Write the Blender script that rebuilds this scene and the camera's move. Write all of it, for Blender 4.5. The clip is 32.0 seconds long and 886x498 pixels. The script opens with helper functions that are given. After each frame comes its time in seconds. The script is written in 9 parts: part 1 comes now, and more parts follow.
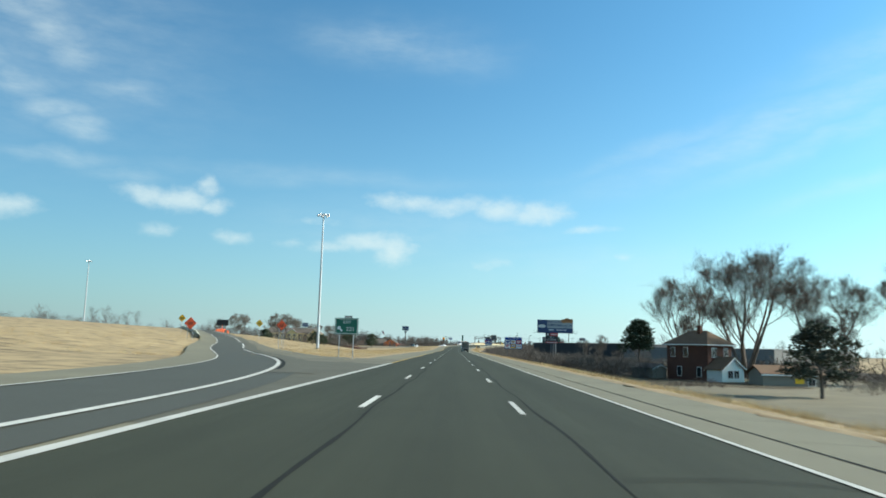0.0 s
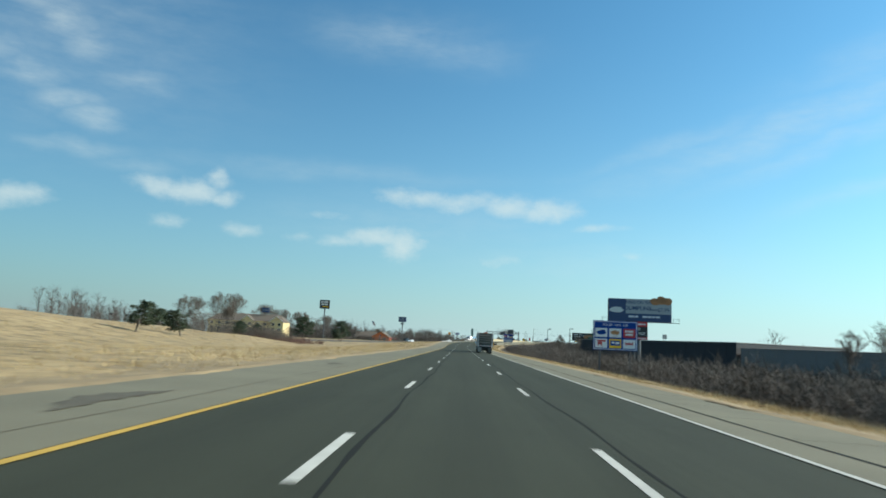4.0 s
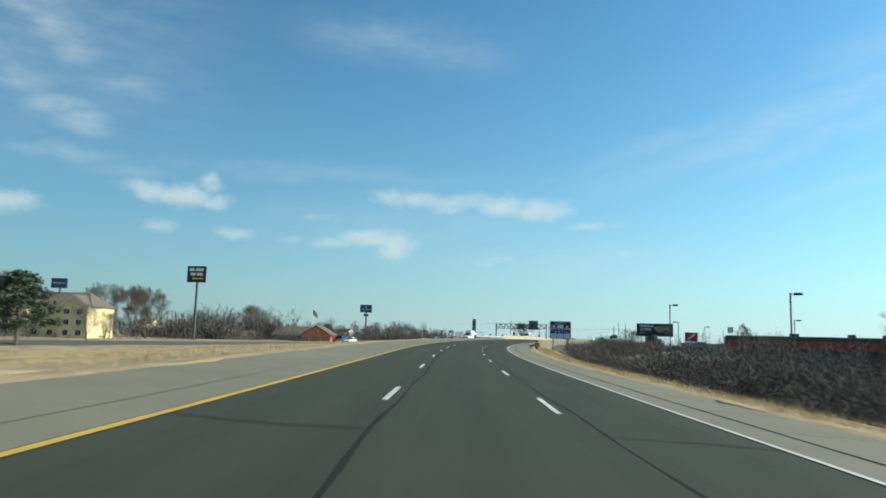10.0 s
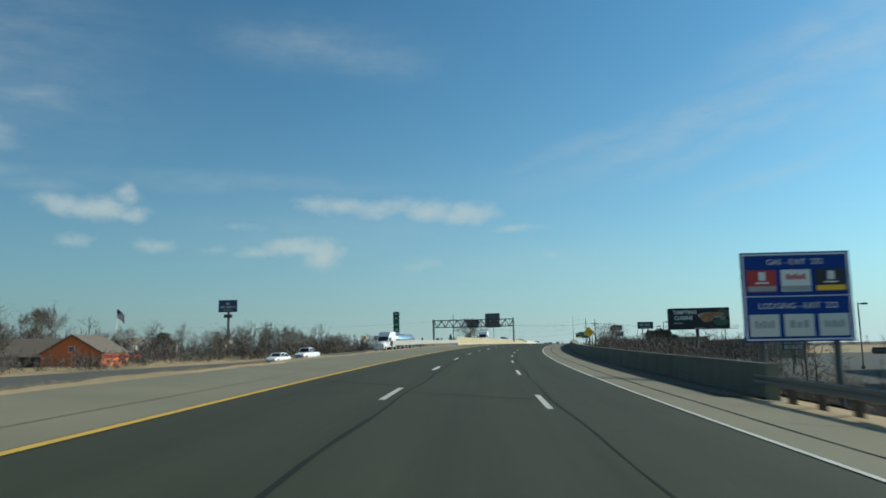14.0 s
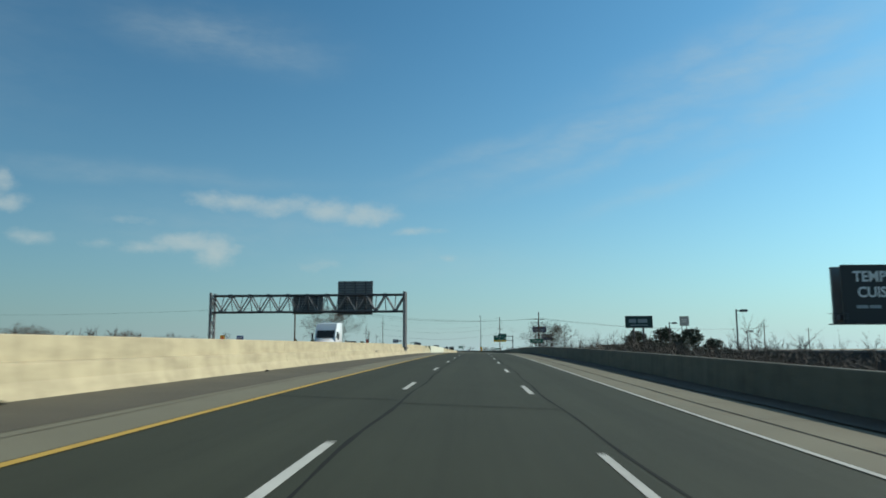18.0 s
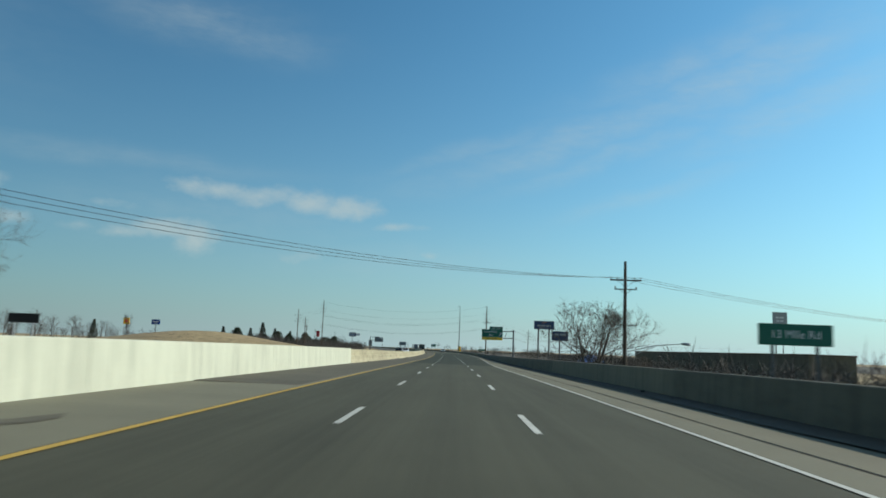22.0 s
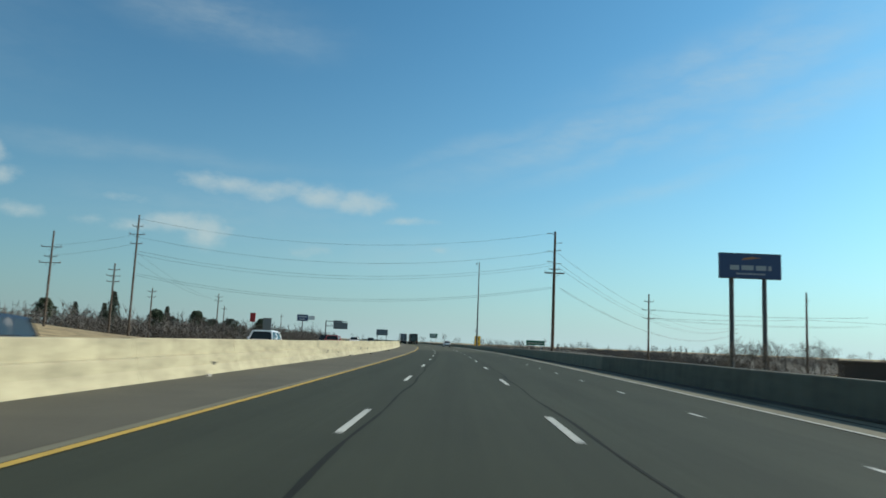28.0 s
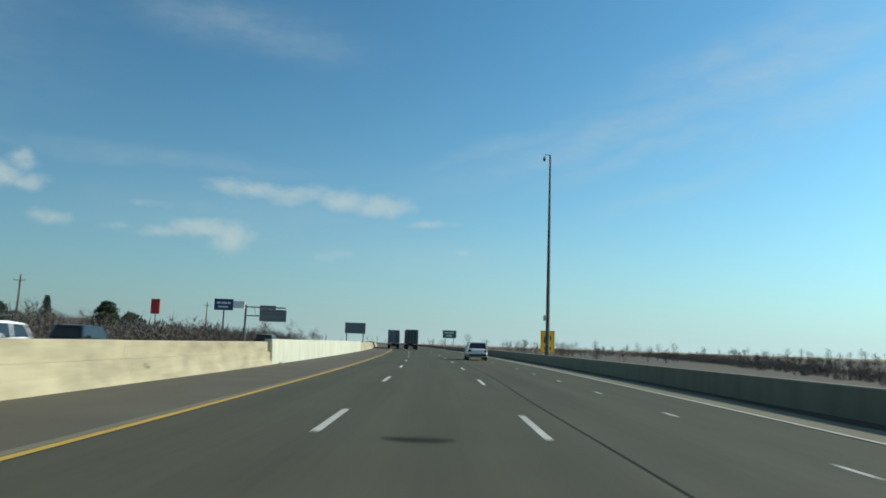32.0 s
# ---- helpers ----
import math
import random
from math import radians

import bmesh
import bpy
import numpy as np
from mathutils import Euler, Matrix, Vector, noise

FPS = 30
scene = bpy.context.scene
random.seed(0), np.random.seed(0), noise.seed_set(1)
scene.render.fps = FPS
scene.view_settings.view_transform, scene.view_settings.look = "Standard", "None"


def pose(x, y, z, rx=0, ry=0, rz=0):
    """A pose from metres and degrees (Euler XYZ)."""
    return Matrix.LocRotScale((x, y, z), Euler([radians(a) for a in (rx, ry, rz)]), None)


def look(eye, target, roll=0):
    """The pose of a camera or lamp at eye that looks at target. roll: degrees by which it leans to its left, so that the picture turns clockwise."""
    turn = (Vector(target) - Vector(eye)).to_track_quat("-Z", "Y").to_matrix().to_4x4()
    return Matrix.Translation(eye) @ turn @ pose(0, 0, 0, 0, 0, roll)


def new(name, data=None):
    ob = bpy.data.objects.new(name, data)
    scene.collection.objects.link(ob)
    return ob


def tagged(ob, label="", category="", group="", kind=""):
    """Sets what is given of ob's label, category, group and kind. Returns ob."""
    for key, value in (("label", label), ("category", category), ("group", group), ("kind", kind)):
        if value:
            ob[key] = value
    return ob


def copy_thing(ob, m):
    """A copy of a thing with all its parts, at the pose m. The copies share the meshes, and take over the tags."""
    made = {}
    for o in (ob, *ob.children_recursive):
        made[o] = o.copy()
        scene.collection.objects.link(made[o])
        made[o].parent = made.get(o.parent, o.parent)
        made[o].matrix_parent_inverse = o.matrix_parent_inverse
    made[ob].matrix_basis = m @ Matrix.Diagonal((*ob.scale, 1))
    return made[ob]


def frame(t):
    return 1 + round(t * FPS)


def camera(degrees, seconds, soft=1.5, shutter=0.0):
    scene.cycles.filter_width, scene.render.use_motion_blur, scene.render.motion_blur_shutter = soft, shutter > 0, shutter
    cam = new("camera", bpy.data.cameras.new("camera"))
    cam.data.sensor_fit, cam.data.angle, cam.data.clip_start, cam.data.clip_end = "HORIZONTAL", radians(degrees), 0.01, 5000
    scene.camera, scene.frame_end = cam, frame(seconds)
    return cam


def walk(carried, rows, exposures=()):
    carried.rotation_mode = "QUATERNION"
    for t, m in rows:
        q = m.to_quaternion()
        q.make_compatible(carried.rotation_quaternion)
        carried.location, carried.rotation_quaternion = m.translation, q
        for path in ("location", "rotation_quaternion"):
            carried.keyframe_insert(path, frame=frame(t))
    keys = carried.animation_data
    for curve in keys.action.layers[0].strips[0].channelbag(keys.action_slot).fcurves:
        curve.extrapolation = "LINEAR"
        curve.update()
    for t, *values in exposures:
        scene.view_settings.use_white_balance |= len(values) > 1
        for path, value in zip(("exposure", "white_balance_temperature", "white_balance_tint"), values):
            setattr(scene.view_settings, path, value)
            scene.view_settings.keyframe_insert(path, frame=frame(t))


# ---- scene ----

# ---- the road's line: s metres along it, u metres to its right, w metres up ----
S_KNOTS = [(-300, 0), (380, 0), (405, -1.2), (439, -3.4), (473, -6.3), (572, -11.9), (605, -13.8), (638, -15.0), (703, -15.1), (767, -14.9), (833, -14.7), (935, -14.4), (1003, -13.6), (1072, -11.6), (1130, -9.6), (1250, -7.0), (1500, -5.0), (2600, -5.0)]
GRADE = [(-300, 0), (290, 0.0), (370, 0.75), (600, 0.7), (690, 0.35), (735, 0.0), (770, -0.35), (850, -0.35), (930, 0.0), (2600, 0.0)]
BANK = [(-300, 1.1), (285, 1.1), (395, 4.0), (580, 3.6), (640, 1.7), (700, 0.7), (830, 0.7), (930, 0.0), (1100, 0.2), (2600, 0.5)]
_s = np.arange(-300, 2600, 1.0)


def _table(knots, wide):
    v = np.interp(_s, [k[0] for k in knots], [k[1] for k in knots])
    return np.convolve(np.pad(v, wide // 2, mode="edge"), np.ones(wide) / wide, mode="valid")


_h = np.radians(_table(S_KNOTS, 31))
_g = np.radians(_table(GRADE, 61))
_b = np.radians(_table(BANK, 61))
_x, _y, _z = np.cumsum(-np.sin(_h)), np.cumsum(np.cos(_h)), np.cumsum(np.tan(_g))
_x, _y, _z = (a - np.interp(0, _s, a) for a in (_x, _y, _z))


def road(s, u=0.0, w=0.0):
    """World place of a point on the paved road, with its bend, rise and cross slope."""
    h = float(np.interp(s, _s, _h))
    b = float(np.interp(s, _s, _b))
    z = float(np.interp(s, _s, _z)) - math.tan(b) * max(-16.0, min(u, 16.0))
    return (float(np.interp(s, _s, _x)) + u * math.cos(h), float(np.interp(s, _s, _y)) + u * math.sin(h), z + w)


def flat(s, u, z=0.0):
    """World place beside the road, at the world height z."""
    x, y, _ = road(s, u)
    return (x, y, z)


def heading(s):
    return math.degrees(float(np.interp(s, _s, _h)))


# ---- the camera and its drive ----
cam = camera(62.0, 32.0, soft=1.7, shutter=0.35)
EYE = 1.43
# seconds, metres along the road, metres to its right, yaw, pitch, roll
DRIVE = [
    (0.0, 0.0, 0.25, 0.9, 7.58, -1.41),
    (0.5, 16.39, 0.19, 1.13, 7.54, -1.61),
    (1.0, 32.78, 0.12, 1.43, 7.5, -1.69),
    (1.5, 49.18, 0.06, 1.45, 7.46, -1.91),
    (2.0, 65.63, 0.0, 1.49, 7.39, -2.06),
    (2.5, 82.1, -0.06, 1.6, 7.34, -2.18),
    (3.0, 98.57, -0.11, 1.58, 7.25, -2.39),
    (3.5, 115.06, -0.17, 1.41, 7.25, -2.53),
    (5.5, 181.64, -0.35, 1.52, 7.32, -2.41),
    (6.0, 198.55, -0.38, 1.54, 7.34, -2.61),
    (6.5, 215.59, -0.41, 1.52, 7.36, -2.7),
    (7.0, 232.74, -0.43, 1.47, 7.29, -2.76),
    (7.5, 249.96, -0.45, 1.49, 7.31, -2.76),
    (8.0, 267.2, -0.45, 1.37, 7.26, -2.58),
    (8.5, 284.49, -0.44, 1.39, 7.26, -2.55),
    (9.0, 301.83, -0.43, 1.32, 7.18, -2.25),
    (9.5, 319.19, -0.4, 1.05, 7.15, -1.96),
    (10.0, 336.5, -0.35, 1.03, 7.29, -1.54),
    (10.5, 353.78, -0.27, 1.02, 7.45, -0.72),
    (11.0, 371.06, -0.17, 0.95, 7.63, -0.15),
    (11.5, 388.28, -0.07, 0.87, 7.66, 0.3),
    (12.0, 405.4, 0.0, 0.45, 7.58, 0.66),
    (12.5, 422.41, 0.02, -0.24, 7.63, 0.84),
    (13.0, 439.35, 0.05, -1.46, 7.58, 0.79),
    (13.5, 456.26, 0.15, -2.9, 7.62, 0.81),
    (14.0, 473.1, 0.25, -4.25, 7.7, 1.02),
    (14.5, 489.8, 0.29, -5.02, 7.74, 1.11),
    (16.5, 555.66, 0.12, -9.05, 7.8, 1.02),
    (17.0, 572.1, 0.08, -10.09, 7.83, 0.84),
    (17.5, 588.57, 0.04, -11.34, 7.77, 0.52),
    (18.0, 605.04, 0.0, -12.31, 7.8, 0.23),
    (18.5, 621.49, -0.03, -13.04, 7.81, 0.02),
    (19.0, 637.9, -0.05, -13.48, 7.79, -0.3),
    (19.5, 654.3, -0.04, -13.72, 7.78, -0.76),
    (20.0, 670.69, -0.02, -13.81, 7.76, -1.25),
    (20.5, 687.01, 0.01, -13.82, 7.76, -1.7),
    (21.0, 703.2, 0.05, -13.84, 7.79, -1.83),
    (21.5, 719.14, 0.15, -13.99, 7.74, -1.94),
    (22.0, 734.9, 0.26, -14.08, 7.65, -2.12),
    (22.5, 750.7, 0.41, -14.13, 7.58, -2.18),
    (23.0, 766.75, 0.53, -14.06, 7.49, -1.83),
    (23.5, 783.13, 0.56, -14.0, 7.4, -1.42),
    (24.0, 799.72, 0.56, -13.32, 7.18, -1.21),
    (24.5, 816.43, 0.47, -13.04, 6.84, -1.4),
    (25.0, 833.2, 0.37, -12.99, 6.79, -1.75),
    (25.5, 850.04, 0.3, -13.05, 6.98, -2.07),
    (27.5, 918.16, -0.01, -13.31, 7.13, -2.03),
    (28.0, 935.2, -0.1, -13.3, 7.17, -2.27),
    (28.5, 952.21, -0.17, -13.22, 7.26, -2.52),
    (29.0, 969.21, -0.26, -13.0, 7.36, -2.68),
    (29.5, 986.23, -0.33, -12.96, 7.4, -2.81),
    (30.0, 1003.3, -0.35, -12.72, 7.41, -2.71),
    (30.5, 1020.43, -0.28, -12.48, 7.22, -2.37),
    (31.0, 1037.61, -0.16, -12.12, 7.27, -2.22),
    (31.5, 1054.81, -0.03, -11.79, 7.31, -2.16),
    (32.0, 1072.0, 0.1, -11.47, 7.32, -1.95),
]
walk(cam, [(t, pose(*road(s, u, EYE), 90 + pitch, roll, yaw)) for t, s, u, yaw, pitch, roll in DRIVE],
     [(0.0, 0.65), (1.0, 0.46), (2.0, 0.54), (3.0, 0.44), (6.0, 0.5), (7.0, 0.65), (8.0, 0.78), (9.0, 0.68), (10.0, 0.42), (11.0, 0.36), (12.0, 0.16), (14.0, -0.02), (17.0, -0.02), (18.0, -0.08), (19.0, -0.15), (20.0, 0.0), (21.0, -0.02), (22.0, -0.08), (23.0, -0.1), (25.0, 0.08), (28.0, 0.04), (32.0, 0.03)])

# ---- sky, sun ----
SUN_EL, SUN_AZ = 29.5, -88.0  # degrees up, and turned from the road's first heading (negative: to the right)
sun_to = Vector((math.cos(radians(SUN_EL)) * -math.sin(radians(SUN_AZ)), math.cos(radians(SUN_EL)) * math.cos(radians(SUN_AZ)), math.sin(radians(SUN_EL))))
world = bpy.data.worlds.new("sky")
scene.world = world
world.use_nodes = True
wt = world.node_tree
wn, wl = wt.nodes, wt.links


def wmath(op, a, b=None, c=None):
    n = wn.new("ShaderNodeMath")
    n.operation = op
    for i, v in enumerate((a, b, c)):
        if v is None:
            continue
        if isinstance(v, (int, float)):
            n.inputs[i].default_value = v
        else:
            wl.new(v, n.inputs[i])
    return n.outputs[0]


sky = wn.new("ShaderNodeTexSky")
sky.sky_type = "NISHITA"
sky.sun_disc = False
sky.sun_elevation = radians(SUN_EL)
sky.sun_rotation = radians(-SUN_AZ)
sky.air_density, sky.dust_density, sky.ozone_density = 1.0, 1.0, 2.0
tint = wn.new("ShaderNodeMix")
tint.data_type, tint.blend_type = "RGBA", "MULTIPLY"
tint.inputs[0].default_value = 1.0
wl.new(sky.outputs[0], tint.inputs[6])
tint.inputs[7].default_value = (0.462, 0.98, 1.10, 1)
coord = wn.new("ShaderNodeTexCoord")
sep = wn.new("ShaderNodeSeparateXYZ")
wl.new(coord.outputs["Generated"], sep.inputs[0])
# azimuth (degrees, right positive from +Y) and elevation in degrees
az = wmath("MULTIPLY", wmath("ARCTAN2", sep.outputs[0], sep.outputs[1]), 57.2958)
el = wmath("MULTIPLY", wmath("ARCSINE", sep.outputs[2]), 57.2958)
# pale haze close to the horizon
haze = wmath("MULTIPLY", wmath("EXPONENT", wmath("MULTIPLY", wmath("ABSOLUTE", el), -0.145)), 0.88)
hz = wn.new("ShaderNodeMix")
hz.data_type, hz.blend_type = "RGBA", "MIX"
wl.new(haze, hz.inputs[0])
# thin high vapour brightens the sky on the sun's side
sunward = wmath("ADD", wmath("MULTIPLY", sep.outputs[0], float(sun_to.x)), wmath("MULTIPLY", sep.outputs[1], float(sun_to.y)))
veil = wn.new("ShaderNodeMix")
veil.data_type, veil.blend_type = "RGBA", "MULTIPLY"
veil.inputs[0].default_value = 1.0
wl.new(tint.outputs[2], veil.inputs[6])
wl.new(wmath("MULTIPLY_ADD", sunward, 0.55, 1.07), veil.inputs[7])
# unseen grey sheet overhead, added to take the blue out of shaded surfaces
sheet = wn.new("ShaderNodeMapRange")
sheet.interpolation_type = "SMOOTHSTEP"
sheet.inputs["From Min"].default_value, sheet.inputs["From Max"].default_value = 26.0, 48.0
sheet.inputs["To Min"].default_value, sheet.inputs["To Max"].default_value = 0.0, 0.5
wl.new(el, sheet.inputs["Value"])
overhead_grey = wn.new("ShaderNodeMix")
overhead_grey.data_type, overhead_grey.blend_type = "RGBA", "MIX"
wl.new(sheet.outputs[0], overhead_grey.inputs[0])
wl.new(veil.outputs[2], overhead_grey.inputs[6])
overhead_grey.inputs[7].default_value = (2.2, 2.5, 2.5, 1)
wl.new(overhead_grey.outputs[2], hz.inputs[6])
# the haze is brighter towards the sun
glare = wmath("MULTIPLY_ADD", sunward, 0.68, 0.88)
hcol = wn.new("ShaderNodeMix")
hcol.data_type, hcol.blend_type = "RGBA", "MULTIPLY"
hcol.inputs[0].default_value = 1.0
hcol.inputs[6].default_value = (4.42, 5.95, 6.2, 1)
wl.new(glare, hcol.inputs[7])
wl.new(hcol.outputs[2], hz.inputs[7])
# clouds: soft banks of broken vapour, each (azimuth, elevation, half width, half height, strength)
CLOUDS = [(-5.6, 11.0, 1.9, 0.65, 0.85), (-3.2, 11.2, 2.0, 0.75, 0.95), (0.0, 10.8, 3.0, 0.8, 0.85), (3.6, 10.6, 2.6, 0.85, 1.0), (6.6, 10.5, 2.2, 0.8, 1.05),
          (-7.4, 7.9, 2.4, 0.8, 1.0), (-5.2, 7.4, 1.6, 1.1, 1.1), (-9.8, 7.5, 2.0, 0.6, 0.75), (-12.6, 7.6, 1.6, 0.5, 0.55), (-3.9, 7.6, 1.1, 0.5, 0.8),
          (-23.3, 10.4, 2.1, 0.85, 1.0), (-20.9, 10.2, 1.8, 0.8, 1.05), (-19.3, 11.3, 0.7, 0.9, 0.9), (-18.8, 9.8, 1.1, 0.6, 0.9), (-22.6, 7.9, 1.3, 0.55, 0.72), (-17.4, 7.6, 1.7, 0.55, 0.82),
          (9.8, 8.9, 2.3, 0.35, 0.72), (3.2, 6.3, 2.2, 0.45, 0.62), (12.4, 7.1, 0.9, 0.32, 0.68), (-10.6, 9.4, 1.6, 0.4, 0.55), (-32.6, 8.6, 2.0, 0.75, 0.95), (-36.5, 9.2, 2.2, 0.8, 0.9)]
# thin veils of high vapour, in the same five numbers
VEILS = [(-6.0, 23.0, 5.0, 1.3, 0.30), (-1.4, 22.2, 4.0, 1.0, 0.22), (-35.0, 24.5, 4.0, 2.0, 0.44), (-32.4, 22.4, 2.4, 1.6, 0.49), (-30.4, 20.8, 1.9, 1.3, 0.53), (-28.7, 19.5, 1.5, 1.1, 0.49), (-25.4, 17.6, 2.8, 0.8, 0.36),
         (-35.0, 18.2, 2.4, 0.9, 0.44), (-32.0, 16.8, 2.0, 0.8, 0.49), (-29.8, 15.6, 1.7, 0.8, 0.55), (-27.9, 14.6, 1.3, 0.7, 0.52), (-29.5, 12.4, 3.4, 0.5, 0.30), (-25.0, 11.6, 2.6, 0.5, 0.26),
         (-31.0, 21.0, 9.0, 6.0, 0.22), (-12.0, 12.6, 9.0, 0.6, 0.20), (-4.0, 9.0, 9.0, 1.6, 0.16), (10.0, 6.4, 9.0, 1.2, 0.14)]
# streaks that climb towards the right: elevation less three tenths of the azimuth
STREAKS = [(25.0, 9.0, 10.0, 1.1, 0.33), (36.0, 9.3, 7.0, 1.6, 0.40), (27.0, 6.9, 6.0, 0.6, 0.30), (33.0, 11.6, 6.0, 1.0, 0.34), (40.0, 5.5, 6.0, 1.2, 0.34), (16.0, 10.6, 5.0, 0.5, 0.22), (30.0, 3.2, 5.0, 0.6, 0.22)]
warp = wn.new("ShaderNodeTexNoise")
warp.inputs["Scale"].default_value = 14.0
warp.inputs["Detail"].default_value = 5.0
wl.new(coord.outputs["Generated"], warp.inputs["Vector"])
wsep = wn.new("ShaderNodeSeparateColor")
wl.new(warp.outputs["Color"], wsep.inputs[0])
az2 = wmath("ADD", az, wmath("MULTIPLY", wmath("SUBTRACT", wsep.outputs[0], 0.5), 3.2))
el2 = wmath("ADD", el, wmath("MULTIPLY", wmath("SUBTRACT", wsep.outputs[1], 0.5), 1.8))
stretch = wn.new("ShaderNodeVectorMath")
stretch.operation = "MULTIPLY"
stretch.inputs[1].default_value = (1, 1, 3.2)
wl.new(coord.outputs["Generated"], stretch.inputs[0])
fine = wn.new("ShaderNodeTexNoise")
fine.inputs["Scale"].default_value = 19.0
fine.inputs["Detail"].default_value = 8.0
fine.inputs["Roughness"].default_value = 0.6
wl.new(stretch.outputs[0], fine.inputs["Vector"])


def banks(rows_, a_, e_):
    total = None
    for ca, ce, wa, we, st in rows_:
        da = wmath("MULTIPLY", wmath("SUBTRACT", a_, ca), 1 / wa)
        de = wmath("MULTIPLY", wmath("SUBTRACT", e_, ce), 1 / we)
        r2 = wmath("ADD", wmath("MULTIPLY", da, da), wmath("MULTIPLY", de, de))
        g_ = wmath("MULTIPLY", wmath("EXPONENT", wmath("MULTIPLY", r2, -0.62)), st)
        total = g_ if total is None else wmath("MAXIMUM", total, g_)
    return total


puff = wn.new("ShaderNodeTexNoise")
puff.inputs["Scale"].default_value, puff.inputs["Detail"].default_value, puff.inputs["Roughness"].default_value = 34.0, 9.0, 0.62
tall = wn.new("ShaderNodeVectorMath")
tall.operation = "MULTIPLY"
tall.inputs[1].default_value = (1, 1, 1.7)
wl.new(coord.outputs["Generated"], tall.inputs[0])
wl.new(tall.outputs[0], puff.inputs["Vector"])
body_ = wn.new("ShaderNodeMapRange")
body_.interpolation_type = "SMOOTHSTEP"
body_.inputs["From Min"].default_value, body_.inputs["From Max"].default_value = 0.2, 1.28
body_.inputs["To Min"].default_value, body_.inputs["To Max"].default_value = 0.0, 0.70
wl.new(wmath("ADD", banks(CLOUDS, az2, el2), wmath("MULTIPLY", wmath("SUBTRACT", puff.outputs[0], 0.5), 0.95)), body_.inputs["Value"])
wisp = wmath("MULTIPLY", wmath("MAXIMUM", banks(VEILS, az2, el2), banks(STREAKS, az2, wmath("MULTIPLY_ADD", az2, -0.3, el2))), wmath("MULTIPLY_ADD", fine.outputs[0], 1.5, -0.15))
n = wn.new("ShaderNodeClamp")
wl.new(wmath("MAXIMUM", body_.outputs[0], wisp), n.inputs[0])
n.inputs[2].default_value = 0.7
cl = wn.new("ShaderNodeMix")
cl.data_type, cl.blend_type = "RGBA", "MIX"
wl.new(n.outputs[0], cl.inputs[0])
wl.new(hz.outputs[2], cl.inputs[6])
cl.inputs[7].default_value = (5.2, 6.1, 6.0, 1)
wl.new(cl.outputs[2], wn["Background"].inputs[0])
wn["Background"].inputs[1].default_value = 0.1

sun = new("sun", bpy.data.lights.new("sun", "SUN"))
sun.data.energy, sun.data.angle, sun.data.color = 4.6, radians(0.5), (1.0, 0.93, 0.80)
sun.matrix_world = look((0, 0, 60), Vector((0, 0, 60)) - sun_to)

# ---- materials ----


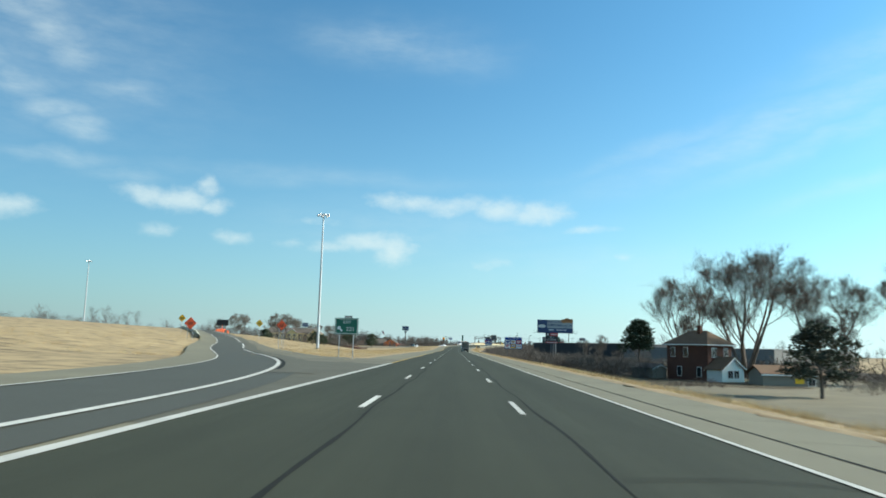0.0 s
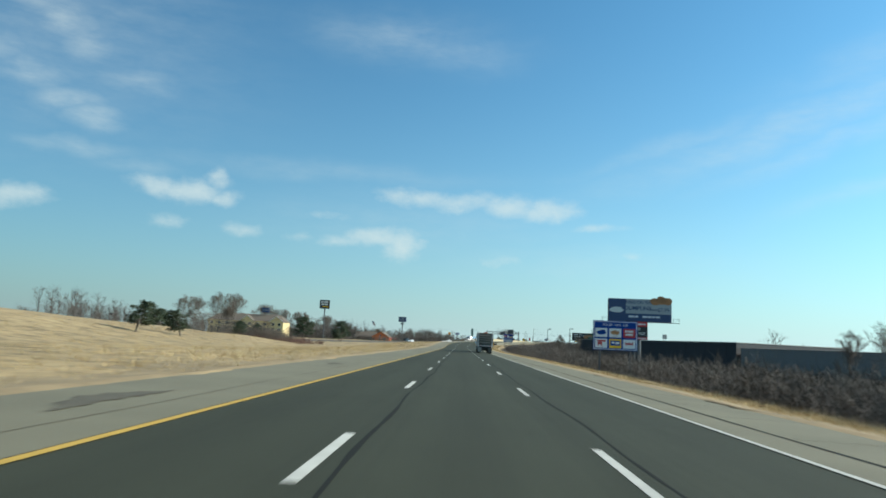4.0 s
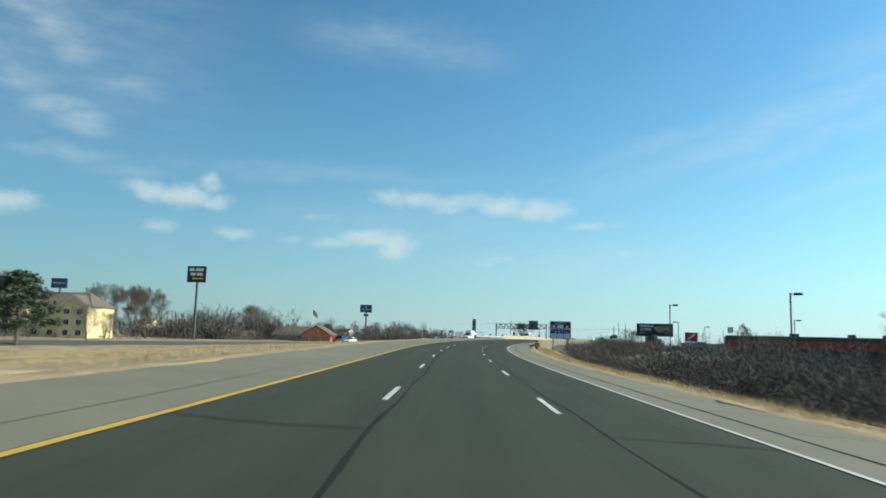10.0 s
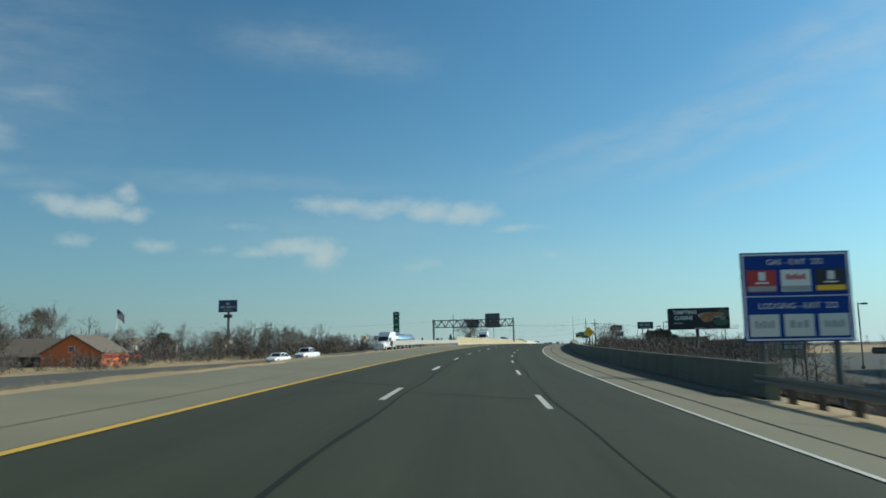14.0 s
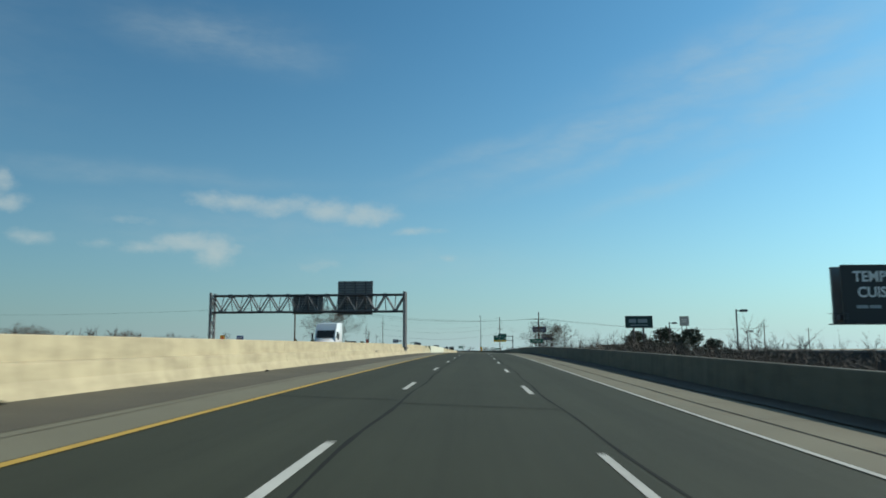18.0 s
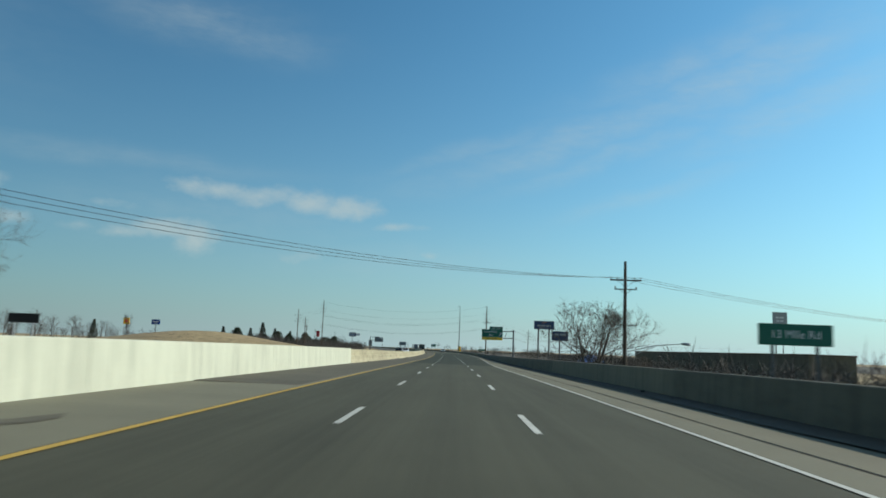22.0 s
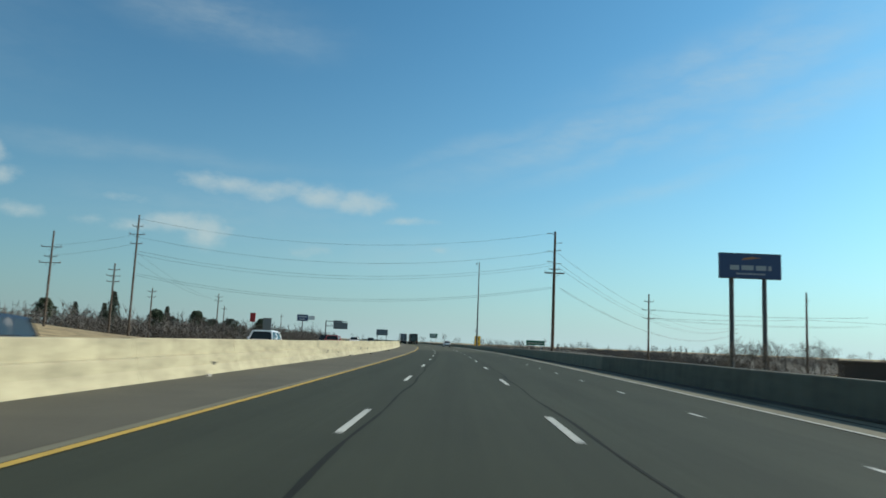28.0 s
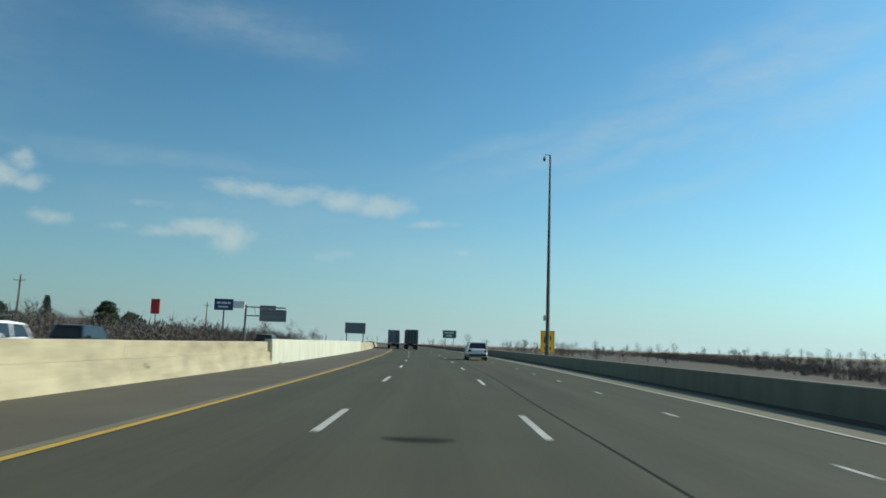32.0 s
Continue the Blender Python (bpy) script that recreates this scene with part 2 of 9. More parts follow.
def mat(name, color, rough=0.85, vary=0.25, scale=1.5, fine=18.0, bump=0.15, metal=0.0, coat=0.0, spec=None, rand=0.0, far=0.25, streak=0.0, stain=0.0):
    """A surface with broad stains, fine grain and a little relief; scale and fine are in cycles a metre."""
    m = bpy.data.materials.new(name)
    m.use_nodes = True
    nt = m.node_tree
    b = nt.nodes["Principled BSDF"]
    b.inputs["Roughness"].default_value, b.inputs["Metallic"].default_value = rough, metal
    b.inputs["Coat Weight"].default_value = coat
    if spec is not None:
        b.inputs["Specular IOR Level"].default_value = spec
    geo = nt.nodes.new("ShaderNodeNewGeometry")

    def nz(sc, det):
        n = nt.nodes.new("ShaderNodeTexNoise")
        n.inputs["Scale"].default_value, n.inputs["Detail"].default_value = sc, det
        nt.links.new(geo.outputs["Position"], n.inputs["Vector"])
        return n.outputs[0]

    def ma(op, a, c):
        n = nt.nodes.new("ShaderNodeMath")
        n.operation = op
        for i, v in enumerate((a, c)):
            if isinstance(v, (int, float)):
                n.inputs[i].default_value = v
            else:
                nt.links.new(v, n.inputs[i])
        return n.outputs[0]

    big, small = nz(scale, 4), nz(fine, 3)
    k = ma("ADD", ma("MULTIPLY", ma("SUBTRACT", big, 0.5), 2 * vary), ma("MULTIPLY", ma("SUBTRACT", small, 0.5), vary))
    if far:
        k = ma("ADD", k, ma("MULTIPLY", ma("SUBTRACT", nz(scale * 0.12, 2), 0.5), 2 * vary * far * 2))
    if streak:
        vm = nt.nodes.new("ShaderNodeVectorMath")
        vm.operation = "MULTIPLY"
        vm.inputs[1].default_value = (1, 1, 0.09)
        nt.links.new(geo.outputs["Position"], vm.inputs[0])
        n = nt.nodes.new("ShaderNodeTexNoise")
        n.inputs["Scale"].default_value, n.inputs["Detail"].default_value, n.inputs["Roughness"].default_value = 2.6, 6, 0.65
        nt.links.new(vm.outputs[0], n.inputs["Vector"])
        k = ma("ADD", k, ma("MULTIPLY", ma("MINIMUM", ma("SUBTRACT", n.outputs[0], 0.5), 0.06), streak * 4))
    if stain:
        vm = nt.nodes.new("ShaderNodeVectorMath")
        vm.operation = "MULTIPLY"
        vm.inputs[1].default_value = (0.55, 0.55, 2.6)
        nt.links.new(geo.outputs["Position"], vm.inputs[0])
        n = nt.nodes.new("ShaderNodeTexNoise")
        n.inputs["Scale"].default_value, n.inputs["Detail"].default_value, n.inputs["Roughness"].default_value = 0.9, 5, 0.6
        nt.links.new(vm.outputs[0], n.inputs["Vector"])
        k = ma("ADD", k, ma("MULTIPLY", ma("MINIMUM", ma("SUBTRACT", n.outputs[0], 0.52), 0.05), stain * 3))
    if rand:
        oi = nt.nodes.new("ShaderNodeObjectInfo")
        k = ma("ADD", k, ma("MULTIPLY", ma("SUBTRACT", oi.outputs["Random"], 0.5), rand))
    k = ma("MAXIMUM", ma("ADD", k, 1.0), 0.05)
    mul = nt.nodes.new("ShaderNodeVectorMath")
    mul.operation = "SCALE"
    mul.inputs[0].default_value = color
    nt.links.new(k, mul.inputs["Scale"])
    nt.links.new(mul.outputs[0], b.inputs["Base Color"])
    if bump:
        bp = nt.nodes.new("ShaderNodeBump")
        bp.inputs["Strength"].default_value, bp.inputs["Distance"].default_value = bump, 0.02
        nt.links.new(small, bp.inputs["Height"])
        nt.links.new(bp.outputs[0], b.inputs["Normal"])
    return m


def paving(name, color, rough, tracks, patch):
    """Road surface by its own map (metres across, metres along): polished wheel tracks, an oily middle, long streaks, blotches and grit."""
    m = mat(name, color, rough, 0.10, 0.5, 34, 0.3, spec=0.22)
    nt = m.node_tree
    mul = next(n for n in nt.nodes if n.bl_idname == "ShaderNodeVectorMath" and n.operation == "SCALE")
    old = mul.inputs["Scale"].links[0].from_socket
    uv = nt.nodes.new("ShaderNodeUVMap")
    uv.uv_map = "lanes"
    sp = nt.nodes.new("ShaderNodeSeparateXYZ")
    nt.links.new(uv.outputs[0], sp.inputs[0])

    def ma(op, a, c=0.0):
        n = nt.nodes.new("ShaderNodeMath")
        n.operation = op
        for i, v in enumerate((a, c)):
            if isinstance(v, (int, float)):
                n.inputs[i].default_value = v
            else:
                nt.links.new(v, n.inputs[i])
        return n.outputs[0]

    def stretched(a, b, det):
        vm = nt.nodes.new("ShaderNodeVectorMath")
        vm.operation = "MULTIPLY"
        vm.inputs[1].default_value = (a, b, 1)
        nt.links.new(uv.outputs[0], vm.inputs[0])
        n = nt.nodes.new("ShaderNodeTexNoise")
        n.inputs["Scale"].default_value, n.inputs["Detail"].default_value, n.inputs["Roughness"].default_value = 1.0, det, 0.6
        nt.links.new(vm.outputs[0], n.inputs["Vector"])
        return ma("SUBTRACT", n.outputs[0], 0.5)

    lane = ma("FRACT", ma("ADD", ma("MULTIPLY", sp.outputs[0], 1 / 3.66), 10.5))
    wob = ma("ADD", lane, ma("MULTIPLY", stretched(0.0, 0.03, 2), 0.06))
    wave = ma("COSINE", ma("MULTIPLY", wob, 4 * math.pi))
    k = ma("MULTIPLY", wave, -tracks)
    k = ma("ADD", k, ma("MULTIPLY", stretched(4.5, 0.035, 5), 0.42))
    k = ma("ADD", k, ma("MULTIPLY", stretched(0.7, 0.10, 5), patch))
    k = ma("ADD", k, ma("MULTIPLY", stretched(0.10, 0.012, 3), patch))
    nt.links.new(ma("MAXIMUM", ma("ADD", old, k), 0.2), mul.inputs["Scale"])
    return m


M_ASPHALT = paving("asphalt", (0.0375, 0.0425, 0.0280), 0.84, 0.055, 0.42)
M_RAMP = mat("ramp_asphalt", (0.050, 0.055, 0.044), 0.85, 0.18, 0.4, 30, 0.3)
M_DECK = paving("worn_concrete_paving", (0.070, 0.070, 0.0485), 0.86, 0.05, 0.5)
M_FARDECK = mat("far_paving", (0.075, 0.073, 0.058), 0.86, 0.16, 0.35, 25, 0.25)
M_SHOULDER = mat("shoulder_concrete", (0.156, 0.149, 0.101), 0.9, 0.24, 0.35, 26, 0.35)
M_SHOULDER_DARK = mat("old_shoulder_paving", (0.086, 0.077, 0.052), 0.9, 0.36, 0.4, 22, 0.35)
M_TAR = mat("tar", (0.0125, 0.0145, 0.0115), 0.9, 0.25, 2, 30, 0.2, spec=0.2)
M_PAINT_W = mat("white_road_paint", (0.46, 0.47, 0.43), 0.8, 0.30, 2.2, 22, 0.1, rand=0.25)
M_PAINT_Y = mat("yellow_road_paint", (0.47, 0.305, 0.055), 0.8, 0.28, 2.2, 22, 0.1)
M_WALL = mat("cream_concrete", (0.385, 0.33, 0.212), 0.9, 0.17, 0.8, 14, 0.25, rand=0.10, streak=0.22, stain=0.30)
M_WALL_OLD = mat("stained_concrete", (0.350, 0.311, 0.203), 0.9, 0.24, 0.6, 14, 0.25, rand=0.14, streak=0.14, stain=0.42)
M_WALL_WHITE = mat("whitewashed_concrete", (0.48, 0.485, 0.385), 0.9, 0.11, 0.7, 14, 0.2, rand=0.06, streak=0.30)
# right parapet greys are set dark to deepen its shade; R2 is lighter
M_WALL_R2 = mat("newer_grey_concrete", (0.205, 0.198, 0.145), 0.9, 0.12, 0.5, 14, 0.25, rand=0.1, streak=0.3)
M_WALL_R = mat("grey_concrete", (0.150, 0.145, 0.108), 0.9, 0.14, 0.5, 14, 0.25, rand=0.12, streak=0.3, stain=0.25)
M_GRASS = mat("dry_grass_ground", (0.315, 0.236, 0.122), 0.95, 0.34, 0.22, 5, 0.6, far=0.55, stain=0.9)
M_YARD = mat("dull_winter_lawn", (0.165, 0.145, 0.092), 0.95, 0.35, 0.25, 6, 0.5, far=0.5)
M_STAIN = mat("dark_shoulder_stain", (0.088, 0.080, 0.056), 0.9, 0.3, 0.8, 20, 0.2)
M_VERGE = mat("dry_verge_earth", (0.285, 0.215, 0.118), 0.95, 0.42, 0.6, 7, 0.6, far=0.4)
M_BLADE = mat("dry_grass_blades", (0.44, 0.335, 0.175), 0.95, 0.28, 0.3, 9, 0)
M_BRUSH = mat("bare_brush_twigs", (0.112, 0.096, 0.082), 0.95, 0.30, 0.25, 6, 0)
M_LITTER = mat("dark_leaf_litter", (0.078, 0.064, 0.046), 0.95, 0.4, 0.5, 8, 0.5, far=0.4)
M_GORE = mat("worn_gore_asphalt", (0.080, 0.079, 0.056), 0.88, 0.28, 0.5, 26, 0.3)
M_RAMPSIDE = mat("worn_ramp_concrete", (0.128, 0.122, 0.086), 0.9, 0.32, 0.3, 22, 0.35, stain=0.5)
M_FOOT_SHADE = mat("dirty_gutter_paving", (0.060, 0.056, 0.043), 0.92, 0.4, 0.9, 16, 0.4)
M_BLUEROOF = mat("bright_blue_roof_sheet", (0.05, 0.16, 0.42), 0.5, 0.12, 1.0, 12, 0.1)
M_BRUSH_RED = mat("reddish_bare_twigs", (0.135, 0.078, 0.060), 0.95, 0.30, 0.25, 6, 0)
M_BARK = mat("bark", (0.120, 0.100, 0.082), 0.95, 0.25, 0.8, 14, 0.5)
M_TWIG = mat("bare_twigs", (0.125, 0.106, 0.088), 0.95, 0.22, 0.4, 8, 0)
M_WOODS = mat("grey_brown_woods", (0.092, 0.083, 0.075), 0.95, 0.25, 0.1, 6, 0)
M_NEEDLE = mat("pine_needles", (0.046, 0.066, 0.036), 0.9, 0.35, 0.8, 9, 0)
M_NEEDLE_DARK = mat("dark_pine_needles", (0.046, 0.058, 0.040), 0.9, 0.35, 0.8, 9, 0)
M_GALV = mat("galvanised_steel", (0.42, 0.44, 0.45), 0.5, 0.10, 1.5, 20, 0.05, metal=0.6)
M_GANTRY = mat("dull_gantry_steel", (0.15, 0.155, 0.16), 0.6, 0.15, 1.2, 18, 0.1, metal=0.3)
M_STEEL_DARK = mat("weathered_dark_steel", (0.075, 0.085, 0.095), 0.6, 0.2, 1.2, 18, 0.1, metal=0.3)
# zinc of the left rail, its colour brightened for the sunlit side
M_RAIL_SUNLIT = mat("pale_zinc_rail", (0.44, 0.44, 0.40), 0.55, 0.14, 1.0, 14, 0.05, metal=0.3)
# steel of the right rail, its colour darkened because it is backlit
M_RAIL = mat("guard_rail_steel", (0.17, 0.165, 0.15), 0.65, 0.2, 1.0, 14, 0.05, metal=0.2)
M_POSTWOOD = mat("weathered_timber_post", (0.085, 0.068, 0.052), 0.95, 0.25, 2, 18, 0.4)
M_POLEWOOD = mat("utility_pole_timber", (0.085, 0.062, 0.046), 0.9, 0.25, 1.2, 18, 0.4)
M_SIGN_GREEN = mat("green_sign_sheet", (0.010, 0.125, 0.078), 0.5, 0.06, 1, 10, 0)
M_SIGN_BLUE = mat("blue_sign_sheet", (0.008, 0.050, 0.25), 0.6, 0.05, 1, 10, 0, spec=0.15)
M_PLATE = mat("pale_sign_plate", (0.60, 0.63, 0.60), 0.6, 0.05, 1, 10, 0)
M_SIGN_NAVY = mat("navy_sign_face", (0.030, 0.060, 0.145), 0.5, 0.06, 1, 10, 0)
M_SIGN_DARKGREEN = mat("dark_green_sign_face", (0.018, 0.045, 0.040), 0.5, 0.08, 1, 10, 0)
M_SIGN_BLACK = mat("black_sign_face", (0.018, 0.018, 0.020), 0.5, 0.1, 1, 10, 0)
M_SIGN_YELLOW = mat("yellow_sign_sheet", (0.95, 0.54, 0.022), 0.5, 0.05, 1, 10, 0)
M_SIGN_ORANGE = mat("orange_sign_sheet", (1.0, 0.125, 0.035), 0.5, 0.06, 1, 10, 0)
M_SIGN_RED = mat("red_sign_face", (0.46, 0.030, 0.030), 0.5, 0.06, 1, 10, 0)
M_SIGN_WHITE = mat("white_sign_sheet", (0.72, 0.73, 0.72), 0.5, 0.04, 1, 10, 0)
M_SIGN_BACK = mat("bare_aluminium_sign_back", (0.20, 0.215, 0.22), 0.6, 0.10, 0.8, 12, 0.05, metal=0.3)
M_GREY_FACE = mat("grey_sign_face", (0.33, 0.36, 0.37), 0.6, 0.08, 1, 10, 0)
M_BRICK_DARK = mat("red_brown_brick", (0.105, 0.043, 0.028), 0.9, 0.25, 1.2, 16, 0.3)
M_ROOF = mat("brown_shingle", (0.155, 0.098, 0.060), 0.95, 0.22, 1.0, 12, 0.4)
M_ROOF_GREY = mat("grey_brown_shingle", (0.125, 0.105, 0.085), 0.95, 0.2, 1.0, 12, 0.4)
M_SIDING = mat("white_siding", (0.72, 0.72, 0.66), 0.8, 0.07, 0.8, 10, 0.05)
M_STUCCO = mat("cream_yellow_stucco", (0.62, 0.50, 0.27), 0.9, 0.09, 0.6, 10, 0.1)
M_ORANGE_WALL = mat("orange_painted_wall", (0.62, 0.165, 0.055), 0.85, 0.10, 0.6, 10, 0.1)
M_WAREHOUSE = mat("dark_blue_metal_cladding", (0.030, 0.036, 0.043), 0.7, 0.12, 0.4, 8, 0.05)
M_WAREHOUSE_GREY = mat("pale_grey_cladding", (0.20, 0.205, 0.20), 0.7, 0.10, 0.4, 8, 0.05)
M_TAN_WALL = mat("tan_wall", (0.27, 0.235, 0.185), 0.85, 0.12, 0.5, 10, 0.1)
M_MALL = mat("weathered_brown_block_wall", (0.135, 0.125, 0.092), 0.9, 0.2, 0.4, 10, 0.1, streak=0.4)
M_DARK_WALL = mat("dark_brown_wall", (0.075, 0.060, 0.050), 0.85, 0.15, 0.5, 10, 0.1)
M_REDBAND = mat("red_painted_band", (0.33, 0.035, 0.030), 0.7, 0.1, 0.6, 10, 0)
M_GLASS = mat("dark_window_glass", (0.020, 0.026, 0.030), 0.08, 0.05, 1, 10, 0)
M_TRIM = mat("white_trim_paint", (0.74, 0.74, 0.70), 0.7, 0.05, 1, 10, 0)
M_TYRE = mat("tyre_rubber", (0.022, 0.022, 0.022), 0.85, 0.2, 2, 20, 0.2)
M_DUSTY_TYRE = mat("dusty_tyre_rubber", (0.085, 0.080, 0.070), 0.9, 0.25, 3, 20, 0.2)
M_RIM = mat("wheel_alloy", (0.55, 0.56, 0.57), 0.35, 0.1, 3, 20, 0, metal=0.8)
M_STEELWHEEL = mat("dull_steel_wheel", (0.26, 0.27, 0.27), 0.6, 0.15, 3, 20, 0, metal=0.4)
M_TRAILER = mat("dirty_steel_trailer", (0.44, 0.44, 0.42), 0.7, 0.18, 0.9, 14, 0.15, metal=0.15)
M_TRAILER_IN = mat("recessed_trailer_sheet", (0.34, 0.34, 0.325), 0.75, 0.2, 0.9, 14, 0.15, metal=0.1)
M_GATE = mat("grimy_tailgate_steel", (0.098, 0.092, 0.080), 0.8, 0.22, 1.2, 14, 0.2, metal=0.15)
M_RIB = mat("dusty_tailgate_rib", (0.20, 0.185, 0.155), 0.85, 0.22, 1.5, 14, 0.2)
M_FRAME = mat("grimy_black_chassis", (0.030, 0.030, 0.030), 0.8, 0.3, 1.5, 14, 0.2)
M_CABRED = mat("dark_red_cab_paint", (0.30, 0.015, 0.022), 0.35, 0.08, 1, 12, 0, coat=0.5)
M_CHROME = mat("chrome", (0.72, 0.73, 0.74), 0.16, 0.05, 2, 20, 0, metal=1.0)
M_FLAP = mat("pale_mud_flap", (0.30, 0.29, 0.25), 0.85, 0.2, 1.5, 14, 0.1)
M_RUST = mat("rusty_red_scrap", (0.40, 0.115, 0.060), 0.85, 0.3, 2, 14, 0.3)
M_CARWHITE = mat("white_car_paint", (0.76, 0.77, 0.78), 0.3, 0.03, 1, 12, 0, coat=0.6)
M_CARSILVER = mat("silver_car_paint", (0.50, 0.51, 0.52), 0.32, 0.03, 1, 12, 0, metal=0.4, coat=0.6)
M_CARDARK = mat("black_car_paint", (0.018, 0.020, 0.024), 0.25, 0.05, 1, 12, 0, coat=0.6)
M_CARBLUE = mat("dark_blue_car_paint", (0.020, 0.038, 0.085), 0.25, 0.05, 1, 12, 0, coat=0.6)
M_CARRED = mat("red_car_paint", (0.34, 0.022, 0.022), 0.28, 0.05, 1, 12, 0, coat=0.6)
M_TRIMBLACK = mat("black_plastic_trim", (0.020, 0.020, 0.020), 0.6, 0.1, 2, 14, 0)
M_TAIL = mat("red_lamp_lens", (0.30, 0.012, 0.012), 0.2, 0.03, 2, 10, 0)
M_HEAD = mat("clear_lamp_lens", (0.70, 0.72, 0.74), 0.12, 0.03, 2, 10, 0, metal=0.3)
M_BOXGREY = mat("grey_trailer_door", (0.20, 0.215, 0.225), 0.6, 0.1, 0.8, 12, 0.05)
M_BOXDARK = mat("dark_trailer_door", (0.045, 0.055, 0.052), 0.6, 0.12, 0.8, 12, 0.05)
M_TANK = mat("polished_tank_aluminium", (0.72, 0.73, 0.74), 0.22, 0.06, 0.8, 12, 0, metal=0.95)
M_CONE = mat("orange_plastic", (0.75, 0.12, 0.03), 0.6, 0.08, 2, 12, 0)
M_WIRE = mat("black_cable", (0.020, 0.020, 0.022), 0.7, 0.05, 2, 12, 0)
M_CERAMIC = mat("insulator_glaze", (0.16, 0.12, 0.10), 0.3, 0.1, 2, 12, 0)
M_LENS = mat("lamp_lens", (0.55, 0.56, 0.55), 0.3, 0.05, 2, 12, 0)
M_FOOD_A = mat("printed_warm_colours", (0.42, 0.19, 0.075), 0.55, 0.45, 1.2, 4, 0)
M_FOOD_B = mat("printed_green_colours", (0.055, 0.125, 0.075), 0.55, 0.4, 1.2, 4, 0)
M_STONE = mat("broken_rubble", (0.28, 0.26, 0.22), 0.95, 0.25, 3, 18, 0.4)
M_FLAGRED = mat("red_cloth", (0.42, 0.04, 0.045), 0.9, 0.1, 2, 14, 0)
M_FLAGBLUE = mat("blue_cloth", (0.03, 0.05, 0.17), 0.9, 0.1, 2, 14, 0)

# ---- mesh tools ----


class Shape:
    """Vertices and faces gathered for one mesh."""

    def __init__(self):
        self.v, self.f = [], []

    def add(self, verts, faces):
        o = len(self.v)
        self.v += [tuple(p) for p in verts]
        self.f += [tuple(i + o for i in q) for q in faces]
        return self

    def box(self, x0, x1, y0, y1, z0, z1, b=0.0):
        """A block with chamfered edges b wide."""
        if b <= 0:
            return self.add([(x, y, z) for z in (z0, z1) for y in (y0, y1) for x in (x0, x1)], [(0, 2, 3, 1), (4, 5, 7, 6), (0, 1, 5, 4), (2, 6, 7, 3), (0, 4, 6, 2), (1, 3, 7, 5)])
        b = min(b, (x1 - x0) * 0.45, (y1 - y0) * 0.45, (z1 - z0) * 0.45)
        xs, ys, zs, v = (x0, x1), (y0, y1), (z0, z1), []
        for k in (0, 1):
            for j in (0, 1):
                for i in (0, 1):
                    ix, iy, iz = xs[i] + (b if i == 0 else -b), ys[j] + (b if j == 0 else -b), zs[k] + (b if k == 0 else -b)
                    v += [(xs[i], iy, iz), (ix, ys[j], iz), (ix, iy, zs[k])]
        c = lambda i, j, k, a: (i + 2 * j + 4 * k) * 3 + a
        f = []
        for k in (0, 1):
            f.append((c(0, 0, k, 2), c(1, 0, k, 2), c(1, 1, k, 2), c(0, 1, k, 2)) if k else (c(0, 0, k, 2), c(0, 1, k, 2), c(1, 1, k, 2), c(1, 0, k, 2)))
            f.append((c(0, k, 0, 1), c(1, k, 0, 1), c(1, k, 1, 1), c(0, k, 1, 1)) if not k else (c(0, k, 0, 1), c(0, k, 1, 1), c(1, k, 1, 1), c(1, k, 0, 1)))
            f.append((c(k, 0, 0, 0), c(k, 0, 1, 0), c(k, 1, 1, 0), c(k, 1, 0, 0)) if not k else (c(k, 0, 0, 0), c(k, 1, 0, 0), c(k, 1, 1, 0), c(k, 0, 1, 0)))
            for m in (0, 1):
                f.append((c(0, k, m, 1), c(1, k, m, 1), c(1, k, m, 2), c(0, k, m, 2)))
                f.append((c(k, 0, m, 0), c(k, 1, m, 0), c(k, 1, m, 2), c(k, 0, m, 2)))
                f.append((c(k, m, 0, 0), c(k, m, 1, 0), c(k, m, 1, 1), c(k, m, 0, 1)))
                for n in (0, 1):
                    f.append((c(k, m, n, 0), c(k, m, n, 1), c(k, m, n, 2)))
        return self.add(v, f)

    def tube(self, path, radii, n=8, cap=True):
        """A round bar along a path, with a radius at each point."""
        pts = [Vector(p) for p in path]
        if isinstance(radii, (int, float)):
            radii = [radii] * len(pts)
        v, f = [], []
        for i, p in enumerate(pts):
            d = (pts[min(i + 1, len(pts) - 1)] - pts[max(i - 1, 0)]).normalized()
            a = d.cross(Vector((0, 0, 1)) if abs(d.z) < 0.9 else Vector((1, 0, 0))).normalized()
            b = d.cross(a)
            for k in range(n):
                w = 2 * math.pi * k / n
                v.append(p + (a * math.cos(w) + b * math.sin(w)) * radii[i])
            if i:
                f += [((i - 1) * n + k, (i - 1) * n + (k + 1) % n, i * n + (k + 1) % n, i * n + k) for k in range(n)]
        if cap:
            f += [tuple(range(n)), tuple(range((len(pts) - 1) * n, len(pts) * n))]
        return self.add(v, f)

    def prism(self, poly, y0, y1, axis="y", b=0.0):
        """A flat outline (two coordinates a point) drawn out between y0 and y1 along an axis."""
        n = len(poly)
        put = {"y": lambda p, y: (p[0], y, p[1]), "x": lambda p, y: (y, p[0], p[1]), "z": lambda p, y: (p[0], p[1], y)}[axis]
        if b > 0:
            cx, cz = sum(p[0] for p in poly) / n, sum(p[1] for p in poly) / n
            ins = [(p[0] + (cx - p[0]) * b, p[1] + (cz - p[1]) * b) for p in poly]
            e = min(abs(y1 - y0) * 0.3, b)
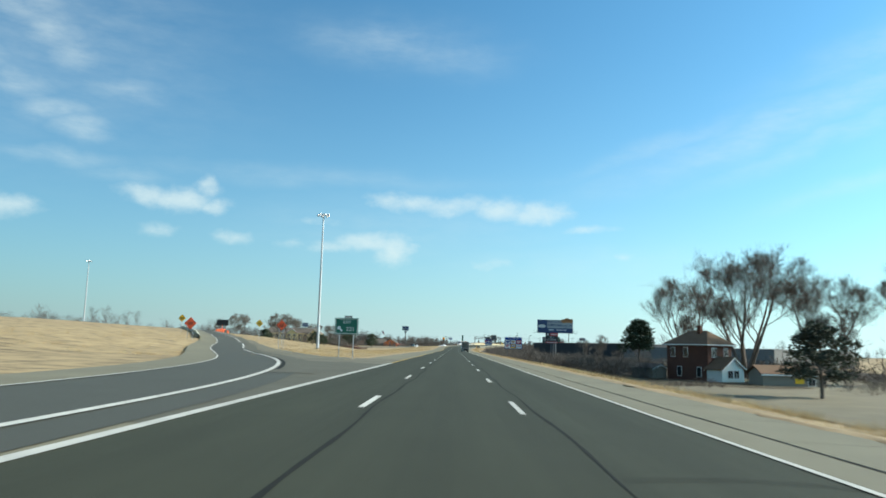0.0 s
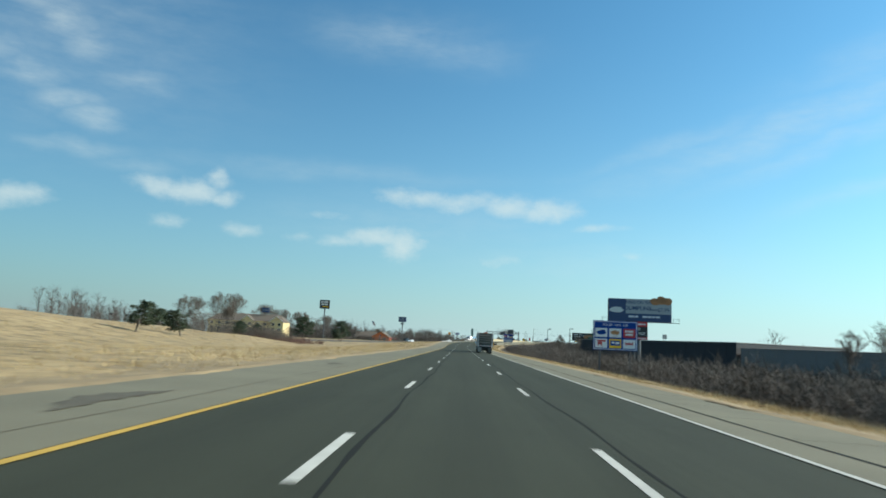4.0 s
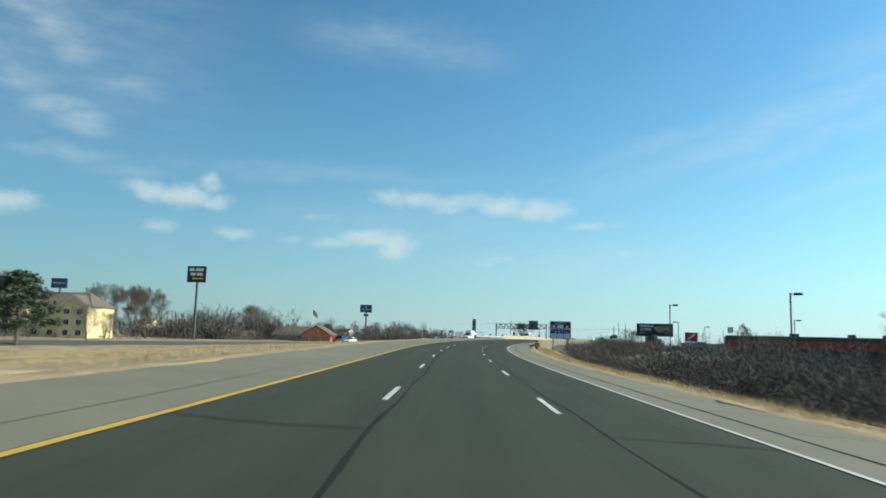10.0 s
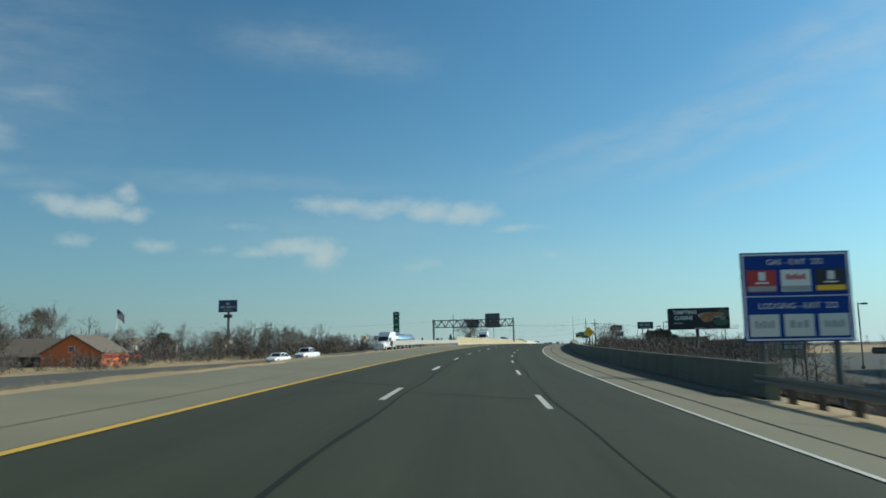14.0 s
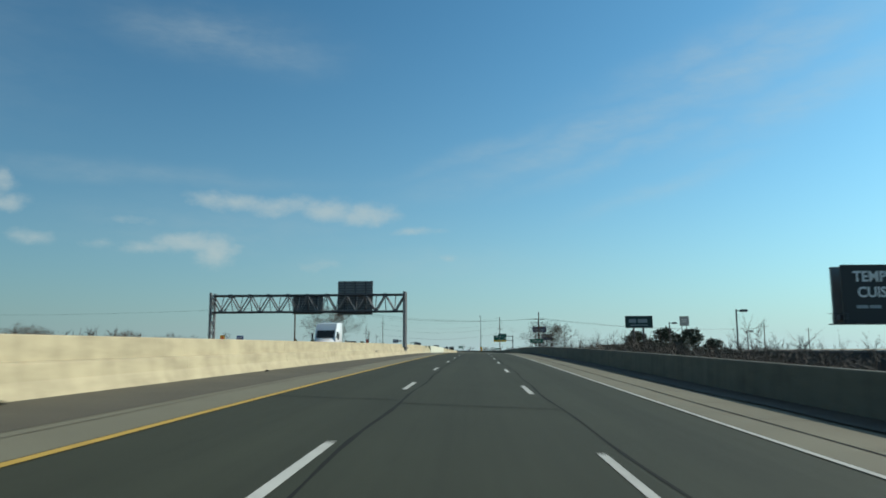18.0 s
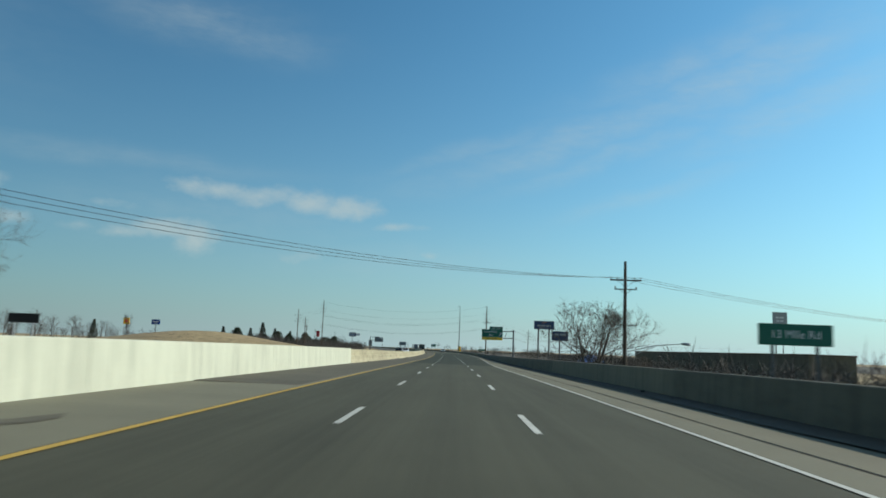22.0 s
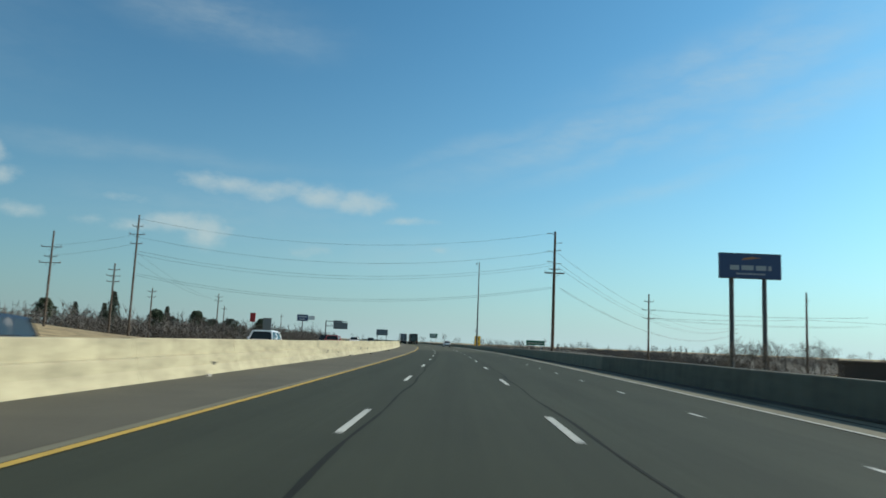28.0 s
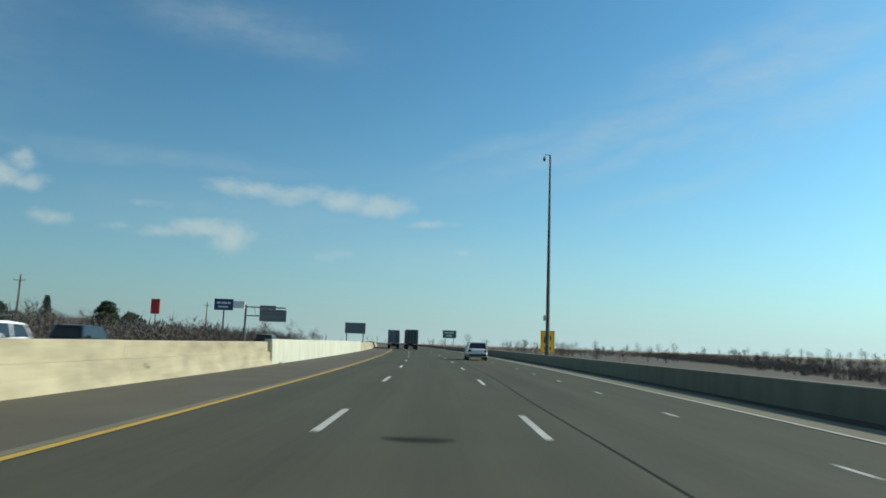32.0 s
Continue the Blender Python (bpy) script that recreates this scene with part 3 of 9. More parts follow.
            rings = [(ins, y0), (poly, y0 + e), (poly, y1 - e), (ins, y1)]
        else:
            rings = [(poly, y0), (poly, y1)]
        v = [put(p, y) for r, y in rings for p in r]
        f = [tuple(range(n)), tuple(range((len(rings) - 1) * n, len(rings) * n))]
        for r in range(len(rings) - 1):
            f += [(r * n + i, r * n + (i + 1) % n, (r + 1) * n + (i + 1) % n, (r + 1) * n + i) for i in range(n)]
        return self.add(v, f)

    def loft(self, rings):
        """Closed rings of equal count joined one to the next, with ends closed."""
        n = len(rings[0])
        v = [p for r in rings for p in r]
        f = [tuple(range(n)), tuple(range((len(rings) - 1) * n, len(rings) * n))]
        for r in range(len(rings) - 1):
            f += [(r * n + i, r * n + (i + 1) % n, (r + 1) * n + (i + 1) % n, (r + 1) * n + i) for i in range(n)]
        return self.add(v, f)

    def disc(self, x, y, z, r, w, n=20, dish=0.0, inner=0.0):
        """A wheel-like turned disc on the x axis: centre, radius, width."""
        prof = [(inner, -w / 2 + dish), (r * 0.9, -w / 2), (r, -w * 0.32), (r, w * 0.32), (r * 0.9, w / 2), (inner, w / 2 - dish)]
        v, f, m = [], [], len(prof)
        for k in range(n):
            a = 2 * math.pi * k / n
            v += [(x + px, y + pr * math.cos(a), z + pr * math.sin(a)) for pr, px in prof]
            f += [(k * m + i, k * m + i + 1, ((k + 1) % n) * m + i + 1, ((k + 1) % n) * m + i) for i in range(m - 1)]
        return self.add(v, f)

    def mesh(self, name, material, smooth=False):
        me = bpy.data.meshes.new(name)
        me.from_pydata(self.v, [], self.f)
        me.materials.append(material)
        bm = bmesh.new()
        bm.from_mesh(me)
        bmesh.ops.recalc_face_normals(bm, faces=bm.faces)
        bm.to_mesh(me)
        bm.free()
        if smooth:
            me.shade_smooth()
            me.set_sharp_from_angle(angle=radians(38))
        return me


def part(name, shape, material, parent=None, label="", smooth=False, at=None, kind=""):
    ob = new(name, shape if isinstance(shape, bpy.types.Mesh) else shape.mesh(name, material, smooth))
    if parent is not None:
        ob.parent = parent
    if at is not None:
        ob.matrix_basis = at
    return tagged(ob, label, kind=kind)


def thing(name, label, category, group=""):
    return tagged(new(name), label, category, group)


def put(ob, s, u, z=None, turn=0.0, size=1.0):
    """Stand a thing beside the road, facing back along it."""
    x, y, zr = road(s, u)
    ob.matrix_basis = pose(x, y, ground_z(s, u) if z is None else z, 0, 0, heading(s) + turn) @ Matrix.Scale(size, 4)
    return ob


def lettering(text, size, material, parent, x, y, z, name="lettering", squeeze=1.0, bold=0.0):
    """Real letters, a few millimetres proud, on a face that looks towards -y; x, z is the middle of the line."""
    cu = bpy.data.curves.new(name, "FONT")
    cu.body, cu.size, cu.align_x, cu.align_y, cu.extrude = text, size, "CENTER", "CENTER", 0.004
    cu.resolution_u = 3
    cu.offset = bold
    tmp = bpy.data.objects.new(name, cu)
    scene.collection.objects.link(tmp)
    me = bpy.data.meshes.new_from_object(tmp.evaluated_get(bpy.context.evaluated_depsgraph_get()))
    bpy.data.objects.remove(tmp)
    me.materials.clear()
    me.materials.append(material)
    return part(name, me, None, parent, at=pose(x, y, z, 90) @ Matrix.Diagonal((squeeze, 1, 1, 1)))


def bars(parent, material, rows_, y, seed=3, name="word_bar"):
    """Writing too small to read: bars of its size. rows_: (x0, x1, z, height)."""
    rnd = random.Random(seed)
    for x0, x1, z, h in rows_:
        x = x0
        while x < x1 - h * 0.4:
            w = min(rnd.uniform(1.4, 3.6) * h, x1 - x)
            part(name, Shape().box(x, x + w, y - 0.012, y, z - h / 2, z + h / 2, 0.004), material, parent)
            x += w + h * 0.45


# ---- ground, road, walls ----


def _lerp(x, xs, ys):
    return float(np.interp(x, xs, ys))


def opp_u(s):
    return np.interp(s, [-300, 200, 350, 480, 560, 620, 680, 720, 2600], [-180, -95, -66, -46, -36, -27.5, -20.5, -19.8, -19.8])


def left_hill(s, u):
    d = -u
    early = np.interp(d, [9, 20, 30, 38, 44, 60, 80, 120, 200, 400], [0, 0.2, 0.5, 1.4, 2.4, 3.8, 5.5, 7.0, 7.0, 2.0]) * np.interp(s, [-200, -50, 60, 120, 160], [0.3, 0.35, 0.6, 0.8, 0.9])
    mid = np.interp(d, [9, 18, 24, 30, 40, 50, 58, 66, 80, 120, 200, 400], [0, 0.0, -0.15, -0.15, 0.9, 2.4, 3.5, 4.1, 5.2, 6.8, 6.8, 2.0])
    end = np.interp(d, [9, 18, 26, 36, 41, 45, 49, 53, 58.5, 65, 80, 120, 200, 400], [0, 0.0, -0.5, -0.85, -0.5, 0.35, 1.1, 1.45, 1.6, 2.4, 3.2, 3.2, 2.0, 0.5])
    tail = np.interp(d, [9, 16, 24, 40, 60, 90], [0, 0.0, -0.35, -0.6, -0.3, 0.0])
    k1 = np.clip((s - 160) / 60.0, 0, 1)
    k2 = np.clip((s - 220) / 75.0, 0, 1)
    k3 = np.clip((s - 305) / 40.0, 0, 1)
    k4 = np.clip((s - 400) / 80.0, 0, 1)
    z = early * (1 - k1) + mid * k1
    z = z * (1 - k2) + end * k2
    z = z * (1 - k3) + tail * k3
    # the swale stays clear of the far road
    keep = np.where(s > 290, np.clip((-opp_u(s) - 13.0 - d) / 8.0, 0, 1), 1.0)
    z = np.where(z < 0, z * keep, z)
    return z * (1 - k4)


def opp_z(s):
    zr = np.interp(s, _s, _z)
    own = np.interp(s, [200, 350, 480, 580, 640, 690], [0.0, 0.1, 0.7, 1.6, 3.2, 4.6])
    k = np.clip((s - 600) / 90.0, 0, 1)
    return own * (1 - k) + zr * k


def ground_field(s, u):
    """World height of the open ground at s, u (arrays)."""
    zr = np.interp(s, _s, _z)
    b = np.tan(np.interp(s, _s, _b))
    el = zr + b * 8.6
    er = zr - b * 9.4
    # right side
    zR = np.interp(s, [-300, 0, 420, 700, 980, 1040, 1400, 2600], [-3.0, -3.0, -2.6, -1.0, -0.3, 0.0, 0.3, 0.6])
    kr = np.clip((u - 10.0) / 13.0, 0, 1)
    kr = kr * kr * (3 - 2 * kr)
    right = (er - 0.25) * (1 - kr) + zR * kr
    # left side
    zL = np.interp(s, [-300, 370, 480, 580, 700, 900, 1100, 2600], [0.0, 0.0, 0.3, 1.0, 2.2, 2.6, 2.6, 2.0])
    ou, oz = opp_u(s), opp_z(s)
    inner = np.clip((-u - 9.0) / np.maximum(-ou - 9.0 - 8.0, 3.0), 0, 1)
    med = (el - 0.22) * (1 - inner) + (oz - 0.25) * inner
    ko = np.clip((-u + ou - 9.5) / 12.0, 0, 1)
    left = med * (1 - ko) + zL * ko
    left = left + left_hill(s, u)
    left = left + 6.6 * np.exp(-((s - 1045) / 42.0) ** 2 - ((u + 101) / 38.0) ** 2) + 1.4 * np.exp(-((s - 960) / 30.0) ** 2 - ((u + 62) / 18.0) ** 2)
    z = np.where(u > 0, right, left)
    near = np.clip((9.6 - np.abs(u)) / 1.2, 0, 1)
    far = np.clip((np.abs(u) - 250.0) / 500.0, 0, 1)
    return (z - 0.9 * near) * (1 - far) + 0.6 * far


def ground_z(s, u):
    return float(ground_field(np.array([float(s)]), np.array([float(u)]))[0])


def nearest_road(px, py):
    """s and u of world places (arrays)."""
    S, U = np.zeros(len(px)), np.zeros(len(px))
    ss, xs, ys, hs = _s[::4], _x[::4], _y[::4], _h[::4]
    for a in range(0, len(px), 4000):
        x, y = px[a:a + 4000], py[a:a + 4000]
        i = np.argmin((x[:, None] - xs) ** 2 + (y[:, None] - ys) ** 2, axis=1)
        h = hs[i]
        dx, dy = x - xs[i], y - ys[i]
        S[a:a + 4000] = ss[i] - dx * np.sin(h) + dy * np.cos(h)
        U[a:a + 4000] = dx * np.cos(h) + dy * np.sin(h)
    return S, U


def quick_mesh(name, verts, quads, material, uv=None):
    me = bpy.data.meshes.new(name)
    verts, quads = np.asarray(verts, dtype=np.float32), np.asarray(quads, dtype=np.int32)
    k = quads.shape[1]
    me.vertices.add(len(verts))
    me.vertices.foreach_set("co", verts.ravel())
    me.loops.add(quads.size)
    me.loops.foreach_set("vertex_index", quads.ravel())
    me.polygons.add(len(quads))
    me.polygons.foreach_set("loop_start", np.arange(0, quads.size, k, dtype=np.int32))
    me.update(calc_edges=True)
    me.materials.append(material)
    return me


gx = np.concatenate([[-4500, -3000, -2000, -1300, -900, -650, -480, -360, -280], np.arange(-220, 300, 4.0), [310, 330, 360, 400, 460, 550, 700, 950, 1400, 2200, 3300, 4600]])
gy = np.concatenate([[-600, -350, -220], np.arange(-140, 1420, 5.0), [1440, 1480, 1540, 1640, 1800, 2100, 2600, 3400, 4800]])
GX, GY = np.meshgrid(gx, gy)
gs_, gu_ = nearest_road(GX.ravel(), GY.ravel())
gz = ground_field(gs_, gu_)
rng = np.random.default_rng(4)
gz = gz + np.where(np.abs(gu_) > 11, rng.normal(0, 0.045, len(gz)), 0)
nx, ny = len(gx), len(gy)
ii = (np.arange(ny - 1)[:, None] * nx + np.arange(nx - 1)).ravel()
me = quick_mesh("ground", np.c_[GX.ravel(), GY.ravel(), gz], np.c_[ii, ii + 1, ii + nx + 1, ii + nx], M_GRASS)
me.shade_smooth()
ground = tagged(new("ground", me), "dry tan winter grass over open level ground", "ground", kind="structure")


def sweep(name, profile, s0, s1, material, step=4.0, along=None, smooth=False):
    """A strip of constant section, (u, w) points from left to right, drawn along the road from s0 to s1. along: (u shift, height) by s."""
    k = max(1, int(round((s1 - s0) / step)))
    v, f, m = [], [], len(profile)
    for i in range(k + 1):
        s = s0 + (s1 - s0) * i / k
        du, dz = along(s) if along else (0.0, None)
        for u, w in profile:
            p = road(s, u + du, w)
            v.append((p[0], p[1], dz + w) if dz is not None else p)
        if i:
            f += [((i - 1) * m + j, (i - 1) * m + j + 1, i * m + j + 1, i * m + j) for j in range(m - 1)]
    me = bpy.data.meshes.new(name)
    me.from_pydata(v, [], f)
    me.materials.append(material)
    if smooth:
        me.shade_smooth()
    return me


def closed(profile):
    return profile + [profile[0]]


ROAD_L, ROAD_R, YEL, WHT = -4.78, 5.16, -4.64, 5.03
SURF = [(-120, 718, M_ASPHALT, "dark worn asphalt lanes"), (718, 821, M_DECK, "paler worn concrete bridge deck lanes"), (821, 1052, M_ASPHALT, "dark worn asphalt lanes"), (1052, 2000, M_DECK, "paler worn concrete lanes")]


def right_edge(s):
    """Width that the joining lane adds to the right."""
    return _lerp(s, [820, 930, 1400], [0.0, 2.7, 2.7])


roads = []
for a, b_, m_, lab in SURF:
    k = int((b_ - a) / 4)
    v, f = [], []
    for i in range(k + 1):
        s = a + (b_ - a) * i / k
        v += [road(s, u) for u in (ROAD_L, -1.8, 1.8, ROAD_R + right_edge(s))]
        if i:
            f += [((i - 1) * 4 + j, (i - 1) * 4 + j + 1, i * 4 + j + 1, i * 4 + j) for j in range(3)]
    me = bpy.data.meshes.new("road")
    me.from_pydata(v, [], f)
    me.materials.append(m_)
    lanes = me.uv_layers.new(name="lanes")
    for lp in me.loops:
        i, j = divmod(lp.vertex_index, 4)
        s = a + (b_ - a) * i / k
        lanes.data[lp.index].uv = ((ROAD_L, -1.8, 1.8, ROAD_R + right_edge(s))[j], s)
    rd = new("road", me)
    roads.append(tagged(rd, lab, "road", kind="structure"))
sh = new("shoulder", sweep("shoulder", [(-9.1, -0.30), (-8.5, -0.02), (-6.2, 0.004), (ROAD_L + 0.02, 0.006)], -120, 2000, M_SHOULDER))
tagged(sh, "pale grey concrete shoulder beside the yellow line", "shoulder", kind="structure")
for a, b_, mm, ui in ((590, 718, M_SHOULDER_DARK, -6.05), (760, 2000, M_SHOULDER_DARK, -4.95)):
    tagged(new("shoulder", sweep("shoulder", [(-8.6, 0.004), (ui, 0.010)], a, b_, mm)), "brownish stained shoulder paving along the barrier", "shoulder", kind="structure")
me = bpy.data.meshes.new("shoulder")
v, f = [], []
for i in range(0, 531):
    s = -120 + i * 4.0
    e = right_edge(s)
    for u, w in ((ROAD_R + e - 0.02, 0.006), (6.0 + e, 0.006), (8.5 + e, -0.02), (9.6 + e, -0.32 if s < 490 else -0.05)):
        v.append(road(s, u, w))
    if i:
        f += [((i - 1) * 4 + j, (i - 1) * 4 + j + 1, i * 4 + j + 1, i * 4 + j) for j in range(3)]
me.from_pydata(v, [], f)
me.materials.append(M_SHOULDER)
tagged(new("shoulder", me), "pale concrete shoulder with a dark lengthwise joint", "shoulder", kind="structure")
# the shadow of the parapet, painted as a dark strip along its foot
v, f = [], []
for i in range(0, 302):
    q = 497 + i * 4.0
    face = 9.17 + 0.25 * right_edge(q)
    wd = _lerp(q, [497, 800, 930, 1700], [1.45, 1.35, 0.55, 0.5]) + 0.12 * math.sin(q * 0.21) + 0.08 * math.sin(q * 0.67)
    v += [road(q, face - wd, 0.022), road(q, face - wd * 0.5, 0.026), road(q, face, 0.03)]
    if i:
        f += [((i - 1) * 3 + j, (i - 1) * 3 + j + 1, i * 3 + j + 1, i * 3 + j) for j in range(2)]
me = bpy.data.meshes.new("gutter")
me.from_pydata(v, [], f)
me.materials.append(M_FOOT_SHADE)
tagged(new("gutter", me), "dark strip painted as the shadow at the parapet foot", "gutter", kind="structure")
# verges of earth and grass that close the shoulders to the open ground
for sg, s0, s1, lab in ((1, -120, 500, "tan dry grass verge sloping down from the shoulder"), (-1, 62, 600, "tan dry grass verge beside the shoulder")):
    v, f = [], []
    k = int(s1 - s0)
    for i in range(k + 1):
        s = s0 + 1.0 * i
        for j, (u, dz) in enumerate(((8.25, -0.10), (8.7, 0.03), (9.6, 0.02), (11.5, 0.0), (14.0, -0.02), (17.0, -0.3))):
            uu = sg * (u + (0.22 * math.sin(s * 0.31) + 0.18 * math.sin(s * 0.83 + 1) + 0.16 * math.sin(s * 2.1) if 0 < j < 3 else 0))
            x, y, zr = road(s, uu)
            base = zr if j < 2 else min(zr, ground_z(s, uu)) if j == 2 else ground_z(s, uu)
            if j == 2:
                base = 0.5 * zr + 0.5 * ground_z(s, sg * 11.0)
            v.append((x, y, base + dz))
        if i:
            f += [((i - 1) * 6 + j, (i - 1) * 6 + j + 1, i * 6 + j + 1, i * 6 + j) for j in range(5)]
    me = bpy.data.meshes.new("verge")
    me.from_pydata(v, [], f)
    me.materials.append(M_VERGE)
    me.shade_smooth()
    tagged(new("verge", me), lab, "verge", kind="structure")


def ground_sheet(name, label, s0, s1, u0, u1, material, lift=0.06, step=4.0):
    """A patch of other ground lying on the open land."""
    ns, nu = int((s1 - s0) / step), int((u1 - u0) / step)
    v, f = [], []
    for i in range(ns + 1):
        for j in range(nu + 1):
            s = s0 + (s1 - s0) * i / ns + (1.6 * math.sin(j * 1.7) if i in (0, ns) else 0)
            u = u0 + (u1 - u0) * j / nu + (0.9 * math.sin(i * 1.3) if j in (0, nu) else 0)
            x, y, _ = road(s, u)
            v.append((x, y, ground_z(s, u) + lift + 0.09))
    for i in range(ns):
        f += [(i * (nu + 1) + j, i * (nu + 1) + j + 1, (i + 1) * (nu + 1) + j + 1, (i + 1) * (nu + 1) + j) for j in range(nu)]
    me = bpy.data.meshes.new(name)
    me.from_pydata(v, [], f)
    me.materials.append(material)
    me.shade_smooth()
    return tagged(new(name, me), label, "ground", kind="structure")


ground_sheet("lawn", "dull brown winter lawn round the brick house", -40, 136, 15, 131, M_YARD)
ground_sheet("brush_floor", "dark leaf litter under leafless brush", 96, 500, 15, 47, M_LITTER)
ground_sheet("brush_floor", "dark leaf litter before the warehouse", 138, 420, 46, 110, M_LITTER, lift=0.02)
ground_sheet("brush_floor", "dark leaf litter under leafless brush behind the parapet", 500, 960, 12.5, 34, M_LITTER)
ground_sheet("brush_floor", "dull brown ground below far woods", 1130, 2500, 60, 840, M_LITTER, lift=0.12, step=15.0)
ground_sheet("parking_lot", "grey paved parking lot before the stores", 520, 764, 36, 160, M_RAMP)

# ---- markings ----
DASH, CYCLE, FIRST = 3.9, 15.24, 1.75


def road_of(s):
    for (a, b_, _, _), rd in zip(SURF, roads):
        if a <= s < b_:
            return rd
    return roads[-1]


def stripe(name, u, width, s0, s1, material, parent, step=6.0, lift=0.006):
    if callable(u):
        k = max(1, int(round((s1 - s0) / step)))
        v, f = [], []
        for i in range(k + 1):
            s = s0 + (s1 - s0) * i / k
            uu = u(s)
            w = width(s) if callable(width) else width
            v += [road(s, uu - w / 2, lift), road(s, uu + w / 2, lift)]
            if i:
                f.append((2 * i - 2, 2 * i - 1, 2 * i + 1, 2 * i))
        me = bpy.data.meshes.new(name)
        me.from_pydata(v, [], f)
        me.materials.append(material)
    else:
        me = sweep(name, [(u - width / 2, lift), (u + width / 2, lift)], s0, s1, material, step)
    ob = new(name, me)
    ob.parent = parent
    return ob


for k in range(-6, 108):
    s = FIRST + k * CYCLE
    for u in (-1.83, 1.83):
        wv = random.Random(k * 7 + int(u)).uniform(0.13, 0.16)
        stripe("lane_dash", u, wv, s, s + DASH, M_PAINT_W, road_of(s), 1.9)
cuts = [58, 240, 420, 600, 718, 821, 1052, 1300, 1700]
for a, b_ in zip(cuts, cuts[1:]):
    stripe("edge_line", YEL, 0.15, a, b_, M_PAINT_Y, road_of(a + 1), lift=0.014)
for a, b_ in zip([-120, 100, 420, 560, 718, 821], [100, 420, 560, 718, 821, 1052]):
    stripe("edge_line", lambda s: WHT + right_edge(s), 0.13, a, b_ - 0.02, M_PAINT_W, road_of(a + 1), lift=0.014)
stripe("edge_line", lambda s: WHT + right_edge(s), 0.12, 1052, 1700, M_PAINT_W, roads[-1], lift=0.014)
for k in range(0, 90):
    s = 838 + k * 7.6
    stripe("lane_dash", 5.45, 0.11, s, s + 0.95, M_PAINT_W, road_of(s), 1.0)
stripe("gore_line", YEL, 0.24, -120, 58, M_PAINT_W, roads[0], lift=0.014)
# dark tar-sealed seams between the lanes and across them
for u0, sd in ((-1.52, 1), (2.15, 5)):
    for a, b_ in ((-120, 140), (140, 430), (430, 718), (821, 1052)):
        stripe("tar_seam", lambda s, u0=u0, sd=sd: u0 + 0.05 * math.sin(s * 0.19 + sd) + 0.035 * math.sin(s * 0.61), lambda s: (0.072 if u0 < 0 else 0.058) * (1 + 0.25 * math.sin(s * 0.37 + u0) + 0.2 * math.sin(s * 1.3) + 0.15 * math.sin(s * 2.9 + 1)), a, b_, M_TAR, road_of(a + 1), 0.6, 0.004)
stripe("tar_seam", lambda s: 2.6 + 0.06 * math.sin(s * 0.2), 0.05, 1052, 1500, M_TAR, roads[-1], 2.0, 0.004)
for u0 in (6.12,):
    stripe("shoulder_joint", lambda s: u0 + right_edge(s) + 0.02 * math.sin(s * 0.5), lambda s: 0.085 + 0.02 * math.sin(s * 0.8), -120, 1052, M_TAR, sh, 3.0, 0.012)
stripe("shoulder_joint", lambda s: -5.78 + 0.03 * math.sin(s * 0.4), lambda s: 0.028 + 0.012 * math.sin(s), -120, 718, M_SHOULDER_DARK, sh, 3.0, 0.012)
rnd = random.Random(11)
s = -30.0
while s < 1060:
    for lane in (0, 1, 2):
        if rnd.random() < 0.5 and not (714 < s < 821):
            ua, ub = ((-4.7, -1.6), (-1.5, 2.1), (2.2, 5.3))[lane]
            n_, v, f = 9, [], []
            w0, bend = rnd.uniform(0.025, 0.07), rnd.uniform(-0.5, 0.5)
            off = rnd.uniform(-1.5, 1.5)
            for i in range(n_):
                t = i / (n_ - 1)
                ss_, uu = s + off + bend * math.sin(3.1 * t) + rnd.uniform(-0.06, 0.06), ua + (ub - ua) * t
                v += [road(ss_ - w0, uu, 0.005), road(ss_ + w0, uu, 0.005)]
                if i:
                    f.append((2 * i - 2, 2 * i - 1, 2 * i + 1, 2 * i))
            me = bpy.data.meshes.new("tar_crack")
            me.from_pydata(v, [], f)
            me.materials.append(M_TAR)
            ob = new("tar_crack", me)
            ob.parent = road_of(s)
    s += rnd.uniform(13, 30)
for s in [x * 4.57 for x in range(-20, 200)]:
    if not 700 < s < 810:
        ob = new("shoulder_joint", sweep("shoulder_joint", [(6.2 + right_edge(s), 0.010), (8.4 + right_edge(s), -0.012)], s, s + 0.03, M_TAR, 1))
        ob.parent = sh

rnd = random.Random(17)
for k in range(26):
    s = rnd.uniform(560, 1090) if k % 3 else rnd.uniform(70, 560)
    u, ln, w = rnd.uniform(-7.4, -5.5), rnd.uniform(2.0, 7.0), rnd.uniform(0.12, 0.5)
    n_ = 12
    v, f = [], []
    for i in range(n_ + 1):
        q = i / n_
        ww = w * math.sin(math.pi * min(0.97, max(0.03, q))) * rnd.uniform(0.6, 1.3)
        du = 0.2 * math.sin(q * 5 + k)
        v += [road(s + ln * q, u + du - ww, 0.014), road(s + ln * q, u + du + ww * 0.7, 0.014)]
        if i:
            f.append((2 * i - 2, 2 * i - 1, 2 * i + 1, 2 * i))
    me = bpy.data.meshes.new("stain")
    me.from_pydata(v, [], f)
    me.materials.append(M_STAIN)
    ob = new("stain", me)
    ob.parent = sh

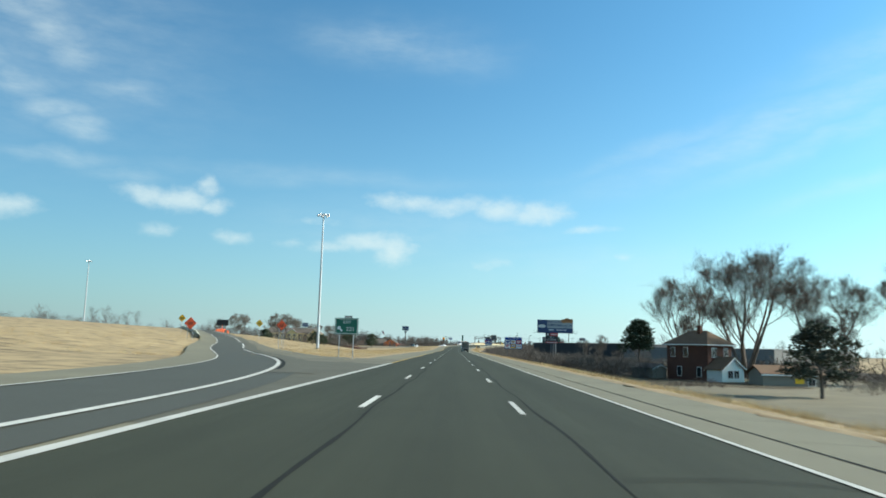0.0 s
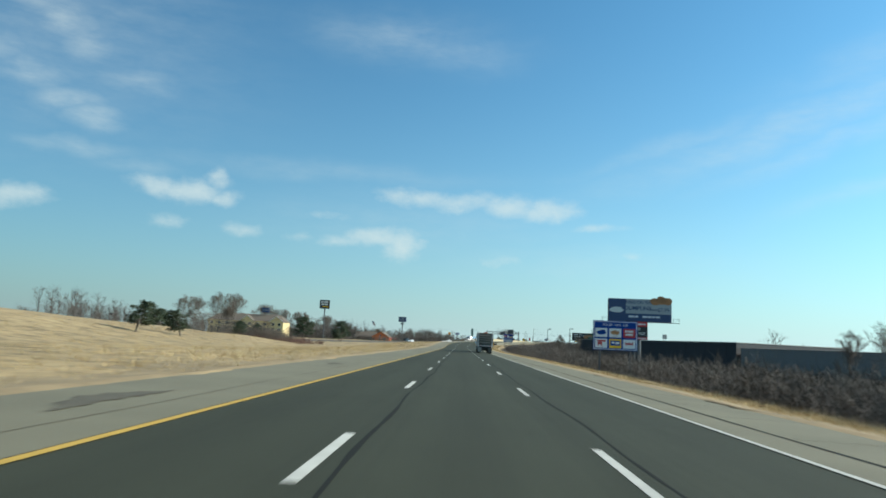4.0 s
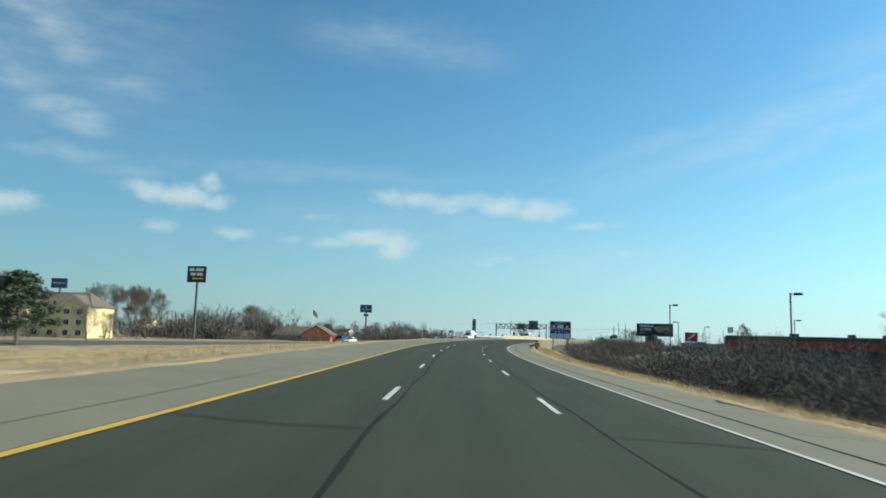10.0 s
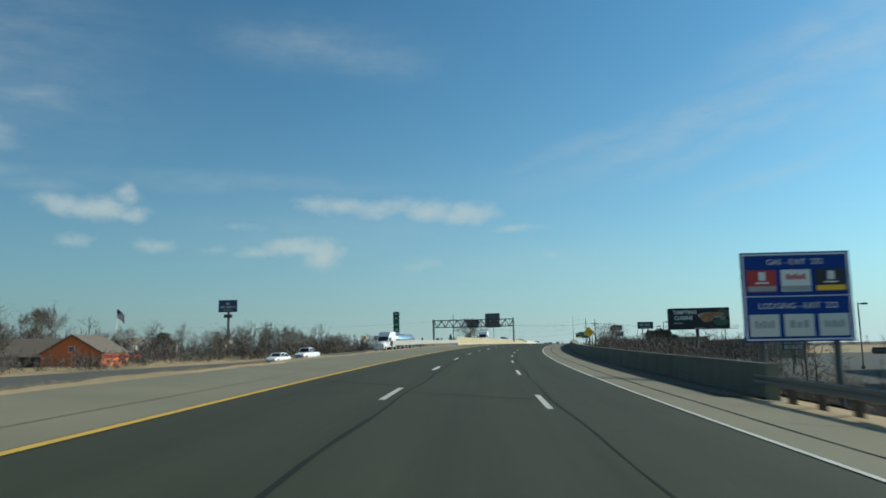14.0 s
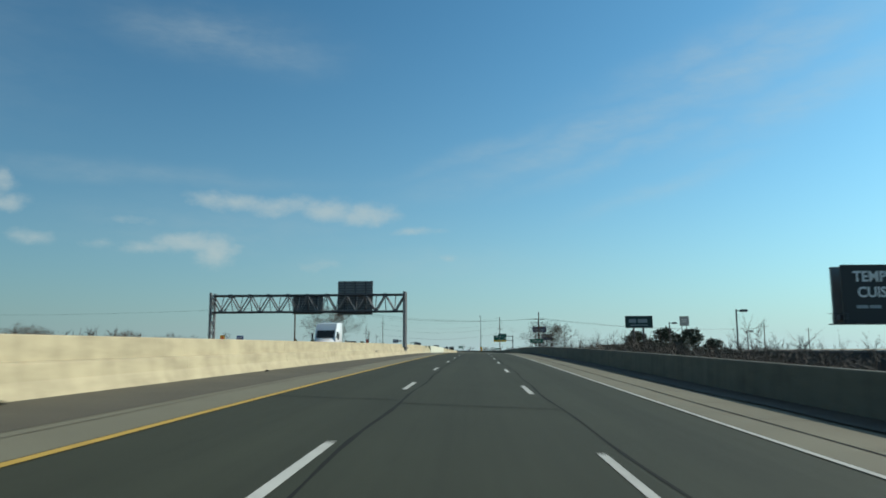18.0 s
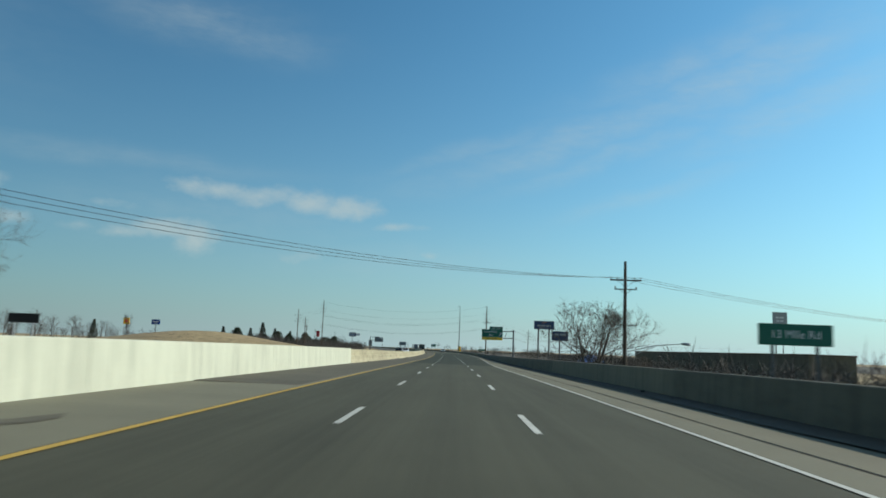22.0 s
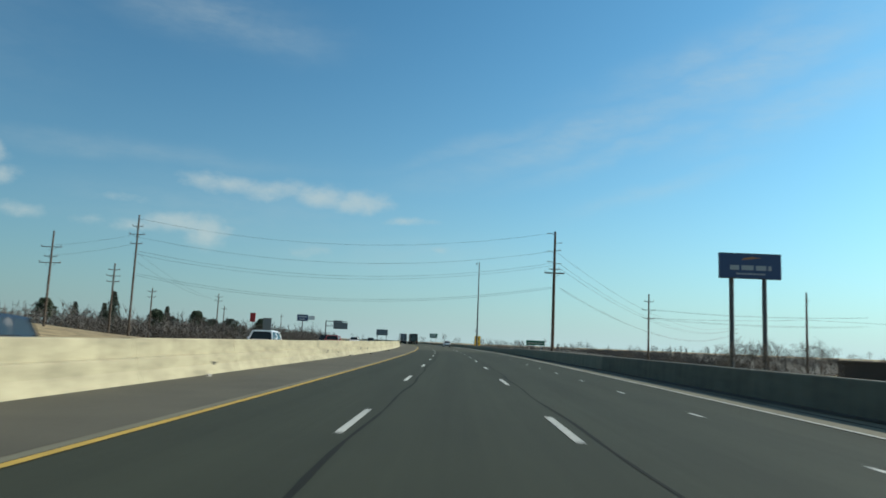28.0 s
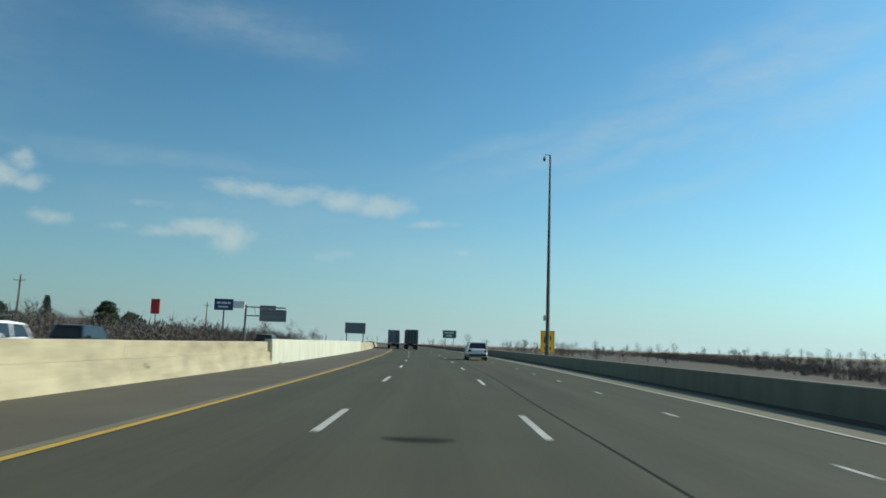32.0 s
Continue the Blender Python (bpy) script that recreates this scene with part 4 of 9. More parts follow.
# ---- the ramp that leaves to the left ----
_rs, _ru = [-150, -60, 0, 17, 30, 45, 60, 80, 100, 124, 165, 200, 240, 290, 330], [-8.0, -8.0, -8.05, -8.25, -9.4, -12.2, -16.4, -23.5, -30.5, -37, -52, -66, -84, -110, -136]
_fine = np.arange(-150.0, 331.0, 1.0)
_soft = np.convolve(np.pad(np.interp(_fine, _rs, _ru), 9, mode="edge"), np.ones(19) / 19, mode="valid")
RAMP = [(float(q), float(np.interp(q, _fine, _soft))) for q in np.arange(-120.0, 330.0, 10.0)]


def ramp_point(t, off):
    i = min(int(t), len(RAMP) - 2)
    k = t - i
    P = [RAMP[max(0, min(len(RAMP) - 1, j))] for j in (i - 1, i, i + 1, i + 2)]
    q = [0.5 * (2 * P[1][c] + (P[2][c] - P[0][c]) * k + (2 * P[0][c] - 5 * P[1][c] + 4 * P[2][c] - P[3][c]) * k * k + (3 * P[1][c] - P[0][c] - 3 * P[2][c] + P[3][c]) * k ** 3) for c in (0, 1)]
    e = 0.02
    d = [0.5 * ((P[2][c] - P[0][c]) + 2 * (2 * P[0][c] - 5 * P[1][c] + 4 * P[2][c] - P[3][c]) * k + 3 * (3 * P[1][c] - P[0][c] - 3 * P[2][c] + P[3][c]) * k * k) for c in (0, 1)]
    n = math.hypot(*d)
    s_, u_ = q[0] - d[1] / n * off, q[1] + d[0] / n * off
    x, y, zr = road(s_, u_)
    g = ground_z(s_, u_) + 0.22
    w = min(1.0, max(0.0, (-u_ - 9.5) / 6.0))
    return (x, y, zr * (1 - w) + max(g, zr - 0.1) * w)


def ramp_strip(name, o0, o1, material, lift, t0=0.0, t1=None, n=360):
    t1 = len(RAMP) - 1.01 if t1 is None else t1
    v, f = [], []
    for i in range(n + 1):
        t = t0 + (t1 - t0) * i / n
        a, b_ = ramp_point(t, o0), ramp_point(t, o1)
        v += [(a[0], a[1], a[2] + lift), (b_[0], b_[1], b_[2] + lift)]
        if i:
            f.append((2 * i - 2, 2 * i - 1, 2 * i + 1, 2 * i))
    me = bpy.data.meshes.new(name)
    me.from_pydata(v, [], f)
    me.materials.append(material)
    me.shade_smooth()
    return new(name, me)


ramp = tagged(ramp_strip("ramp", -2.4, 3.26, M_RAMP, 0.02), "dark asphalt exit ramp curving uphill", "ramp", kind="structure")
tagged(ramp_strip("shoulder", -5.0, -2.35, M_SHOULDER, 0.03), "pale concrete ramp shoulder", "shoulder", kind="structure")
tagged(ramp_strip("shoulder", 2.0, 4.1, M_GORE, 0.03, 15.2), "worn grey asphalt gore shoulder", "shoulder", kind="structure")
ramp_strip("edge_line", 1.85, 2.08, M_PAINT_W, 0.045).parent = ramp
ramp_strip("edge_line", -2.3, -2.18, M_PAINT_W, 0.045).parent = ramp
ramp_strip("tar_seam", 2.15, 2.38, M_TAR, 0.042, 15.5, 21.0, 60).parent = ramp
v, f = [], []
for i in range(0, 31):
    s = 12 + i * 2.0
    inner = _lerp(s, [12, 17, 30, 45, 60, 72], [-6.3, -6.4, -7.4, -9.6, -12.5, -14.5])
    for j in range(4):
        u = -4.76 + (inner + 4.76) * j / 3
        x, y, zr = road(s, u)
        v.append((x, y, zr + 0.002 * j + 0.008))
    if i:
        f += [((i - 1) * 4 + j, (i - 1) * 4 + j + 1, i * 4 + j + 1, i * 4 + j) for j in range(3)]
me = bpy.data.meshes.new("gore_paving")
me.from_pydata(v, [], f)
me.materials.append(M_GORE)
me.materials.append(M_RAMPSIDE)
for fc in me.polygons:
    fc.material_index = 1 if fc.index // 3 > 20 else 0
tagged(new("gore_paving", me), "worn grey asphalt in the gore between road and ramp", "paving", kind="structure")

# wide worn concrete beside the ramp, up to the grass nose
v, f = [], []
for i in range(0, 47):
    q = 60 + i * 2.0
    ua = float(np.interp(q, _fine, _soft)) + 3.2 * (1 + 0.35 * min(1.0, (q - 60) / 40))
    ub = max(ua + 0.3, _lerp(q, [60, 66, 80, 100, 120, 150], [-8.6, -10.5, -14.7, -21, -28, -40]) + 0.3 * math.sin(q * 0.9))
    for j in range(6):
        u = ua + (ub - ua) * j / 5
        x, y, zr = road(q, u)
        w = min(1.0, max(0.0, (-u - 9.5) / 6.0))
        v.append((x, y, zr * (1 - w) + max(ground_z(q, u) + 0.24 - 0.02 * j, zr - 0.1) * w + 0.012))
    if i:
        f += [((i - 1) * 6 + j, (i - 1) * 6 + j + 1, i * 6 + j + 1, i * 6 + j) for j in range(5)]
me = bpy.data.meshes.new("shoulder")
me.from_pydata(v, [], f)
me.materials.append(M_RAMPSIDE)
me.shade_smooth()
tagged(new("shoulder", me), "wide worn concrete shoulder beside the ramp", "shoulder", kind="structure")
v, f = [], []
for i in range(0, 81):
    q = 25.0 + 18.0 * i / 80
    for off, w in ((-5.2, -0.2), (-5.2, 0.55), (-5.5, 0.55), (-5.5, -0.2)):
        x, y, z = ramp_point(q, off)
        v.append((x, y, z + w))
    if i:
        f += [((i - 1) * 4 + j, (i - 1) * 4 + j + 1, i * 4 + j + 1, i * 4 + j) for j in range(3)]
me = bpy.data.meshes.new("ramp_kerb_wall")
me.from_pydata(v, [], f)
me.materials.append(M_WALL_WHITE)
tagged(new("ramp_kerb_wall", me), "low pale concrete wall along the ramp", "barrier", kind="structure")

# ---- the carriageway beyond the barrier ----
v, f = [], []
for i in range(0, 341):
    s = 190 + i * 5.0
    c, z = float(opp_u(s)), float(opp_z(s))
    for o, w in ((-9.5, -0.35), (-8.5, 0.0), (8.0, 0.0), (9.6, -0.3)):
        x, y, _ = road(s, c + o)
        v.append((x, y, z + w + (0.08 if s < 620 else 0.0)))
    if i:
        f += [((i - 1) * 4 + j, (i - 1) * 4 + j + 1, i * 4 + j + 1, i * 4 + j) for j in range(3)]
me = bpy.data.meshes.new("road")
me.from_pydata(v, [], f)
me.materials.append(M_FARDECK)
opp = tagged(new("road", me), "grey paved carriageway for oncoming traffic", "road", kind="structure")

# ---- concrete barriers, piece by piece ----


def barrier_piece(s0, s1, side, h, material, face_u, parent, name="barrier_panel", taper=None, plain=False, ledge=False):
    t = [(0.0, -0.45), (0.0, 0.0), (0.06, 0.09), (0.17, 0.33), (0.20, h * 0.53), (0.215, h * 0.55), (0.32, h * 0.575), (0.35, h - 0.03), (0.38, h), (0.64, h), (0.67, h - 0.03), (0.67, -0.5)]
    if plain:
        t = [(0.0, -0.45), (0.03, h * 0.5), (0.06, h - 0.03), (0.09, h), (0.42, h), (0.45, h - 0.03), (0.45, -0.5)]
    if ledge:
        t = [(0.0, -0.45), (0.0, 0.0), (0.06, 0.09), (0.17, 0.33), (0.21, h * 0.56), (0.235, h * 0.585), (0.45, h * 0.60), (0.47, h - 0.03), (0.50, h), (0.72, h), (0.75, h - 0.03), (0.75, -0.5)]
    k = max(1, int(round((s1 - s0) / (3.0 if taper is None else 0.35))))
    v, f, m = [], [], len(t)
    for i in range(k + 1):
        s = s0 + (s1 - s0) * i / k
        e = right_edge(s) if side > 0 else 0
        hh = taper(s) if taper else 1.0
        for d, w in t:
            v.append(road(s, side * (face_u + e * (0.25 if side > 0 else 0) + d), w * hh if w > 0 else w))
        if i:
            f += [((i - 1) * m + j, (i - 1) * m + j + 1, i * m + j + 1, i * m + j) for j in range(m - 1)]
    f += [tuple(range(m)), tuple(range(k * m, k * m + m))]
    me = bpy.data.meshes.new(name)
    me.from_pydata(v, [], f)
    me.materials.append(material)
    bm = bmesh.new()
    bm.from_mesh(me)
    bmesh.ops.recalc_face_normals(bm, faces=bm.faces)
    bm.to_mesh(me)
    bm.free()
    ob = new(name, me)
    ob.parent = parent
    return ob


wall_left = tagged(new("wall_left"), "cream sunlit concrete median barrier in cast lengths", "barrier", kind="structure")
wall_right = tagged(new("wall_right"), "grey concrete parapet, its shade deepened in the colour", "barrier", kind="structure")
rnd = random.Random(5)
s = 591.0
while s < 1700:
    n_ = s + (9.2 if s > 718 else 12.2)
    if 736 <= s < 798:
        m_, h = M_WALL_WHITE, 1.27
    elif 1104 <= s < 1175:
        m_, h = M_WALL_WHITE, 1.34
    elif s < 718:
        m_, h = M_WALL, 1.25
    else:
        m_, h = M_WALL_OLD, 1.19 + rnd.uniform(-0.012, 0.012)
    barrier_piece(s, n_ - 0.02, -1, h, m_, 8.45 + (0.05 if m_ is M_WALL_WHITE else 0), wall_left, plain=m_ is M_WALL_WHITE, ledge=700 < s < 743,
                  taper=(lambda q: min(1.0, 0.62 + (q - 591) / 3.0)) if s < 592 else (lambda q: _lerp(q, [694.4, 695.2, 699.1, 699.9], [1.0, 0.66, 0.66, 1.0])) if 688 < s < 689 else None)
    s = n_
for a in (735.4, 826.0):
    v = [road(q, -u, w) for q in (a, a + 0.55) for u, w in ((8.80, 0.74), (8.80, 1.23), (8.97, 1.23), (8.97, 0.74))]
    me = bpy.data.meshes.new("junction_box")
    me.from_pydata(v, [], [(0, 1, 2, 3), (7, 6, 5, 4), (0, 4, 5, 1), (1, 5, 6, 2), (3, 7, 4, 0)])
    me.materials.append(M_STEEL_DARK)
    new("junction_box", me).parent = wall_left
for k in range(22):
    a, w0, ln = rnd.uniform(600, 1095), rnd.uniform(0.36, 0.52), rnd.uniform(0.4, 1.8)
    n_, v, f = 8, [], []
    for i in range(n_ + 1):
        q = i / n_
        hh = 0.05 * math.sin(math.pi * min(0.96, max(0.04, q))) * rnd.uniform(0.4, 1.5)
        ww = w0 + 0.09 * math.sin(q * 3 + k)
        for d in (-hh, hh):
            v.append(road(a + ln * q, -(8.45 + 0.17 + 0.03 * (ww + d - 0.33) / 0.3) + 0.012, ww + d))
        if i:
            f.append((2 * i - 2, 2 * i - 1, 2 * i + 1, 2 * i))
    me = bpy.data.meshes.new("scuff_mark")
    me.from_pydata(v, [], f)
    me.materials.append(M_STAIN)
    ob = new("scuff_mark", me)
    ob.parent = wall_left
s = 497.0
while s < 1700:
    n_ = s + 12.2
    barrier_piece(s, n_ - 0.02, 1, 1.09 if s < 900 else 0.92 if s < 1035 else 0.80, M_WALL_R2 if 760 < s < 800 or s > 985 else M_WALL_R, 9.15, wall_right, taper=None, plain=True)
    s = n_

# ---- guard rails ----


def guard_rail(s0, s1, u_of, z_of, label, rails=1, double=False, steel=M_RAIL):
    g = tagged(new("guard_rail"), label, "guard rail", kind="")
    n_ = int((s1 - s0) / 1.9)
    for r in range(rails):
        zc = 0.62 - 0.0 * r
        for sg in ((-1, 1) if double else (-1,)):
            prof = [(0, 0.155), (0.045, 0.12), (0.045, 0.06), (0.0, 0.0), (0.045, -0.06), (0.045, -0.12), (0, -0.155)]
            if steel is not M_RAIL:
                prof = [(0, 0.24), (0.05, 0.21), (0.05, 0.14), (0.0, 0.09), (0.05, 0.04), (0.05, -0.04), (0.0, -0.09), (0.05, -0.14), (0.05, -0.21), (0, -0.24)]
            back = [(p[0] - 0.012, p[1]) for p in reversed(prof)]
            sec = prof + back
            v, f, m = [], [], len(sec)
            k = int((s1 - s0) / 2.0)
            for i in range(k + 1):
                s = s0 + (s1 - s0) * i / k
                for d, w in sec:
                    x, y, _ = road(s, u_of(s) + sg * (0.11 + d))
                    v.append((x, y, z_of(s) + zc + w))
                if i:
                    f += [((i - 1) * m + j, (i - 1) * m + (j + 1) % m, i * m + (j + 1) % m, i * m + j) for j in range(m)]
            me = bpy.data.meshes.new("rail")
            me.from_pydata(v, [], f)
            me.materials.append(steel)
            ob = new("rail", me)
            ob.parent = g
    post = (Shape().box(-0.10, 0.10, -0.10, 0.10, -0.4, 0.80, 0.012) if steel is M_RAIL else Shape().box(-0.05, 0.05, -0.08, 0.08, -0.4, 0.84, 0.006)).mesh("post", M_POSTWOOD if steel is M_RAIL else M_GALV)
    stops = [s0 + 0.3 + i * 1.9 for i in range(n_ + 1)]
    if steel is not M_RAIL:
        stops = [q for q in stops if q < s1 - 9] + [s1 - 9 + 0.95 * i for i in range(10)]
    for s in stops:
        x, y, _ = road(s, u_of(s))
        ob = part("post", post, None, g, at=pose(x, y, z_of(s), 0, 0, heading(s)))
    return g


guard_rail(468.5, 498, lambda s: _lerp(s, [468, 480, 498], [9.9, 9.45, 9.3]), lambda s: road(s, 9.4)[2] - 0.05, "grey steel guard rail in a backlit tone on dark timber posts")
guard_rail(545, 592, lambda s: _lerp(s, [545, 563, 592], [-10.0, -9.2, -8.75]), lambda s: road(s, -8.6)[2] - 0.04, "zinc guard rail in a sunlit tone on slim steel posts", double=True, steel=M_RAIL_SUNLIT)

t = thing("hazard_marker", "black and yellow striped marker at the guard rail end", "road sign")
part("post", Shape().box(-0.04, 0.04, 0.02, 0.09, -0.5, 1.1, 0.005), M_GALV, t)
p = part("panel", Shape().box(-0.3, 0.3, -0.02, 0.02, 0.35, 1.15, 0.006), M_SIGN_YELLOW, t)
for k in range(3):
    z_ = 0.40 + 0.26 * k
    part("stripe", Shape().prism([(-0.29, z_), (-0.29, z_ + 0.12), (0.29, z_ + 0.24), (0.29, z_ + 0.12)], -0.026, -0.02), M_SIGN_BLACK, p)
put(t, 467.6, 9.95, road(467.6, 9.6)[2] - 0.05)

# ---- plants ----


def grow(seed, height, spread=0.75, levels=3, clear=0.22, rise=0.12, limbs=9, kids=5, twigs=9, reach=0.42, forks=1, stout=1.0, girth=1.0):
    """A bare winter tree: curved tapered limbs along the trunk, each with finer ones, then slim twigs. Returns two Shapes."""
    rnd = random.Random(seed)
    wood, fine_ = Shape(), Shape()
    thin = max(0.006, height * 0.0009) * stout

    def bend(p, d, length, lift, wander):
        pts, q, e = [p], p, d
        for _ in range(3):
            e = (e + Vector((rnd.gauss(0, wander), rnd.gauss(0, wander), rnd.gauss(lift, wander * 0.7)))).normalized()
            q = q + e * length / 3
            pts.append(q)
        return pts, e

    def along(pts, k):
        k = min(k * 3, 2.999)
        i = int(k)
        return pts[i].lerp(pts[i + 1], k - i), (pts[i + 1] - pts[i]).normalized()

    def side_way(d, tilt, a):
        e1 = d.cross(Vector((0.3, 0.7, 0.2))).normalized()
        e2 = d.cross(e1)
        return (d * math.cos(tilt) + (e1 * math.cos(a) + e2 * math.sin(a)) * math.sin(tilt)).normalized()

    def limb(p, d, length, r, level):
        pts, e = bend(p, d, length, rise, 0.16)
        if level < levels:
            wood.tube(pts, [r, r * 0.75, r * 0.5, r * 0.25], max(3, 6 - level), cap=False)
        else:
            w = d.cross(Vector((rnd.gauss(0, 1), rnd.gauss(0, 1), rnd.gauss(0, 1)))).normalized() * max(r, thin * 1.3)
            fine_.add([p - w, p + w, pts[1] + w * 0.7, pts[3], pts[1] - w * 0.7], [(0, 1, 2, 3, 4)])
            for _ in range(twigs):
                b_, dd = along(pts, rnd.uniform(0.1, 1.0))
                t = side_way(dd, rnd.uniform(0.2, 1.1), rnd.uniform(0, 6.28))
                t = (t + Vector((0, 0, 0.15))).normalized()
                ln = length * rnd.uniform(0.45, 1.0)
                w = t.cross(Vector((rnd.gauss(0, 1), rnd.gauss(0, 1), rnd.gauss(0, 1)))).normalized() * thin
                fine_.add([b_ - w, b_ + w, b_ + t * ln], [(0, 1, 2)])
                for _ in range(2):
                    m = b_ + t * ln * rnd.uniform(0.2, 0.75)
                    t3 = side_way(t, rnd.uniform(0.4, 0.9), rnd.uniform(0, 6.28))
                    fine_.add([m - w * 0.7, m + w * 0.7, m + t3 * ln * rnd.uniform(0.3, 0.6)], [(0, 1, 2)])
            return
        turn = rnd.uniform(0, 6.28)
        for k in range(kids):
            q = 0.25 + 0.75 * (k + rnd.random()) / kids
            b_, dd = along(pts, q)
            limb(b_, side_way(dd, spread * rnd.uniform(0.6, 1.2), turn + k * 2.4), length * (0.75 - 0.35 * q) * rnd.uniform(0.8, 1.2), r * (1 - 0.75 * q) * 0.55 + 0.004, level + 1)

    top = height * 0.92
    for f_ in range(forks):
        lean = 0.0 if forks == 1 else 0.32
        a0 = f_ * 6.28 / forks + rnd.uniform(-0.4, 0.4)
        d0 = Vector((math.cos(a0) * lean + rnd.uniform(-0.04, 0.04), math.sin(a0) * lean, 1)).normalized()
        stem, _ = bend(Vector((0, 0, -0.3)), d0, top, 0.05, 0.05)
        r0 = height * (0.019 if forks == 1 else 0.013) * girth
        wood.tube(stem, [r0 * 1.15, r0 * 0.85, r0 * 0.5, r0 * 0.12], 8, cap=False)
        turn = rnd.uniform(0, 6.28)
        n = max(5, limbs // forks + 1)
        for k in range(n):
            q = clear + (0.97 - clear) * (k + rnd.uniform(0.2, 0.8)) / n
            b_, dd = along(stem, q)
            shape = math.sin(math.pi * min(1.0, 0.22 + 0.78 * (q - clear) / (1 - clear) * 0.98)) ** 0.6
            limb(b_, side_way(dd, spread * rnd.uniform(0.8, 1.25) * (1.1 - 0.45 * q), turn + k * 2.4), height * reach * max(0.3, shape) * rnd.uniform(0.8, 1.15), r0 * (1 - 0.85 * q) * 0.6, 1)
    zmax = max(q[2] for q in fine_.v)
    for sh_ in (wood, fine_):
        sh_.v = [(x * height / zmax, y * height / zmax, z * height / zmax if z > 0 else z) for x, y, z in sh_.v]
    return wood, fine_


def bare_tree(seed, height, label, **kw):
    w, t = grow(seed, height, **kw)
    ob = thing("tree", label, "tree")
    part("trunk", w, M_BARK, ob, smooth=True)
    part("crown", t, M_TWIG, ob)
    return ob


def needle_tufts(shape, rnd, c, r, count, size):
    for _ in range(count):
        d = Vector((rnd.gauss(0, 1), rnd.gauss(0, 1), rnd.gauss(0.15, 0.7))).normalized()
        p = Vector(c) + d * r * rnd.uniform(0.35, 1.0)
        t = (d + Vector((rnd.gauss(0, 0.5), rnd.gauss(0, 0.5), rnd.gauss(0.2, 0.4)))).normalized()
        sd = t.cross(Vector((rnd.gauss(0, 1), rnd.gauss(0, 1), rnd.gauss(0, 1)))).normalized() * size * 0.30
        shape.add([p - sd, p + sd, p + t * size + sd * 0.3, p + t * size - sd * 0.3], [(0, 1, 2, 3)])


def pine(seed, height, label, width=0.5, clear=0.25, material=None, lean=0.0, tufts=46):
    """An open, uneven pine: bare lower trunk, limbs, and clumps of needles."""
    rnd = random.Random(seed)
    wood, leaf = Shape(), Shape()
    top = Vector((lean * height, 0, height))
    wood.tube([(0, 0, -0.3), (lean * height * 0.3, 0.02, height * 0.45), tuple(top * 0.97)], [height * 0.022, height * 0.016, height * 0.004], 7, cap=False)
    n = 26
    for i in range(n):
        k = clear + (1 - clear) * (i + rnd.random()) / n
        a = i * 2.4 + rnd.uniform(-0.5, 0.5)
        reach = height * width * (1.05 - k) ** 0.6 * rnd.uniform(0.55, 1.1) * (0.75 if k < clear + 0.12 else 1.0)
        p0 = Vector((lean * height * k, 0, height * k))
        p1 = p0 + Vector((math.cos(a) * reach, math.sin(a) * reach, reach * rnd.uniform(-0.05, 0.35)))
        wood.tube([p0, p0.lerp(p1, 0.5) + Vector((0, 0, reach * 0.06)), p1], [height * 0.007, height * 0.005, height * 0.002], 4, cap=False)
        for j in range(3):
            c = p0.lerp(p1, (0.5, 0.78, 1.0)[j]) + Vector((rnd.gauss(0, 0.1), rnd.gauss(0, 0.1), 0.08)) * height * 0.1
            needle_tufts(leaf, rnd, c, height * rnd.uniform(0.05, 0.095), tufts, height * 0.042)
    needle_tufts(leaf, rnd, top, height * 0.06, tufts, height * 0.04)
    ob = thing("pine_tree", label, "tree")
    part("trunk", wood, M_BARK, ob, smooth=True)
    part("crown", leaf, material or M_NEEDLE, ob)
    return ob


def spruce(seed, height, label, material=None):
    rnd = random.Random(seed)
    wood, leaf = Shape(), Shape()
    wood.tube([(0, 0, -0.3), (0, 0, height)], [height * 0.02, height * 0.003], 6, cap=False)
    for i in range(34):
        k = 0.08 + 0.92 * i / 34
        for j in range(5):
            a = j * 1.257 + i * 0.7 + rnd.uniform(-0.3, 0.3)
            reach = height * 0.30 * (1.02 - k) * rnd.uniform(0.6, 1.15) + 0.1
            c = Vector((math.cos(a) * reach * 0.7, math.sin(a) * reach * 0.7, height * k - reach * 0.2))
            needle_tufts(leaf, rnd, c, reach * 0.42 + 0.1, 9, height * 0.045)
    ob = thing("spruce_tree", label, "tree")
    part("trunk", wood, M_BARK, ob)
    part("crown", leaf, material or M_NEEDLE_DARK, ob)
    return ob


def scatter(name, base, places, material, label, category):
    """Copies of one small plant (array of triangles) joined into one mesh. places: rows of x, y, z, size, turn, height factor."""
    base = np.asarray(base, dtype=np.float32)
    P = np.asarray(places, dtype=np.float32)
    c, s_ = np.cos(P[:, 4])[:, None], np.sin(P[:, 4])[:, None]
    x = (base[None, :, 0] * c - base[None, :, 1] * s_) * P[:, 3:4] + P[:, 0:1]
    y = (base[None, :, 0] * s_ + base[None, :, 1] * c) * P[:, 3:4] + P[:, 1:2]
    z = base[None, :, 2] * P[:, 3:4] * P[:, 5:6] + P[:, 2:3]
    v = np.stack([x, y, z], 2).reshape(-1, 3)
    return tagged(new(name, quick_mesh(name, v, np.arange(len(v)).reshape(-1, 3), material)), label, category, kind="stuff")


